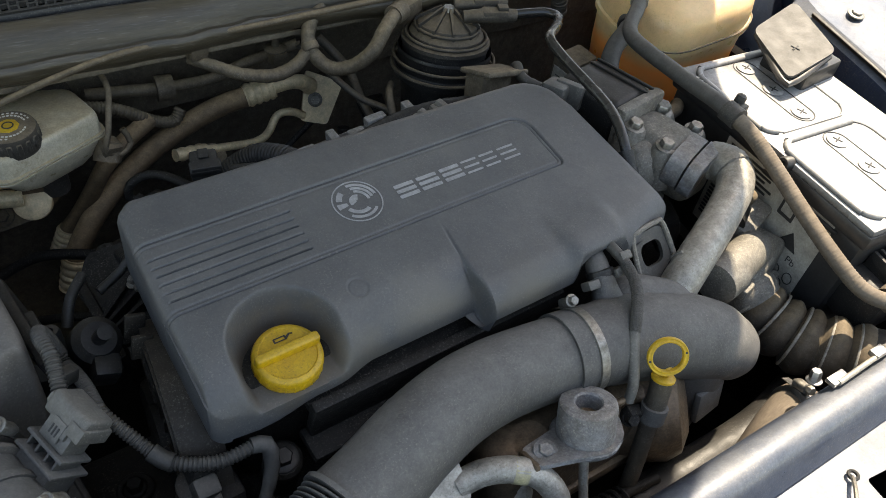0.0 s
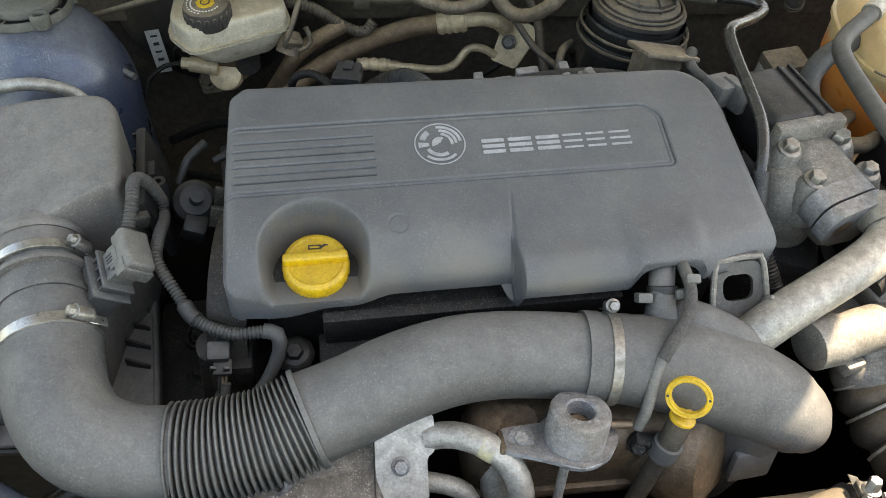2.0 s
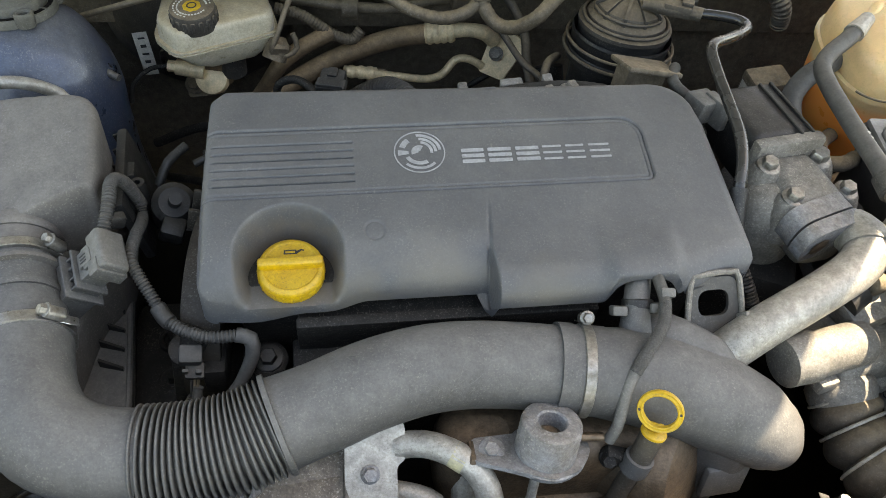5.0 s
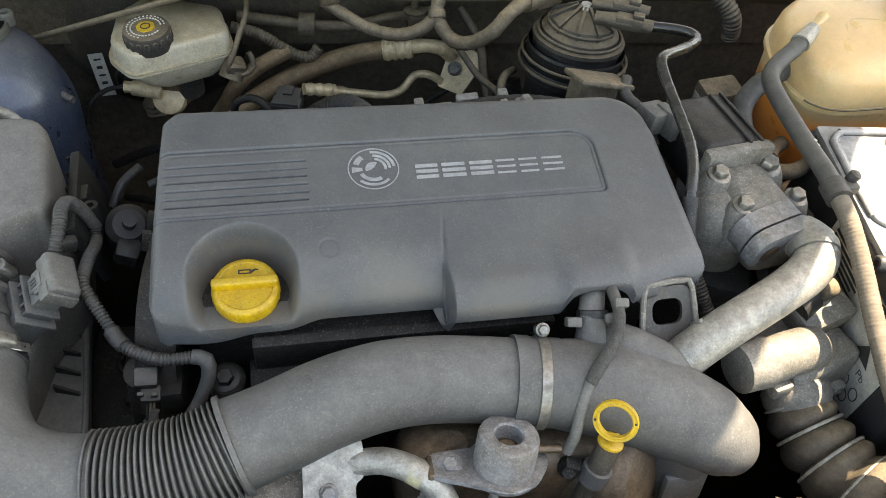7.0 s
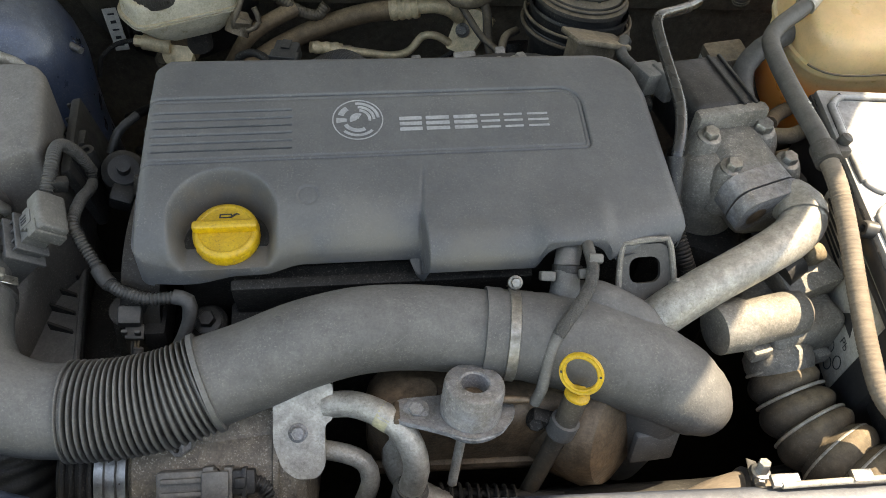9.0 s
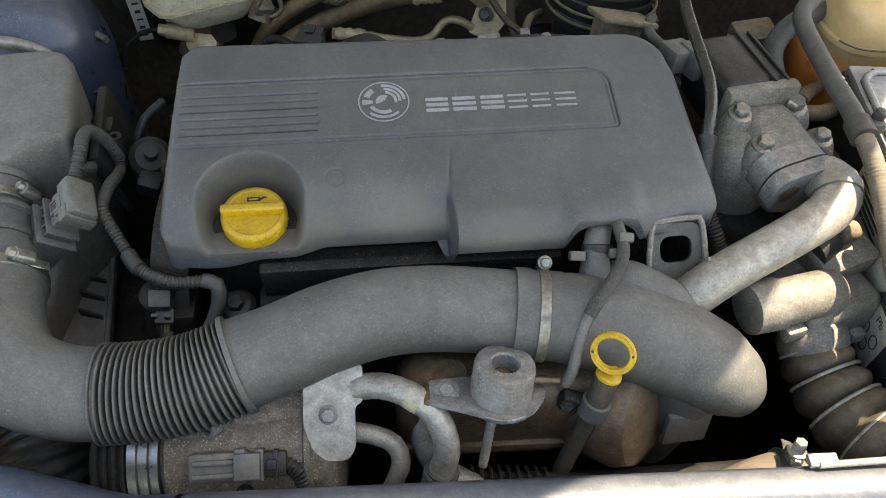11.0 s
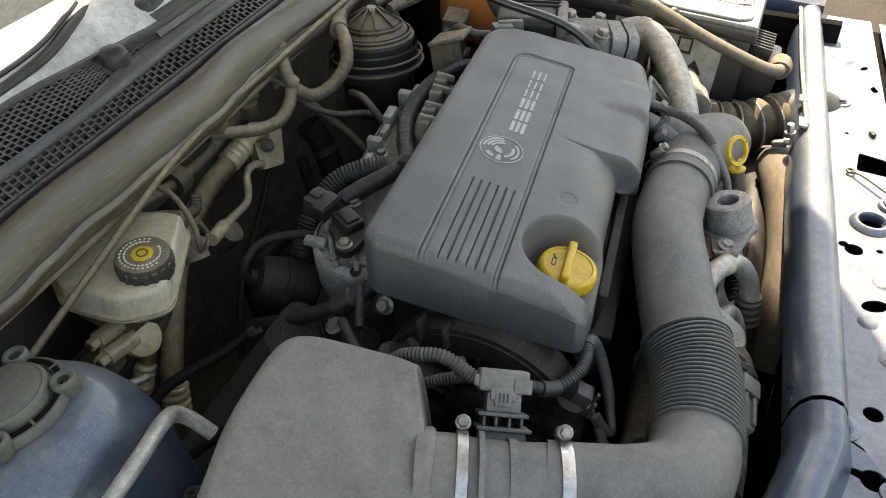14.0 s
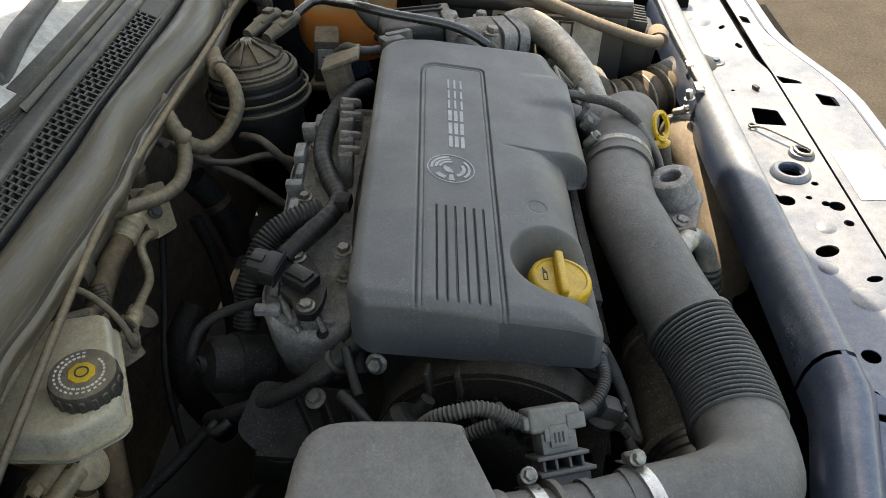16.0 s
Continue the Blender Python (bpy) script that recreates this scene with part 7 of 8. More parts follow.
for pts, r in (([(0.10, 0.34, 0.83), (0.125, 0.31, 0.80), (0.13, 0.28, 0.775), (0.137, 0.25, 0.75), (0.140, 0.20, 0.70)], 0.007), ([(0.06, 0.30, 0.85), (0.095, 0.29, 0.81), (0.12, 0.26, 0.79), (0.145, 0.225, 0.785), (0.150, 0.180, 0.765), (0.150, 0.140, 0.735)], 0.005), ([(0.16, 0.26, 0.80), (0.145, 0.235, 0.806), (0.141, 0.215, 0.79), (0.146, 0.20, 0.76), (0.148, 0.18, 0.70)], 0.006)):
    w = thing("rubber_hose", pts[-1], "thin dusty rubber hose behind the engine", "hose", "thin hoses")
    part("hose", Geo().tube(pts, r * 0.8, 14), M_BOOT, w)
part("long_loom", Geo().tube([(-0.15, 0.345, 0.845), (-0.02, 0.338, 0.858), (0.10, 0.335, 0.868), (0.20, 0.330, 0.872), (0.30, 0.325, 0.884), (0.36, 0.318, 0.888)], 0.0085, 14, step=0.002, prof=TAPE), M_LOOM, loom2)
rloom = thing("wiring_loom", (0.40, 0.30, 0.84), "corrugated loom dropping beside the coolant tank", "wiring loom")
part("conduit", Geo().tube([(0.345, 0.320, 0.888), (0.380, 0.315, 0.884), (0.402, 0.306, 0.872), (0.416, 0.300, 0.855), (0.424, 0.305, 0.830)], 0.0100, 18, step=0.001, prof=ribs(0.005, 0.0012, 0.4)), M_BOOT, rloom)
part("bracket", Geo().box((0.024, 0.010, 0.05), at((0.325, 0.318, 0.900), 0, 20, 15), 0.003), M_LOOM, rloom)

# ---- inlet manifold with sensor along the back of the head ----
mani = thing("inlet_manifold", (0.02, 0.12, 0.70), "grimy cast aluminium inlet manifold with bolts behind the cover", "engine part")
MR = 5.0
def mp(u, v, z):
    return (u * math.cos(radians(MR)) - v * math.sin(radians(MR)), u * math.sin(radians(MR)) + v * math.cos(radians(MR)), z)
def mq(u, v, h=0.0):
    """On the casting's top, which climbs towards the pulley's far end."""
    return mp(u, v, 0.7905 + 0.105 * (u + 0.10) - 0.55 * max(0.0, -0.098 - u) + h)


g = Geo()
CAST = soft([(-0.108, 0.084), (0.20, 0.080), (0.21, 0.150), (0.10, 0.172), (-0.02, 0.168), (-0.088, 0.172), (-0.114, 0.158), (-0.122, 0.132), (-0.121, 0.104)], 0.014)
rings = ((0.93, -0.075), (0.98, -0.040), (1.0, -0.012), (1.0, -0.004), (0.985, 0.0), (0.955, 0.0005), (0.945, -0.0045), (0.90, -0.0045))
n = len(CAST)
for k, h in rings:
    g.v += [mq(u, v, h) for u, v in grown(CAST, k, 0.05, 0.125)]
g.f = [(j * n + i, j * n + (i + 1) % n, (j + 1) * n + (i + 1) % n, (j + 1) * n + i) for j in range(len(rings) - 1) for i in range(n)] + [tuple((len(rings) - 1) * n + i for i in range(n))]
part("casting", g, M_ALU, mani)
for u, v, sx, sy, h in ((-0.098, 0.162, 0.012, 0.030, 0.011), (-0.104, 0.138, 0.022, 0.010, 0.008), (-0.088, 0.146, 0.030, 0.006, 0.006), (-0.106, 0.112, 0.006, 0.026, 0.005), (-0.070, 0.160, 0.026, 0.010, 0.010), (0.030, 0.168, 0.024, 0.012, 0.018), (0.062, 0.172, 0.012, 0.022, 0.022), (0.088, 0.170, 0.022, 0.010, 0.016), (0.113, 0.173, 0.028, 0.014, 0.024), (0.150, 0.168, 0.012, 0.020, 0.030), (0.165, 0.160, 0.030, 0.010, 0.022), (0.0, 0.164, 0.012, 0.018, 0.016), (0.09, 0.150, 0.030, 0.010, 0.010), (0.175, 0.125, 0.025, 0.03, 0.02), (-0.035, 0.167, 0.024, 0.010, 0.012)):
    part("lug", Geo().box((sx * 0.85, sy * 0.8, h * 0.75), Matrix.Translation(mq(u, v - 0.010 * (u > -0.06), 0.3 * h - 0.003)) @ pose(0, 0, 0, 0, -6, MR), 0.002), M_ALU, mani)
for u, v in ((-0.060, 0.098), (0.05, 0.150), (0.13, 0.15), (0.012, 0.150)):
    part("bolt", Geo().bolt(mq(u, v, 0.0), (0, 0, 1), 0.0055, 0.006, 1.4), M_BOLT, mani)
part("tip_hole", Geo().lathe([(0.0055, 0), (0.0055, 0.0012), (0.0036, 0.0016), (0.0032, 0.0004), (0, 0.0004)], aim(mq(-0.116, 0.112, 0.0005), (-0.45, 0, 1)), 16), M_DARK, mani)
for v0, v1 in ((0.152, 0.128), (0.126, 0.106)):
    part("rib", Geo().tube([mq(-0.084, v0, 0.0), mq(-0.100, (v0 + v1) / 2 + 0.004, 0.001), mq(-0.115, v1 + 0.004, 0.0)], 0.0032, 8), M_ALU, mani)
msens = thing("boost_sensor", (-0.085, 0.135, 0.79), "black boost pressure sensor with a plug on the manifold", "sensor")
SM = Matrix.Translation(mp(-0.080, 0.130, 0.808)) @ pose(0, 0, 0, 0, -4, 62)
part("foot", Geo().plate(soft([(-0.030, 0.010), (-0.034, 0.026), (-0.022, 0.034), (-0.008, 0.024), (0.012, 0.020), (0.016, 0.002), (0.034, -0.010), (0.036, -0.024), (0.022, -0.030), (-0.002, -0.018), (-0.020, -0.008)], 0.005), 0.008, SM), M_BLACK, msens)
part("body", Geo().box((0.030, 0.022, 0.012), SM @ at((0.002, 0.002, 0.004)), 0.003).box((0.022, 0.014, 0.004), SM @ at((0.002, 0.002, 0.011)), 0.001), M_BLACK, msens)
plug3 = part("plug", Geo().box((0.026, 0.026, 0.020), SM @ at((0.034, 0.014, 0.010), 0, -6, 20), 0.003).box((0.016, 0.030, 0.008), SM @ at((0.026, 0.011, 0.014), 0, -6, 20), 0.002), M_BLACK, msens, "black plug with a latch slot")
part("latch", Geo().box((0.012, 0.010, 0.003), SM @ at((0.038, 0.0155, 0.0215), 0, -6, 20), 0.001), M_BLACK, plug3)
part("seal_line", Geo().box((0.0018, 0.028, 0.0215), SM @ at((0.0205, 0.009, 0.0105), 0, -6, 20), 0.0006, 1), M_INK, plug3)
for p in ((-0.022, 0.022), (0.026, -0.020)):
    part("bolt", Geo().bolt(tuple((SM @ at((*p, 0.0))).translation), (0, 0, 1), 0.0062, 0.006, 1.35), M_BOLT, msens)
part("bracket", Geo().box((0.014, 0.034, 0.003), Matrix.Translation(mp(-0.045, 0.090, 0.812)) @ pose(0, 0, 0, 0, 0, 10), 0.001), M_ZINC, msens)
part("bolt", Geo().bolt(mp(-0.045, 0.098, 0.814), (0, 0, 1), 0.006, 0.007, 1.4), M_BOLT, msens)
mloom = thing("manifold_loom", (0.05, 0.12, 0.80), "black taped wiring loom lying over the inlet manifold", "wiring loom")
part("loom", Geo().tube([mp(0.232, 0.100, 0.835), mp(0.200, 0.118, 0.842), mp(0.155, 0.134, 0.836), mp(0.105, 0.138, 0.826), mp(0.060, 0.124, 0.822), mp(0.025, 0.110, 0.822), mp(-0.005, 0.118, 0.822), mp(-0.030, 0.136, 0.818), mp(-0.052, 0.152, 0.812)], 0.0098, 16, step=0.002, prof=TAPE), M_BLACK, mloom)
part("conduit", Geo().tube([mp(0.010, 0.125, 0.820), mp(-0.002, 0.150, 0.818), mp(-0.020, 0.176, 0.806), mp(-0.050, 0.190, 0.780), mp(-0.075, 0.195, 0.745)], 0.0115, 16, step=0.0008, prof=ribs(0.004, 0.0013, 0.35)), M_BLACK, mloom)
part("pipe", Geo().tube([mp(0.17, 0.086, 0.815), mp(0.10, 0.090, 0.812), mp(0.02, 0.090, 0.808), mp(-0.06, 0.084, 0.800), mp(-0.12, 0.080, 0.785), mp(-0.15, 0.075, 0.765)], 0.007, 12), M_BLACK, mloom)
part("connector", Geo().box((0.018, 0.016, 0.014), Matrix.Translation(mp(0.012, 0.104, 0.828)), 0.003), M_DARK, mloom)
egrv = thing("vacuum_canister", (-0.128, 0.19, 0.70), "dusty dark vacuum canister with a crimped rim below the manifold's end", "actuator")
VM = aim((-0.130, 0.188, 0.738), (-0.55, 0.70, 0.45))
part("can", Geo().lathe([(0.022, -0.034), (0.0255, -0.030), (0.0265, -0.004), (0.0285, -0.003), (0.0285, 0.002), (0.0265, 0.003), (0.0255, 0.020), (0.021, 0.027), (0.010, 0.030), (0, 0.0305)], VM, 36), M_DARK, egrv)
part("nipple", Geo().tube([tuple(VM @ Vector((0.0, 0.0, 0.028))), tuple(VM @ Vector((0.004, 0.002, 0.042))), (-0.152, 0.212, 0.776), (-0.135, 0.208, 0.786), (-0.118, 0.194, 0.789), (-0.100, 0.172, 0.786), (-0.085, 0.155, 0.776)], 0.0046, 12), M_DARK, egrv)
part("collar", Geo().tube([tuple(VM @ Vector((0.0, 0.0, 0.030))), tuple(VM @ Vector((0.001, 0.0, 0.037)))], 0.0085, 14), M_DARK, egrv)
lead2 = thing("alternator_lead", (-0.17, 0.12, 0.70), "thick taped black lead hanging over the engine mount bracket", "cable")
part("lead", Geo().tube([(-0.150, 0.062, 0.800), (-0.166, 0.080, 0.788), (-0.176, 0.110, 0.768), (-0.180, 0.150, 0.744), (-0.178, 0.185, 0.722), (-0.170, 0.204, 0.704), (-0.158, 0.206, 0.694)], [0.0075, 0.0078, 0.0072, 0.0070, 0.0074, 0.0080, 0.0070], 14, step=0.002, prof=lambda s, l: 0.0003 * math.sin(s * 900)), M_BLACK, lead2)
part("sleeve", Geo().tube([(-0.156, 0.069, 0.796), (-0.166, 0.080, 0.788), (-0.173, 0.096, 0.777)], 0.0098, 14), M_BLACK, lead2)
part("tie", Geo().lathe([(0.0105, -0.0025), (0.0118, -0.0015), (0.0118, 0.0015), (0.0105, 0.0025)], aim((-0.166, 0.080, 0.788), (-0.3, 0.7, -0.5)), 16), M_WIRE, lead2)
part("hook", Geo().tube([(-0.176, 0.188, 0.720), (-0.190, 0.196, 0.716), (-0.196, 0.186, 0.722), (-0.188, 0.176, 0.728)], 0.0045, 10), M_BLACK, lead2)
rbr = thing("mount_bracket", (-0.185, 0.10, 0.66), "dark ribbed alloy engine mount bracket with a bolt", "bracket")
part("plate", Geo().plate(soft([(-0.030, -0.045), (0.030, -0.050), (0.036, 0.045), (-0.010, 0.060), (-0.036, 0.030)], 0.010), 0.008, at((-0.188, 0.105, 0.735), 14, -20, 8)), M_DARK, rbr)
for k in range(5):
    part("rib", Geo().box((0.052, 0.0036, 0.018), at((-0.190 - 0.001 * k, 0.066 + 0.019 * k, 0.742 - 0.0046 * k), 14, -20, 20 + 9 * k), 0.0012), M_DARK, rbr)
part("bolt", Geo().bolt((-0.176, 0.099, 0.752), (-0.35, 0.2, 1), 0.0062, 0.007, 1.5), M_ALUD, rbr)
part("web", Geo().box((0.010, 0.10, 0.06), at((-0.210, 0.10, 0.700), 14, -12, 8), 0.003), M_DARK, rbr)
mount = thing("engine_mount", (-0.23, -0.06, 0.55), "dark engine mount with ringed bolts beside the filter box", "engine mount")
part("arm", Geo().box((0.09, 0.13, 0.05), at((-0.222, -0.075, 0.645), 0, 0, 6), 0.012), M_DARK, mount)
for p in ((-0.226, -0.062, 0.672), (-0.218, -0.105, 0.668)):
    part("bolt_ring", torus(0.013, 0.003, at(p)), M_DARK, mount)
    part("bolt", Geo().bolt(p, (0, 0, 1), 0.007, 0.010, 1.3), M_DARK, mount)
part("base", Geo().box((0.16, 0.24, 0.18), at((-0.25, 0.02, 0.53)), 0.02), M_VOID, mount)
solenoid = thing("solenoid_valve", (-0.225, 0.02, 0.76), "black solenoid valve with vacuum pipes between cover and filter box", "valve")
part("body", Geo().lathe([(0.018, -0.03), (0.020, 0.0), (0.020, 0.022), (0.014, 0.028), (0.006, 0.028), (0.006, 0.045)], aim((-0.228, 0.018, 0.772), (0.3, -0.5, 0.8)), 22), M_BLACK, solenoid)
part("elbow", Geo().tube([(-0.240, 0.030, 0.790), (-0.232, 0.044, 0.806), (-0.218, 0.062, 0.812)], 0.0045, 12), M_BLACK, solenoid)
part("plug", Geo().box((0.022, 0.020, 0.026), at((-0.222, -0.010, 0.772), 20, 20, 0), 0.004), M_BLACK, solenoid)
part("spout", Geo().tube([(-0.210, 0.050, 0.800), (-0.190, 0.060, 0.806), (-0.176, 0.066, 0.818)], 0.0040, 12), M_BLACK, solenoid)

# ---- fuel filter housing ----
ff = thing("fuel_filter", (0.225, 0.262, 0.74), "dust-caked fuel filter housing with a ribbed domed lid", "fuel filter")
FM = at((0.2265, 0.2580, 0.8460), -4, 3, 0) @ Matrix.Scale(0.87, 4)
part("bowl", Geo().lathe([(0.050, -0.11), (0.054, -0.10), (0.056, -0.03), (0.058, 0.0), (0.058, 0.004)], FM, 56), M_BLACK, ff)
part("lid_rim", Geo().lathe([(0.056, 0.0), (0.060, 0.001), (0.060, 0.006), (0.055, 0.008), (0.051, 0.008)], FM, 56), M_BOOT, ff)
lid = part("lid", Geo().lathe([(0.051, 0.004), (0.050, 0.014), (0.045, 0.018), (0.042, 0.019), (0.040, 0.027), (0.034, 0.030), (0.024, 0.037), (0.012, 0.042), (0.008, 0.044)], FM, 56), M_BOOT, ff)
part("centre_bolt", Geo().lathe([(0.010, 0.038), (0.009, 0.046), (0.007, 0.049), (0, 0.0497)], FM, 20), M_PIPE, lid)
for k in range(10):
    a = 36 * k
    g = Geo().add([(0.010, -0.0019, 0.041), (0.044, -0.0019, 0.017), (0.044, -0.0019, 0.029), (0.010, -0.0019, 0.0490), (0.010, 0.0019, 0.041), (0.044, 0.0019, 0.017), (0.044, 0.0019, 0.029), (0.010, 0.0019, 0.0490)],
                  [(0, 1, 2, 3), (7, 6, 5, 4), (3, 2, 6, 7), (1, 5, 6, 2), (0, 3, 7, 4)], FM @ pose(0, 0, 0, 0, 0, a))
    part("rib", g, M_BOOT, lid)
part("bracket_cup", Geo().lathe([(0.062, -0.05), (0.0635, -0.012), (0.0645, -0.010), (0.0635, -0.006), (0.062, -0.008), (0.060, -0.05)], FM, 56), M_BLACK, ff, "black bracket cup")
part("ring", torus(0.0545, 0.0024, FM @ at((0, 0, 0.0105))), M_BOOT, ff)
part("ring", torus(0.0430, 0.0022, FM @ at((0, 0, 0.0225))), M_BOOT, ff)
part("bracket_rim", torus(0.0690, 0.0022, FM @ at((0, 0, -0.020)), 56, 8), M_BOOT, ff)
part("bracket_rim", torus(0.0700, 0.0026, FM @ at((0, 0, -0.034)), 56, 8), M_BOOT, ff)
part("bracket_cup", Geo().lathe([(0.066, -0.046), (0.068, -0.034), (0.0665, -0.030), (0.064, -0.034)], FM, 56), M_BLACK, ff)
for dy, dz in ((0.0, 0.0), (0.022, 0.004)):
    q = part("quick_connector", Geo().tube([(0.234, 0.238 + dy, 0.886 + dz), (0.262, 0.228 + dy, 0.888 + dz), (0.292, 0.218 + dy, 0.888 + dz)], [0.0068, 0.0085, 0.0075], 16), M_BOOT, ff)
    part("latch", Geo().box((0.030, 0.016, 0.014), at((0.268, 0.226 + dy, 0.889 + dz), 0, 0, -19), 0.003).box((0.012, 0.010, 0.005), at((0.276, 0.223 + dy, 0.898 + dz), 0, 0, -19), 0.001), M_BOOT, q)
fpipe = thing("fuel_pipe", (0.28, 0.10, 0.84), "glossy black bent fuel pipe beside the engine cover", "pipe")
part("pipe", Geo().tube([(0.288, 0.220, 0.889), (0.310, 0.212, 0.892), (0.328, 0.204, 0.893), (0.332, 0.192, 0.893), (0.322, 0.178, 0.895), (0.300, 0.155, 0.902), (0.280, 0.136, 0.908), (0.273, 0.122, 0.908), (0.276, 0.095, 0.900), (0.281, 0.060, 0.892), (0.285, 0.030, 0.884), (0.284, 0.005, 0.874), (0.280, -0.015, 0.862), (0.279, -0.030, 0.846)], 0.0055, 16), M_GLOSS, fpipe)
part("end_sleeve", Geo().tube([(0.280, -0.014, 0.862), (0.279, -0.028, 0.846), (0.280, -0.040, 0.832)], [0.0085, 0.0085, 0.0075], 16), M_BLACK, fpipe)
part("conduit", Geo().tube([(0.280, -0.040, 0.832), (0.284, -0.056, 0.815), (0.292, -0.072, 0.80), (0.300, -0.082, 0.785)], 0.0072, 14, step=0.0007, prof=CON), M_BLACK, fpipe)

# corner plugs by the cover
cplate = thing("grey_cover_plate", (0.21, 0.14, 0.84), "faded grey metal cover plate behind the engine cover", "cover plate")
part("plate", Geo().box((0.060, 0.045, 0.006), at((0.226, 0.150, 0.868), -18, 12, 10), 0.002), M_BROWN, cplate)
part("support", Geo().box((0.045, 0.03, 0.07), at((0.222, 0.152, 0.83), -10, 8, 10), 0.005), M_BROWN, cplate)
inj = thing("wiring_plug", (0.268, 0.10, 0.84), "light grey wiring plug at the cover's corner", "plug")
part("body", Geo().box((0.030, 0.026, 0.024), at((0.272, 0.098, 0.862), 0, 10, 30), 0.003).box((0.012, 0.032, 0.026), at((0.285, 0.092, 0.862), 0, 10, 30), 0.002), M_PLUG, inj)
part("lead", Geo().tube([(0.262, 0.112, 0.862), (0.250, 0.130, 0.866), (0.255, 0.150, 0.868), (0.262, 0.165, 0.855)], 0.0055, 12, step=0.002, prof=TAPE), M_WIRE, inj)
part("stem", Geo().box((0.02, 0.03, 0.10), at((0.268, 0.088, 0.80)), 0.004), M_DARK, inj)
cap_set = thing("injector_leak_block", (0.13, 0.13, 0.80), "dusty alloy injector blocks behind the cover", "engine part")
for x, y, h in ((0.128, 0.128, -0.012), (0.150, 0.132, -0.008), (0.095, 0.122, -0.016), (0.070, 0.118, -0.018)):
    part("block", Geo().box((0.020, 0.016, 0.060), at((x, y, 0.832 + h), 6, 0, 8), 0.004).box((0.010, 0.022, 0.008), at((x + 0.004, y - 0.006, 0.860 + h), 20, 10, 35), 0.002), M_ALUD, cap_set)

# ---- exhaust recirculation valve, cooler pipe and flange ----
egr = thing("egr_valve", (0.335, 0.02, 0.75), "grimy cast alloy exhaust recirculation valve with black motor housing and bolts", "valve")
ex = Vector((0.27, -0.963, 0.0)).normalized()
def ep(s, w, z):
    """Along the valve's axis from its motor, sideways, up."""
    p = Vector((0.320, 0.092, 0)) + ex * s + Vector((0.963, 0.27, 0)) * w
    return (p.x, p.y, z)
ER = math.degrees(math.atan2(ex.y, ex.x))
part("motor_housing", Geo().box((0.080, 0.066, 0.060), Matrix.Translation(ep(0.010, 0.004, 0.845)) @ pose(0, 0, 0, 0, 0, ER), 0.010, 3), M_BLACK, egr, "black plastic motor housing")
for w in (0.018, 0.030):
    part("housing_rib", Geo().box((0.076, 0.003, 0.0035), Matrix.Translation(ep(0.014, w, 0.8758)) @ pose(0, 0, 0, 0, 0, ER), 0.001), M_BLACK, egr)
part("flange", Geo().box((0.014, 0.072, 0.066), Matrix.Translation(ep(0.055, 0.004, 0.843)) @ pose(0, 0, 0, 0, 0, ER), 0.004), M_ALUD, egr)
part("body", Geo().box((0.070, 0.056, 0.062), Matrix.Translation(ep(0.088, 0.004, 0.830)) @ pose(0, 0, 0, 0, 0, ER), 0.016, 4), M_ALUD, egr)
part("body", Geo().lathe([(0.032, -0.10), (0.036, -0.04), (0.034, 0.0), (0.026, 0.018), (0.012, 0.026), (0, 0.027)], at(ep(0.085, -0.018, 0.826)), 28), M_ALUD, egr)
part("shoulder", Geo().box((0.05, 0.05, 0.05), Matrix.Translation(ep(0.122, 0.004, 0.824)) @ pose(0, 0, 0, 0, 0, ER), 0.014, 3), M_ALUD, egr)
ON = (0.42, -0.88, -0.12)
OPL = soft([(-0.033, 0.012), (-0.024, 0.020), (0.024, 0.020), (0.033, 0.012), (0.033, -0.012), (0.024, -0.020), (-0.024, -0.020), (-0.033, -0.012)], 0.010)
part("outlet_plate", Geo().plate(OPL, 0.018, aim((0.3570, -0.0345, 0.8380), ON)), M_ZINC, egr)
part("outlet_plate", Geo().plate(grown(OPL, 1.03), 0.0135, aim((0.3635, -0.0490, 0.8365), ON)), M_ZINC, egr)
part("rust_spot", Geo().lathe([(0.010, 0), (0.006, 0.0008), (0, 0.001)], aim((0.3500, -0.0560, 0.8350), ON), 14), M_RUST, egr, "rust stain on the flange")
for p, r in (((0.316, 0.018, 0.859), 0.0075), ((0.3315, -0.016, 0.853), 0.0075), ((0.372, 0.040, 0.852), 0.009), ((0.388, 0.002, 0.848), 0.0075)):
    part("bolt_boss", Geo().lathe([(r * 2.6, -0.040), (r * 2.2, -0.012), (r * 1.75, -0.002), (r * 1.5, 0.001)], at(p), 20), M_ALUD, egr)
    part("bolt", Geo().bolt((p[0], p[1], p[2] + 0.001), (0.05, -0.15, 1), r, r * 1.2, 1.45), M_BOLT, egr)
part("side_box", Geo().box((0.036, 0.04, 0.06), at((0.394, 0.012, 0.80), 0, 0, 20), 0.005), M_BLACK, egr)
part("lower_body", Geo().box((0.09, 0.16, 0.16), at((0.340, 0.03, 0.70), 0, 0, -20), 0.015), M_DARK, egr)
pipe = thing("egr_pipe", (0.32, -0.11, 0.76), "dusty steel exhaust recirculation pipe bent over the pump", "pipe")
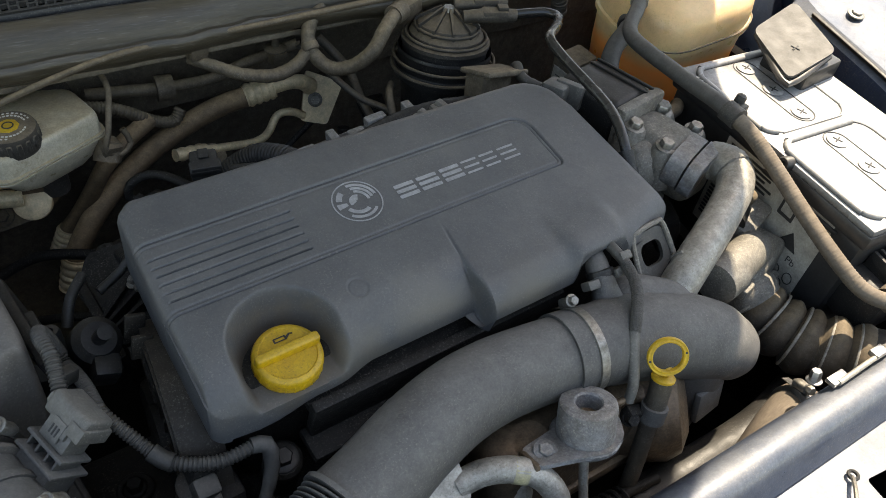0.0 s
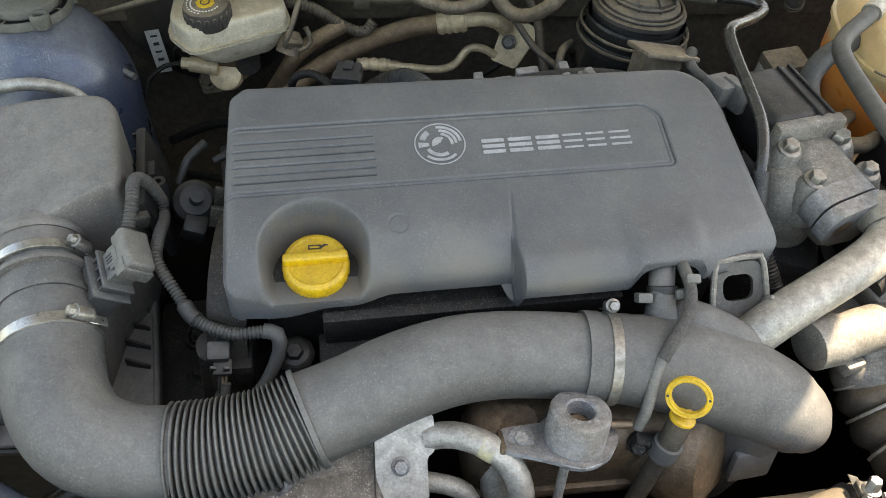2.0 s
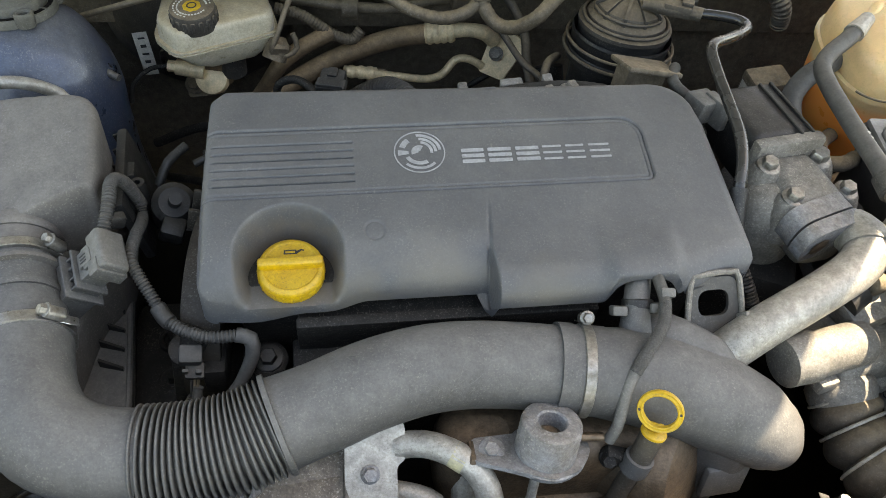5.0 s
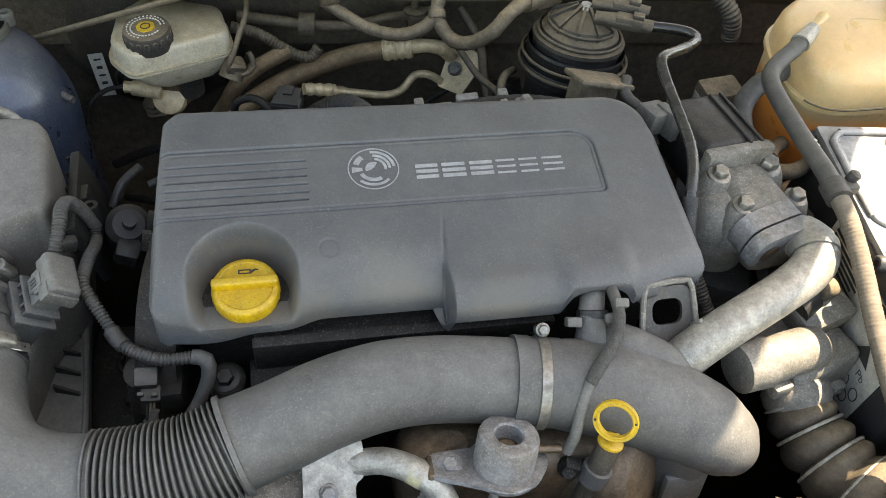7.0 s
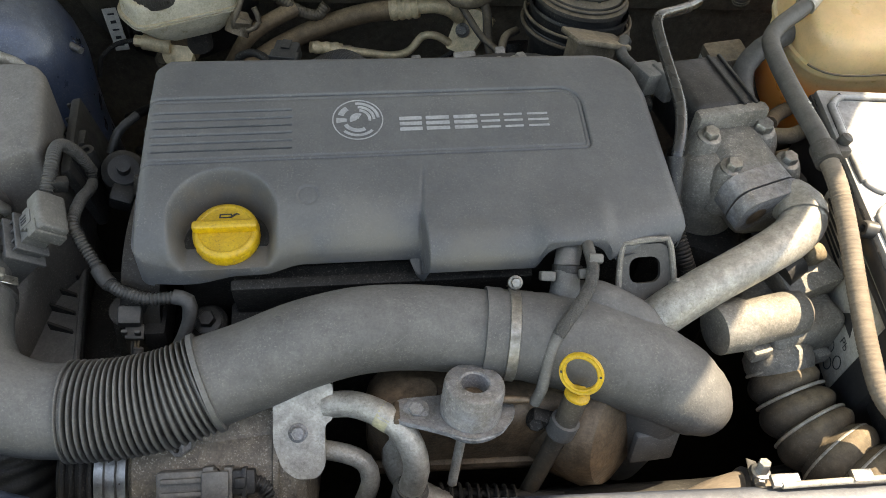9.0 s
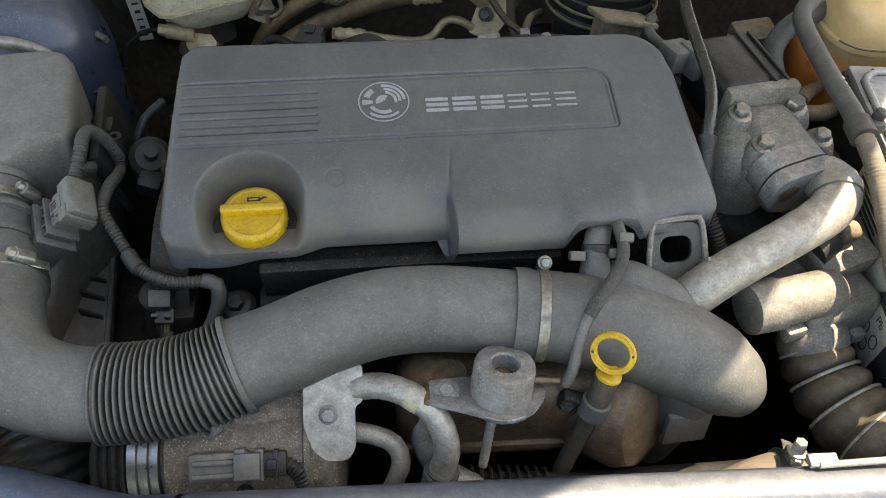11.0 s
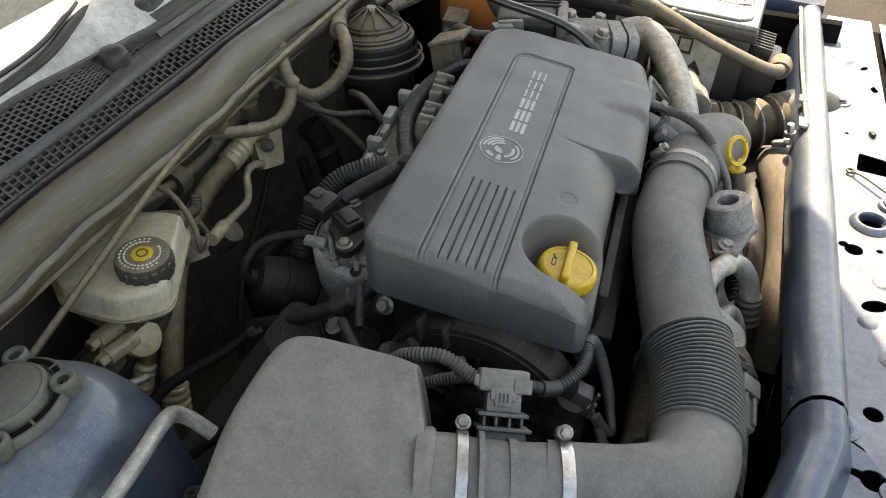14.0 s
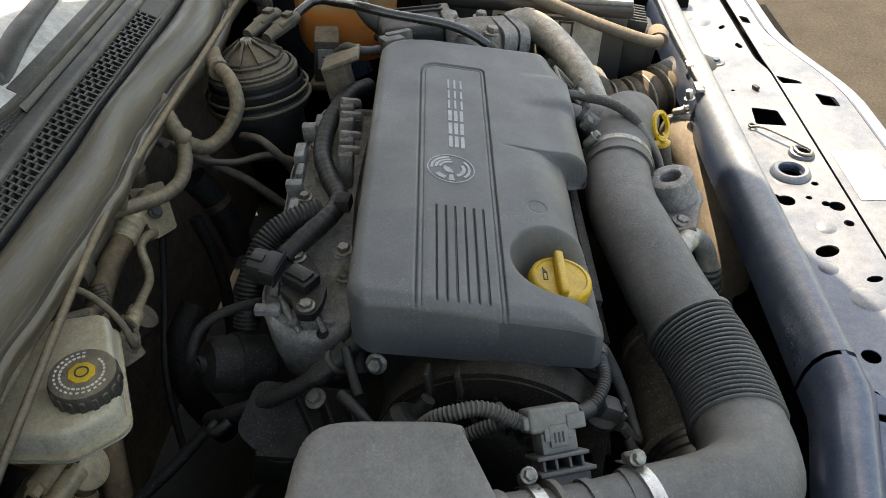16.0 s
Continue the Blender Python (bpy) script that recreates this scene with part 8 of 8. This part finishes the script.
part("pipe", Geo().tube([(0.383, -0.036, 0.838), (0.389, -0.050, 0.842), (0.386, -0.066, 0.841), (0.372, -0.082, 0.838), (0.348, -0.098, 0.834), (0.318, -0.115, 0.828), (0.288, -0.130, 0.818), (0.262, -0.142, 0.802), (0.245, -0.148, 0.78)], [0.020, 0.0200, 0.0195, 0.0185, 0.0178, 0.0176, 0.0178, 0.018, 0.018], 28), M_PIPE, pipe)
part("collar", Geo().tube([(0.3885, -0.052, 0.842), (0.3865, -0.064, 0.8413)], 0.0212, 28, caps=False), M_PIPE, pipe)
lift = thing("lifting_eye", (0.235, -0.11, 0.77), "dull steel engine lifting eye with an oval hole", "bracket")
LM = aim((0.246, -0.113, 0.825), (0.12, -0.72, 0.62), 0)
part("plate", Geo().plate(soft([(-0.020, 0.020), (0.021, 0.021), (0.024, -0.038), (-0.024, -0.040)], 0.012), 0.004, LM, [rect(-0.0140, -0.0120, 0.0130, 0.0100, 0.008)]), M_WIRE, lift)
part("rim", Geo().tube([tuple(LM @ Vector(p)) for p in ((-0.026, -0.036, 0.001), (-0.021, 0.016, 0.001), (-0.013, 0.023, 0.001), (0.014, 0.024, 0.001), (0.022, 0.018, 0.001), (0.026, -0.034, 0.001))], 0.0026, 8), M_ALUD, lift)
part("side_flange", Geo().box((0.004, 0.03, 0.05), at((0.270, -0.125, 0.80), 30, 0, 10), 0.001), M_ALUD, lift)

# ---- water pump motor and rubber boot ----
pump = thing("throttle_body", (0.36, -0.13, 0.70), "dusty alloy throttle body with a round motor housing", "throttle body")
part("motor", Geo().tube([(0.330, -0.140, 0.790), (0.348, -0.134, 0.788), (0.388, -0.1195, 0.785)], [0.0205, 0.0200, 0.0198], 30), M_ALUD, pump)
part("motor_end", Geo().tube([(0.384, -0.1208, 0.785), (0.394, -0.1172, 0.7845)], [0.0198, 0.0145], 30), M_ALUD, pump)
part("motor_base", Geo().tube([(0.308, -0.147, 0.790), (0.334, -0.139, 0.790)], [0.0215, 0.0228], 30), M_ALUD, pump)
part("body", Geo().box((0.075, 0.070, 0.060), at((0.392, -0.105, 0.752), 0, -8, 22), 0.010, 3), M_ALUD, pump)
part("upper_block", Geo().box((0.055, 0.035, 0.030), at((0.400, -0.088, 0.792), 10, -8, 22), 0.005), M_ALUD, pump)
part("nipple", Geo().tube([(0.372, -0.094, 0.806), (0.388, -0.085, 0.812)], [0.014, 0.012], 18), M_BLACK, pump)
part("plug_blob", Geo().box((0.020, 0.018, 0.022), at((0.400, -0.080, 0.816), 20, 10, 20), 0.007, 3), M_BROWN, pump)
part("collar", Geo().lathe([(0.028, -0.010), (0.030, -0.004), (0.030, 0.006), (0.026, 0.012)], aim((0.382, -0.142, 0.742), (-0.2, 0.75, 0.45)), 36), M_ALUD, pump)
part("lug", Geo().box((0.02, 0.016, 0.014), at((0.352, -0.150, 0.768), 0, 0, 20), 0.003), M_ALUD, pump)
part("lug", Geo().box((0.016, 0.02, 0.014), at((0.420, -0.130, 0.742), 0, 0, 20), 0.003), M_ALUD, pump)
boot = thing("rubber_boot", (0.41, -0.2, 0.66), "brown-dusted ribbed rubber boot with wire hoops", "hose")
BPTS = [(0.381, -0.146, 0.738), (0.388, -0.164, 0.730), (0.397, -0.186, 0.724), (0.408, -0.208, 0.722), (0.422, -0.230, 0.724), (0.440, -0.255, 0.728)]
def waves(s, l):
    return 0.0078 * abs(math.sin(math.pi * s / 0.0265)) ** 0.8 - 0.0050
BR = [0.0265, 0.0292, 0.0318, 0.0338, 0.0350, 0.0355]
part("boot", Geo().tube(BPTS, BR, 40, step=0.0015, prof=waves), M_BOOT, boot)
for f, k in ((0.02, 0), (1.26, 1), (2.46, 2), (3.62, 3), (4.55, 3)):
    i = int(f)
    a, b = Vector(BPTS[i]), Vector(BPTS[min(i + 1, 5)])
    c = a.lerp(b, f - i)
    part("hoop", torus(BR[i] + (BR[min(i + 1, 5)] - BR[i]) * (f - i) + 0.0004, 0.0016, aim(c, b - a), 40, 8), M_PIPE, boot, "plain wire hoop")
part("hose_stub", Geo().tube([(0.436, -0.250, 0.727), (0.462, -0.285, 0.733), (0.48, -0.31, 0.72)], 0.036, 32), M_BLACK, boot)
big = thing("intercooler_hose", (0.25, -0.28, 0.60), "dusty tan rubber intercooler hose with a steel clamp", "hose")
part("hose", Geo().tube([(0.345, -0.266, 0.720), (0.312, -0.276, 0.7155), (0.27, -0.292, 0.698), (0.22, -0.306, 0.672), (0.17, -0.312, 0.635), (0.14, -0.314, 0.56)], [0.0295, 0.030, 0.0305, 0.031, 0.031, 0.031], 32), M_SUNHOSE, big)
hose_clamp("hose_clamp", (0.322, -0.2705, 0.7212), (1, -0.28, -0.12), 0.0308, 0.010, (0.308, -0.250, 0.760), "steel clamp band", big)
dark = thing("radiator_hose", (0.25, -0.25, 0.6), "black radiator hose in the shade behind the crossmember", "hose")
part("hose", Geo().tube([(0.16, -0.255, 0.655), (0.24, -0.252, 0.665), (0.33, -0.245, 0.672), (0.42, -0.22, 0.66)], 0.022, 18), M_BLACK, dark)

# ---- battery ----
bat = thing("car_battery", (0.52, -0.05, 0.66), "black car battery with glossy sunlit lid, cell plugs and side label", "battery")
BM = at((0.518, -0.056, 0.864), 3.5, 0, 1)
BW, BL = 0.175, 0.280
part("case", Geo().box((BW - 0.006, BL - 0.006, 0.17), BM @ at((0, 0, -0.105)), 0.006), M_CASE, bat)
part("case_rim", Geo().box((BW + 0.004, BL + 0.004, 0.018), BM @ at((0, 0, -0.016)), 0.004), M_CASE, bat)
part("lid", Geo().box((BW, BL, 0.012), BM @ at((0, 0, -0.006)), 0.004), M_BATTOP, bat)
for y0, y1 in ((-0.130, -0.005), (0.005, 0.130)):
    part("lid_recess", Geo().tube([tuple(BM @ Vector((*p, 0.0005))) for p in (lambda q: q + q[:1])(rect(-0.075, y0, 0.045, y1, 0.022, 5))], 0.0012, 6, step=0.004), M_BATTOP, bat)
    part("vent_hose", Geo().tube([tuple(BM @ Vector((*p, 0.001))) for p in rect(-0.080, y0 + 0.002, 0.05, y1 - 0.002, 0.02, 5)[5:17]], 0.0038, 10, step=0.004), M_BATTOP, bat)
for k in range(6):
    y = (0.111, 0.068, 0.025, -0.026, -0.069, -0.112)[k]
    pl = part("cell_plug", Geo().lathe([(0.0115, -0.001), (0.0115, 0.0012), (0.0105, 0.0018), (0, 0.0018)], BM @ at((-0.012, y, 0)), 28), M_BATTOP, bat)
    for a in (0, 90):
        part("cross_slot", Geo().box((0.011, 0.0016, 0.001), BM @ at((-0.012, y, 0.0020), 0, 0, a + 22), 0.0003, 1), M_INK, pl)
for y in (0.068, -0.069):
    part("plug_channel", Geo().plate(rect(-0.027, y - 0.058, 0.003, y + 0.058, 0.0145, 6), 0.0004, BM @ at((0, 0, 0.0007)), [rect(-0.026, y - 0.057, 0.002, y + 0.057, 0.0140, 6)]), M_INK, bat)
TA, TB, TC4, TD = Vector((0.529, 0.084, 0.9010)), Vector((0.505, -0.001, 0.8900)), Vector((0.588, 0.012, 0.9020)), Vector((0.612, 0.104, 0.9140))
TN = (TC4 - TA).cross(TD - TB).normalized()
TN = TN if TN.z > 0 else -TN
TX = (TC4 - TB).normalized()
TY = TN.cross(TX)
TO = (TA + TB + TC4 + TD) / 4
TMX = Matrix(((TX.x, TY.x, TN.x, TO.x), (TX.y, TY.y, TN.y, TO.y), (TX.z, TY.z, TN.z, TO.z), (0, 0, 0, 1)))
flat_pts = [((p - TO).dot(TX), (p - TO).dot(TY)) for p in (TA, TB, TC4, TD)]
term = part("terminal_cover", Geo().plate(soft(flat_pts, 0.012, 5), 0.003, TMX), M_GREYHOSE, bat, "grey hinged terminal cover with a plus sign")
part("cover_lip", Geo().tube([tuple(TA + Vector((0.006, -0.004, -0.006))), tuple(TB + Vector((0.002, 0.010, -0.006))), tuple(TB + Vector((0.014, 0.002, -0.007))), tuple(TC4 + Vector((-0.008, 0.002, -0.007)))], 0.005, 10, flat=0.8), M_CASE, term)
part("cover_base", Geo().box((0.070, 0.060, 0.030), BM @ at((0.050, 0.090, 0.006), 0, 0, 8), 0.005), M_CASE, bat)
for a in (0, 90):
    part("plus_sign", Geo().box((0.011, 0.0018, 0.0008), TMX @ at((-0.012, -0.012, 0.0006), 0, 0, a + 8), 0.0002, 1), M_INK, term)
part("strap_post", Geo().lathe([(0.0075, -0.03), (0.0075, 0.004), (0.006, 0.006), (0.0035, 0.006), (0.003, 0.002), (0, 0.002)], aim(tuple(BM @ Vector((-0.090, -0.030, -0.004))), (-1, 0, 0.2)), 18), M_CASE, bat)
part("side_groove", Geo().box((0.004, 0.10, 0.004), BM @ at((-0.0875, -0.06, -0.03)), 0.001), M_CASE, bat)
lab = part("side_label", Geo().plate(rect(-0.075, -0.062, 0.075, 0.058, 0.002), 0.0006, BM @ Matrix(((0, 0, -1, -0.0858), (-1, 0, 0, -0.030), (0, 1, 0, -0.080), (0, 0, 0, 1)))), M_GRUBBY, bat, "grubby printed battery label")
LB = BM @ Matrix(((0, 0, -1, -0.0863), (-1, 0, 0, -0.030), (0, 1, 0, -0.080), (0, 0, 0, 1)))
for k in range(9):
    for c0, c1 in ((-0.070, -0.030), (-0.026, 0.004)):
        part("text_bar", Geo().plate(rect(c0, -0.012 - 0.0048 * k, c1 - 0.004 * ((k * 3) % 4), -0.0092 - 0.0048 * k, 0.0004, 1), 0.0003, LB), M_INK, lab)
for k in range(7):
    part("text_bar", Geo().plate(rect(-0.068, 0.047 - 0.0055 * k, 0.0 - 0.006 * (k % 3), 0.050 - 0.0055 * k, 0.0004, 1), 0.0003, LB), M_INK, lab)
part("warning_square", Geo().plate(rect(0.015, 0.022, 0.035, 0.046, 0.001), 0.0003, LB, [rect(0.018, 0.026, 0.032, 0.043, 0.001)]), M_INK, lab)
part("warning_triangle", Geo().plate([(0.030, -0.004), (0.056, -0.004), (0.043, 0.016)], 0.0003, LB), M_INK, lab)
for a in (35, -35):
    part("cross_line", Geo().box((0.055, 0.0008, 0.0003), LB @ at((0.0, -0.022, 0), 0, 0, a), 0.0001, 1), M_INK, lab)
for k, (x, y) in enumerate(((0.045, -0.035), (0.055, -0.048), (0.063, -0.034))):
    part("recycling_mark", Geo().plate(circle(x, y, 0.006, 14, 0.0075), 0.0003, LB, [circle(x, y, 0.005, 14, 0.0064)]), M_INK, lab)
tx = bpy.data.curves.new("label_text", "FONT")
tx.body, tx.size, tx.align_x = "Pb", 0.012, "CENTER"
to = new("label_text", tx)
to.matrix_basis = LB @ at((0.056, -0.018, 0.0003), 0, 0, 0)
dg = bpy.context.evaluated_depsgraph_get()
tm = bpy.data.meshes.new_from_object(to.evaluated_get(dg))
tg = Geo().add([v.co for v in tm.vertices], [tuple(p.vertices) for p in tm.polygons], to.matrix_basis)
bpy.data.objects.remove(to)
part("printed_symbol", tg, M_INK, lab)
tray = thing("battery_tray", (0.53, -0.06, 0.62), "black plastic battery tray with ridges", "tray")
part("tray", Geo().box((0.23, 0.29, 0.02), at((0.535, -0.055, 0.685), 5, 0, 2), 0.006), M_BLACK, tray)
part("tower", Geo().box((0.10, 0.16, 0.20), at((0.54, -0.06, 0.58)), 0.01), M_VOID, tray)
for k in range(7):
    part("fin", Geo().box((0.004, 0.028, 0.035), at((0.462 + 0.009 * k, -0.205, 0.80), 10, 0, 2), 0.001), M_BLACK, tray)
part("fuse_box", Geo().box((0.085, 0.05, 0.06), at((0.488, -0.207, 0.768), 8, 0, 2), 0.006), M_BLACK, tray)
part("side_wall", Geo().box((0.012, 0.26, 0.05), at((0.446, -0.07, 0.690), 5, -6, 2), 0.004), M_BLACK, tray)

# ---- coolant hoses and expansion tank ----
ch = thing("coolant_hose", (0.41, -0.05, 0.80), "long dusty rubber coolant hose with a grey plastic clip", "hose")
part("hose", Geo().tube([(0.438, 0.180, 0.904), (0.424, 0.166, 0.902), (0.402, 0.148, 0.895), (0.391, 0.130, 0.891), (0.389, 0.100, 0.890), (0.391, 0.065, 0.889), (0.394, 0.030, 0.888), (0.398, -0.005, 0.887), (0.400, -0.035, 0.884)], 0.0085, 20), M_GREYHOSE, ch)
part("sleeve", Geo().tube([(0.400, -0.030, 0.884), (0.405, -0.055, 0.876), (0.409, -0.090, 0.860), (0.411, -0.140, 0.838), (0.413, -0.187, 0.820), (0.419, -0.218, 0.808), (0.436, -0.234, 0.800), (0.456, -0.236, 0.797)], 0.0078, 20, step=0.0012, prof=ribs(0.0035, 0.0004, 0.4)), M_SUNHOSE, ch, "sunlit dusty braided sleeve")
for k in range(6):
    part("hose_print", Geo().plate(rect(-0.0016, -0.0022, 0.0016, 0.0022, 0.0003, 1), 0.0004, aim((0.3965 + 0.0006 * k, 0.028 - 0.006 * k, 0.8960 - 0.0006 * k), (-0.15, -0.1, 1))), M_LABEL, ch)
clp = part("clip", Geo().tube([(0.3990, -0.018, 0.8855), (0.400, -0.036, 0.8840)], 0.0112, 18), M_WIRE, ch, "grey plastic hose clip")
part("clip_ear", Geo().lathe([(0.004, -0.005), (0.0055, 0.0), (0.0055, 0.006), (0.003, 0.008)], at((0.414, -0.018, 0.892), 0, 20, 0), 12).box((0.020, 0.012, 0.010), at((0.409, -0.024, 0.887), 0, 0, 10), 0.002), M_WIRE, clp)
part("end_cap", Geo().lathe([(0.014, -0.012), (0.016, 0.0), (0.013, 0.010), (0, 0.013)], aim((0.458, -0.236, 0.797), (0.3, 0.0, 0.05)), 22), M_SUNHOSE, ch, "pale plastic end fitting")
part("crimp", Geo().tube([(0.433, 0.175, 0.9035), (0.452, 0.194, 0.910)], [0.0105, 0.0075], 18), M_PIPE, ch)
ch2 = thing("coolant_hose", (0.40, 0.10, 0.80), "second rubber coolant hose curving below the tank", "hose")
part("hose", Geo().tube([(0.450, 0.195, 0.872), (0.425, 0.175, 0.868), (0.398, 0.160, 0.858), (0.382, 0.140, 0.842), (0.386, 0.110, 0.82), (0.396, 0.08, 0.79), (0.40, 0.05, 0.75)], 0.0110, 18), M_GREYHOSE, ch2)
part("crimp", Geo().lathe([(0.013, -0.006), (0.0145, -0.004), (0.0145, 0.004), (0.013, 0.006)], aim((0.437, 0.185, 0.871), (0.7, 0.6, 0.2)), 22), M_WIRE, ch2)
for pts in ([(0.405, 0.09, 0.82), (0.43, 0.13, 0.80), (0.46, 0.16, 0.79)], [(0.40, 0.06, 0.80), (0.43, 0.09, 0.775), (0.47, 0.12, 0.76)], [(0.385, 0.06, 0.83), (0.41, 0.055, 0.835), (0.43, 0.07, 0.83)]):
    w = thing("rubber_hose", pts[-1], "thin dusty brown hose below the tank", "hose", "thin hoses")
    part("hose", Geo().tube(pts, 0.008, 12), M_RUBBER, w)


def tank_material(name, clear, fluid, level):
    """Milky plastic that shows the coolant's colour up to its level."""
    m = mat(name, clear, 0.35, col2=tuple(c * 0.8 for c in clear), scale=18, bump=0.08, mottle=0.06, grit=0.05, through_light=0.55, speck=0.4, speckcol=(0.30, 0.18, 0.07))
    t = m.node_tree
    b = t.nodes["Principled BSDF"]
    b.inputs["Subsurface Radius"].default_value = (0.030, 0.018, 0.010)
    b.inputs["Subsurface Scale"].default_value = 0.6
    old = b.inputs["Base Color"].links[0].from_socket
    sep = t.nodes.new("ShaderNodeSeparateXYZ")
    t.links.new(t.nodes["Texture Coordinate"].outputs["Object"], sep.inputs[0])
    r = t.nodes.new("ShaderNodeMapRange")
    r.inputs["From Min"].default_value, r.inputs["From Max"].default_value = level - 0.010, level + 0.008
    t.links.new(sep.outputs["Z"], r.inputs["Value"])
    mx = t.nodes.new("ShaderNodeMix")
    mx.data_type = "RGBA"
    t.links.new(r.outputs["Result"], mx.inputs["Factor"])
    mx.inputs["A"].default_value = (*fluid, 1)
    t.links.new(old, mx.inputs["B"])
    t.links.new(mx.outputs["Result"], b.inputs["Base Color"])
    return m


M_TANK = tank_material("amber_tank_plastic", (0.74, 0.50, 0.255), (0.95, 0.33, 0.085), 0.836)
M_TCAP = mat("amber_cap_plastic", (0.62, 0.30, 0.03), 0.4, col2=(0.5, 0.23, 0.02), dust=0.2, bump=0.1, through_light=0.3)
tank = thing("expansion_tank", (0.52, 0.18, 0.78), "amber coolant expansion tank holding orange coolant with ribbed cap", "coolant tank")
TM = at((0.522, 0.209, 0.866), 5, -3, 8)
TP = soft([(-0.091, -0.055), (-0.066, -0.078), (0.044, -0.082), (0.092, -0.060), (0.098, 0.0), (0.086, 0.060), (0.0, 0.082), (-0.077, 0.062), (-0.096, 0.0)], 0.03, 6)
part("upper_half", loft([(grown(TP, 1.0), 0.0), (grown(TP, 0.992), 0.016), (grown(TP, 0.970), 0.029), (grown(TP, 0.925), 0.0375), (grown(TP, 0.85), 0.0425), (grown(TP, 0.62), 0.0455), (grown(TP, 0.3), 0.0470)], TM), M_TANK, tank)
part("seam", loft([(grown(TP, 1.0), -0.004), (grown(TP, 1.035), -0.003), (grown(TP, 1.035), 0.003), (grown(TP, 1.0), 0.004)], TM), M_TANK, tank)
part("lower_half", loft([(grown(TP, 0.80), -0.11), (grown(TP, 0.90), -0.095), (grown(TP, 0.955), -0.05), (grown(TP, 0.985), -0.004)], TM), M_TANK, tank)
tcap = part("cap", Geo().lathe([(0.030, -0.006), (0.030, 0.022), (0.027, 0.028), (0.024, 0.029), (0, 0.030)], TM @ at((0.064, 0.018, 0.040), 4, 0, 0), 40), M_TCAP, tank, "amber ribbed screw cap")
for k in range(14):
    a = 2 * math.pi * k / 14
    part("grip", Geo().box((0.004, 0.006, 0.024), TM @ at((0.064, 0.018, 0.040), 4, 0, 0) @ at((0.030 * math.cos(a), 0.030 * math.sin(a), 0.009), 0, 0, math.degrees(a)), 0.0012, 1), M_TCAP, tcap)
for k, f in ((0, 1.030), (1, 0.955)):
    part("dirt_line", Geo().tube([tuple(TM @ Vector((x, y, 0.0042 + 0.0215 * k))) for x, y in grown(TP, f)[len(TP) // 14:len(TP) * 6 // 14]], 0.0011, 6, step=0.01), M_BROWN, tank, "brown dirt along the seam")
part("cap_collar", Geo().lathe([(0.036, -0.006), (0.038, -0.003), (0.036, 0.0)], TM @ at((0.064, 0.018, 0.037), 4, 0, 0), 32), M_TANK, tank)
part("spout", Geo().tube([tuple(TM @ Vector(p)) for p in ((-0.082, -0.010, 0.026), (-0.060, 0.008, 0.038), (-0.044, 0.022, 0.045))], [0.008, 0.007, 0.006], 14), M_TANK, tank)
part("weld_line", Geo().tube([tuple(TM @ Vector(p)) for p in ((-0.030, -0.066, 0.034), (-0.034, -0.02, 0.0445), (-0.02, 0.01, 0.046), (0.03, 0.0, 0.0465))], 0.0014, 8), M_TANK, tank)
part("bracket", Geo().box((0.03, 0.05, 0.10), TM @ at((0.03, 0.02, -0.13)), 0.006), M_BLACK, tank)
relay = thing("relay_box", (0.390, 0.214, 0.76), "brown-dusted box with a paper label under the coolant tank", "relay box")
part("case", Geo().box((0.046, 0.034, 0.064), at((0.390, 0.214, 0.792), 6, -4, 12), 0.004), M_BROWN, relay)
part("paper_label", Geo().box((0.0008, 0.022, 0.030), at((0.3662, 0.209, 0.796), 6, -4, 12), 0.0002, 1), M_GRUBBY, relay, "stained paper label")
for k in range(4):
    part("print_bar", Geo().box((0.0012, 0.014 - 0.002 * k, 0.0016), at((0.3660, 0.209, 0.806 - 0.0065 * k), 6, -4, 12), 0.0002, 1), M_INK, relay)
part("foot", Geo().box((0.06, 0.04, 0.01), at((0.388, 0.217, 0.757)), 0.003), M_BROWN, relay)
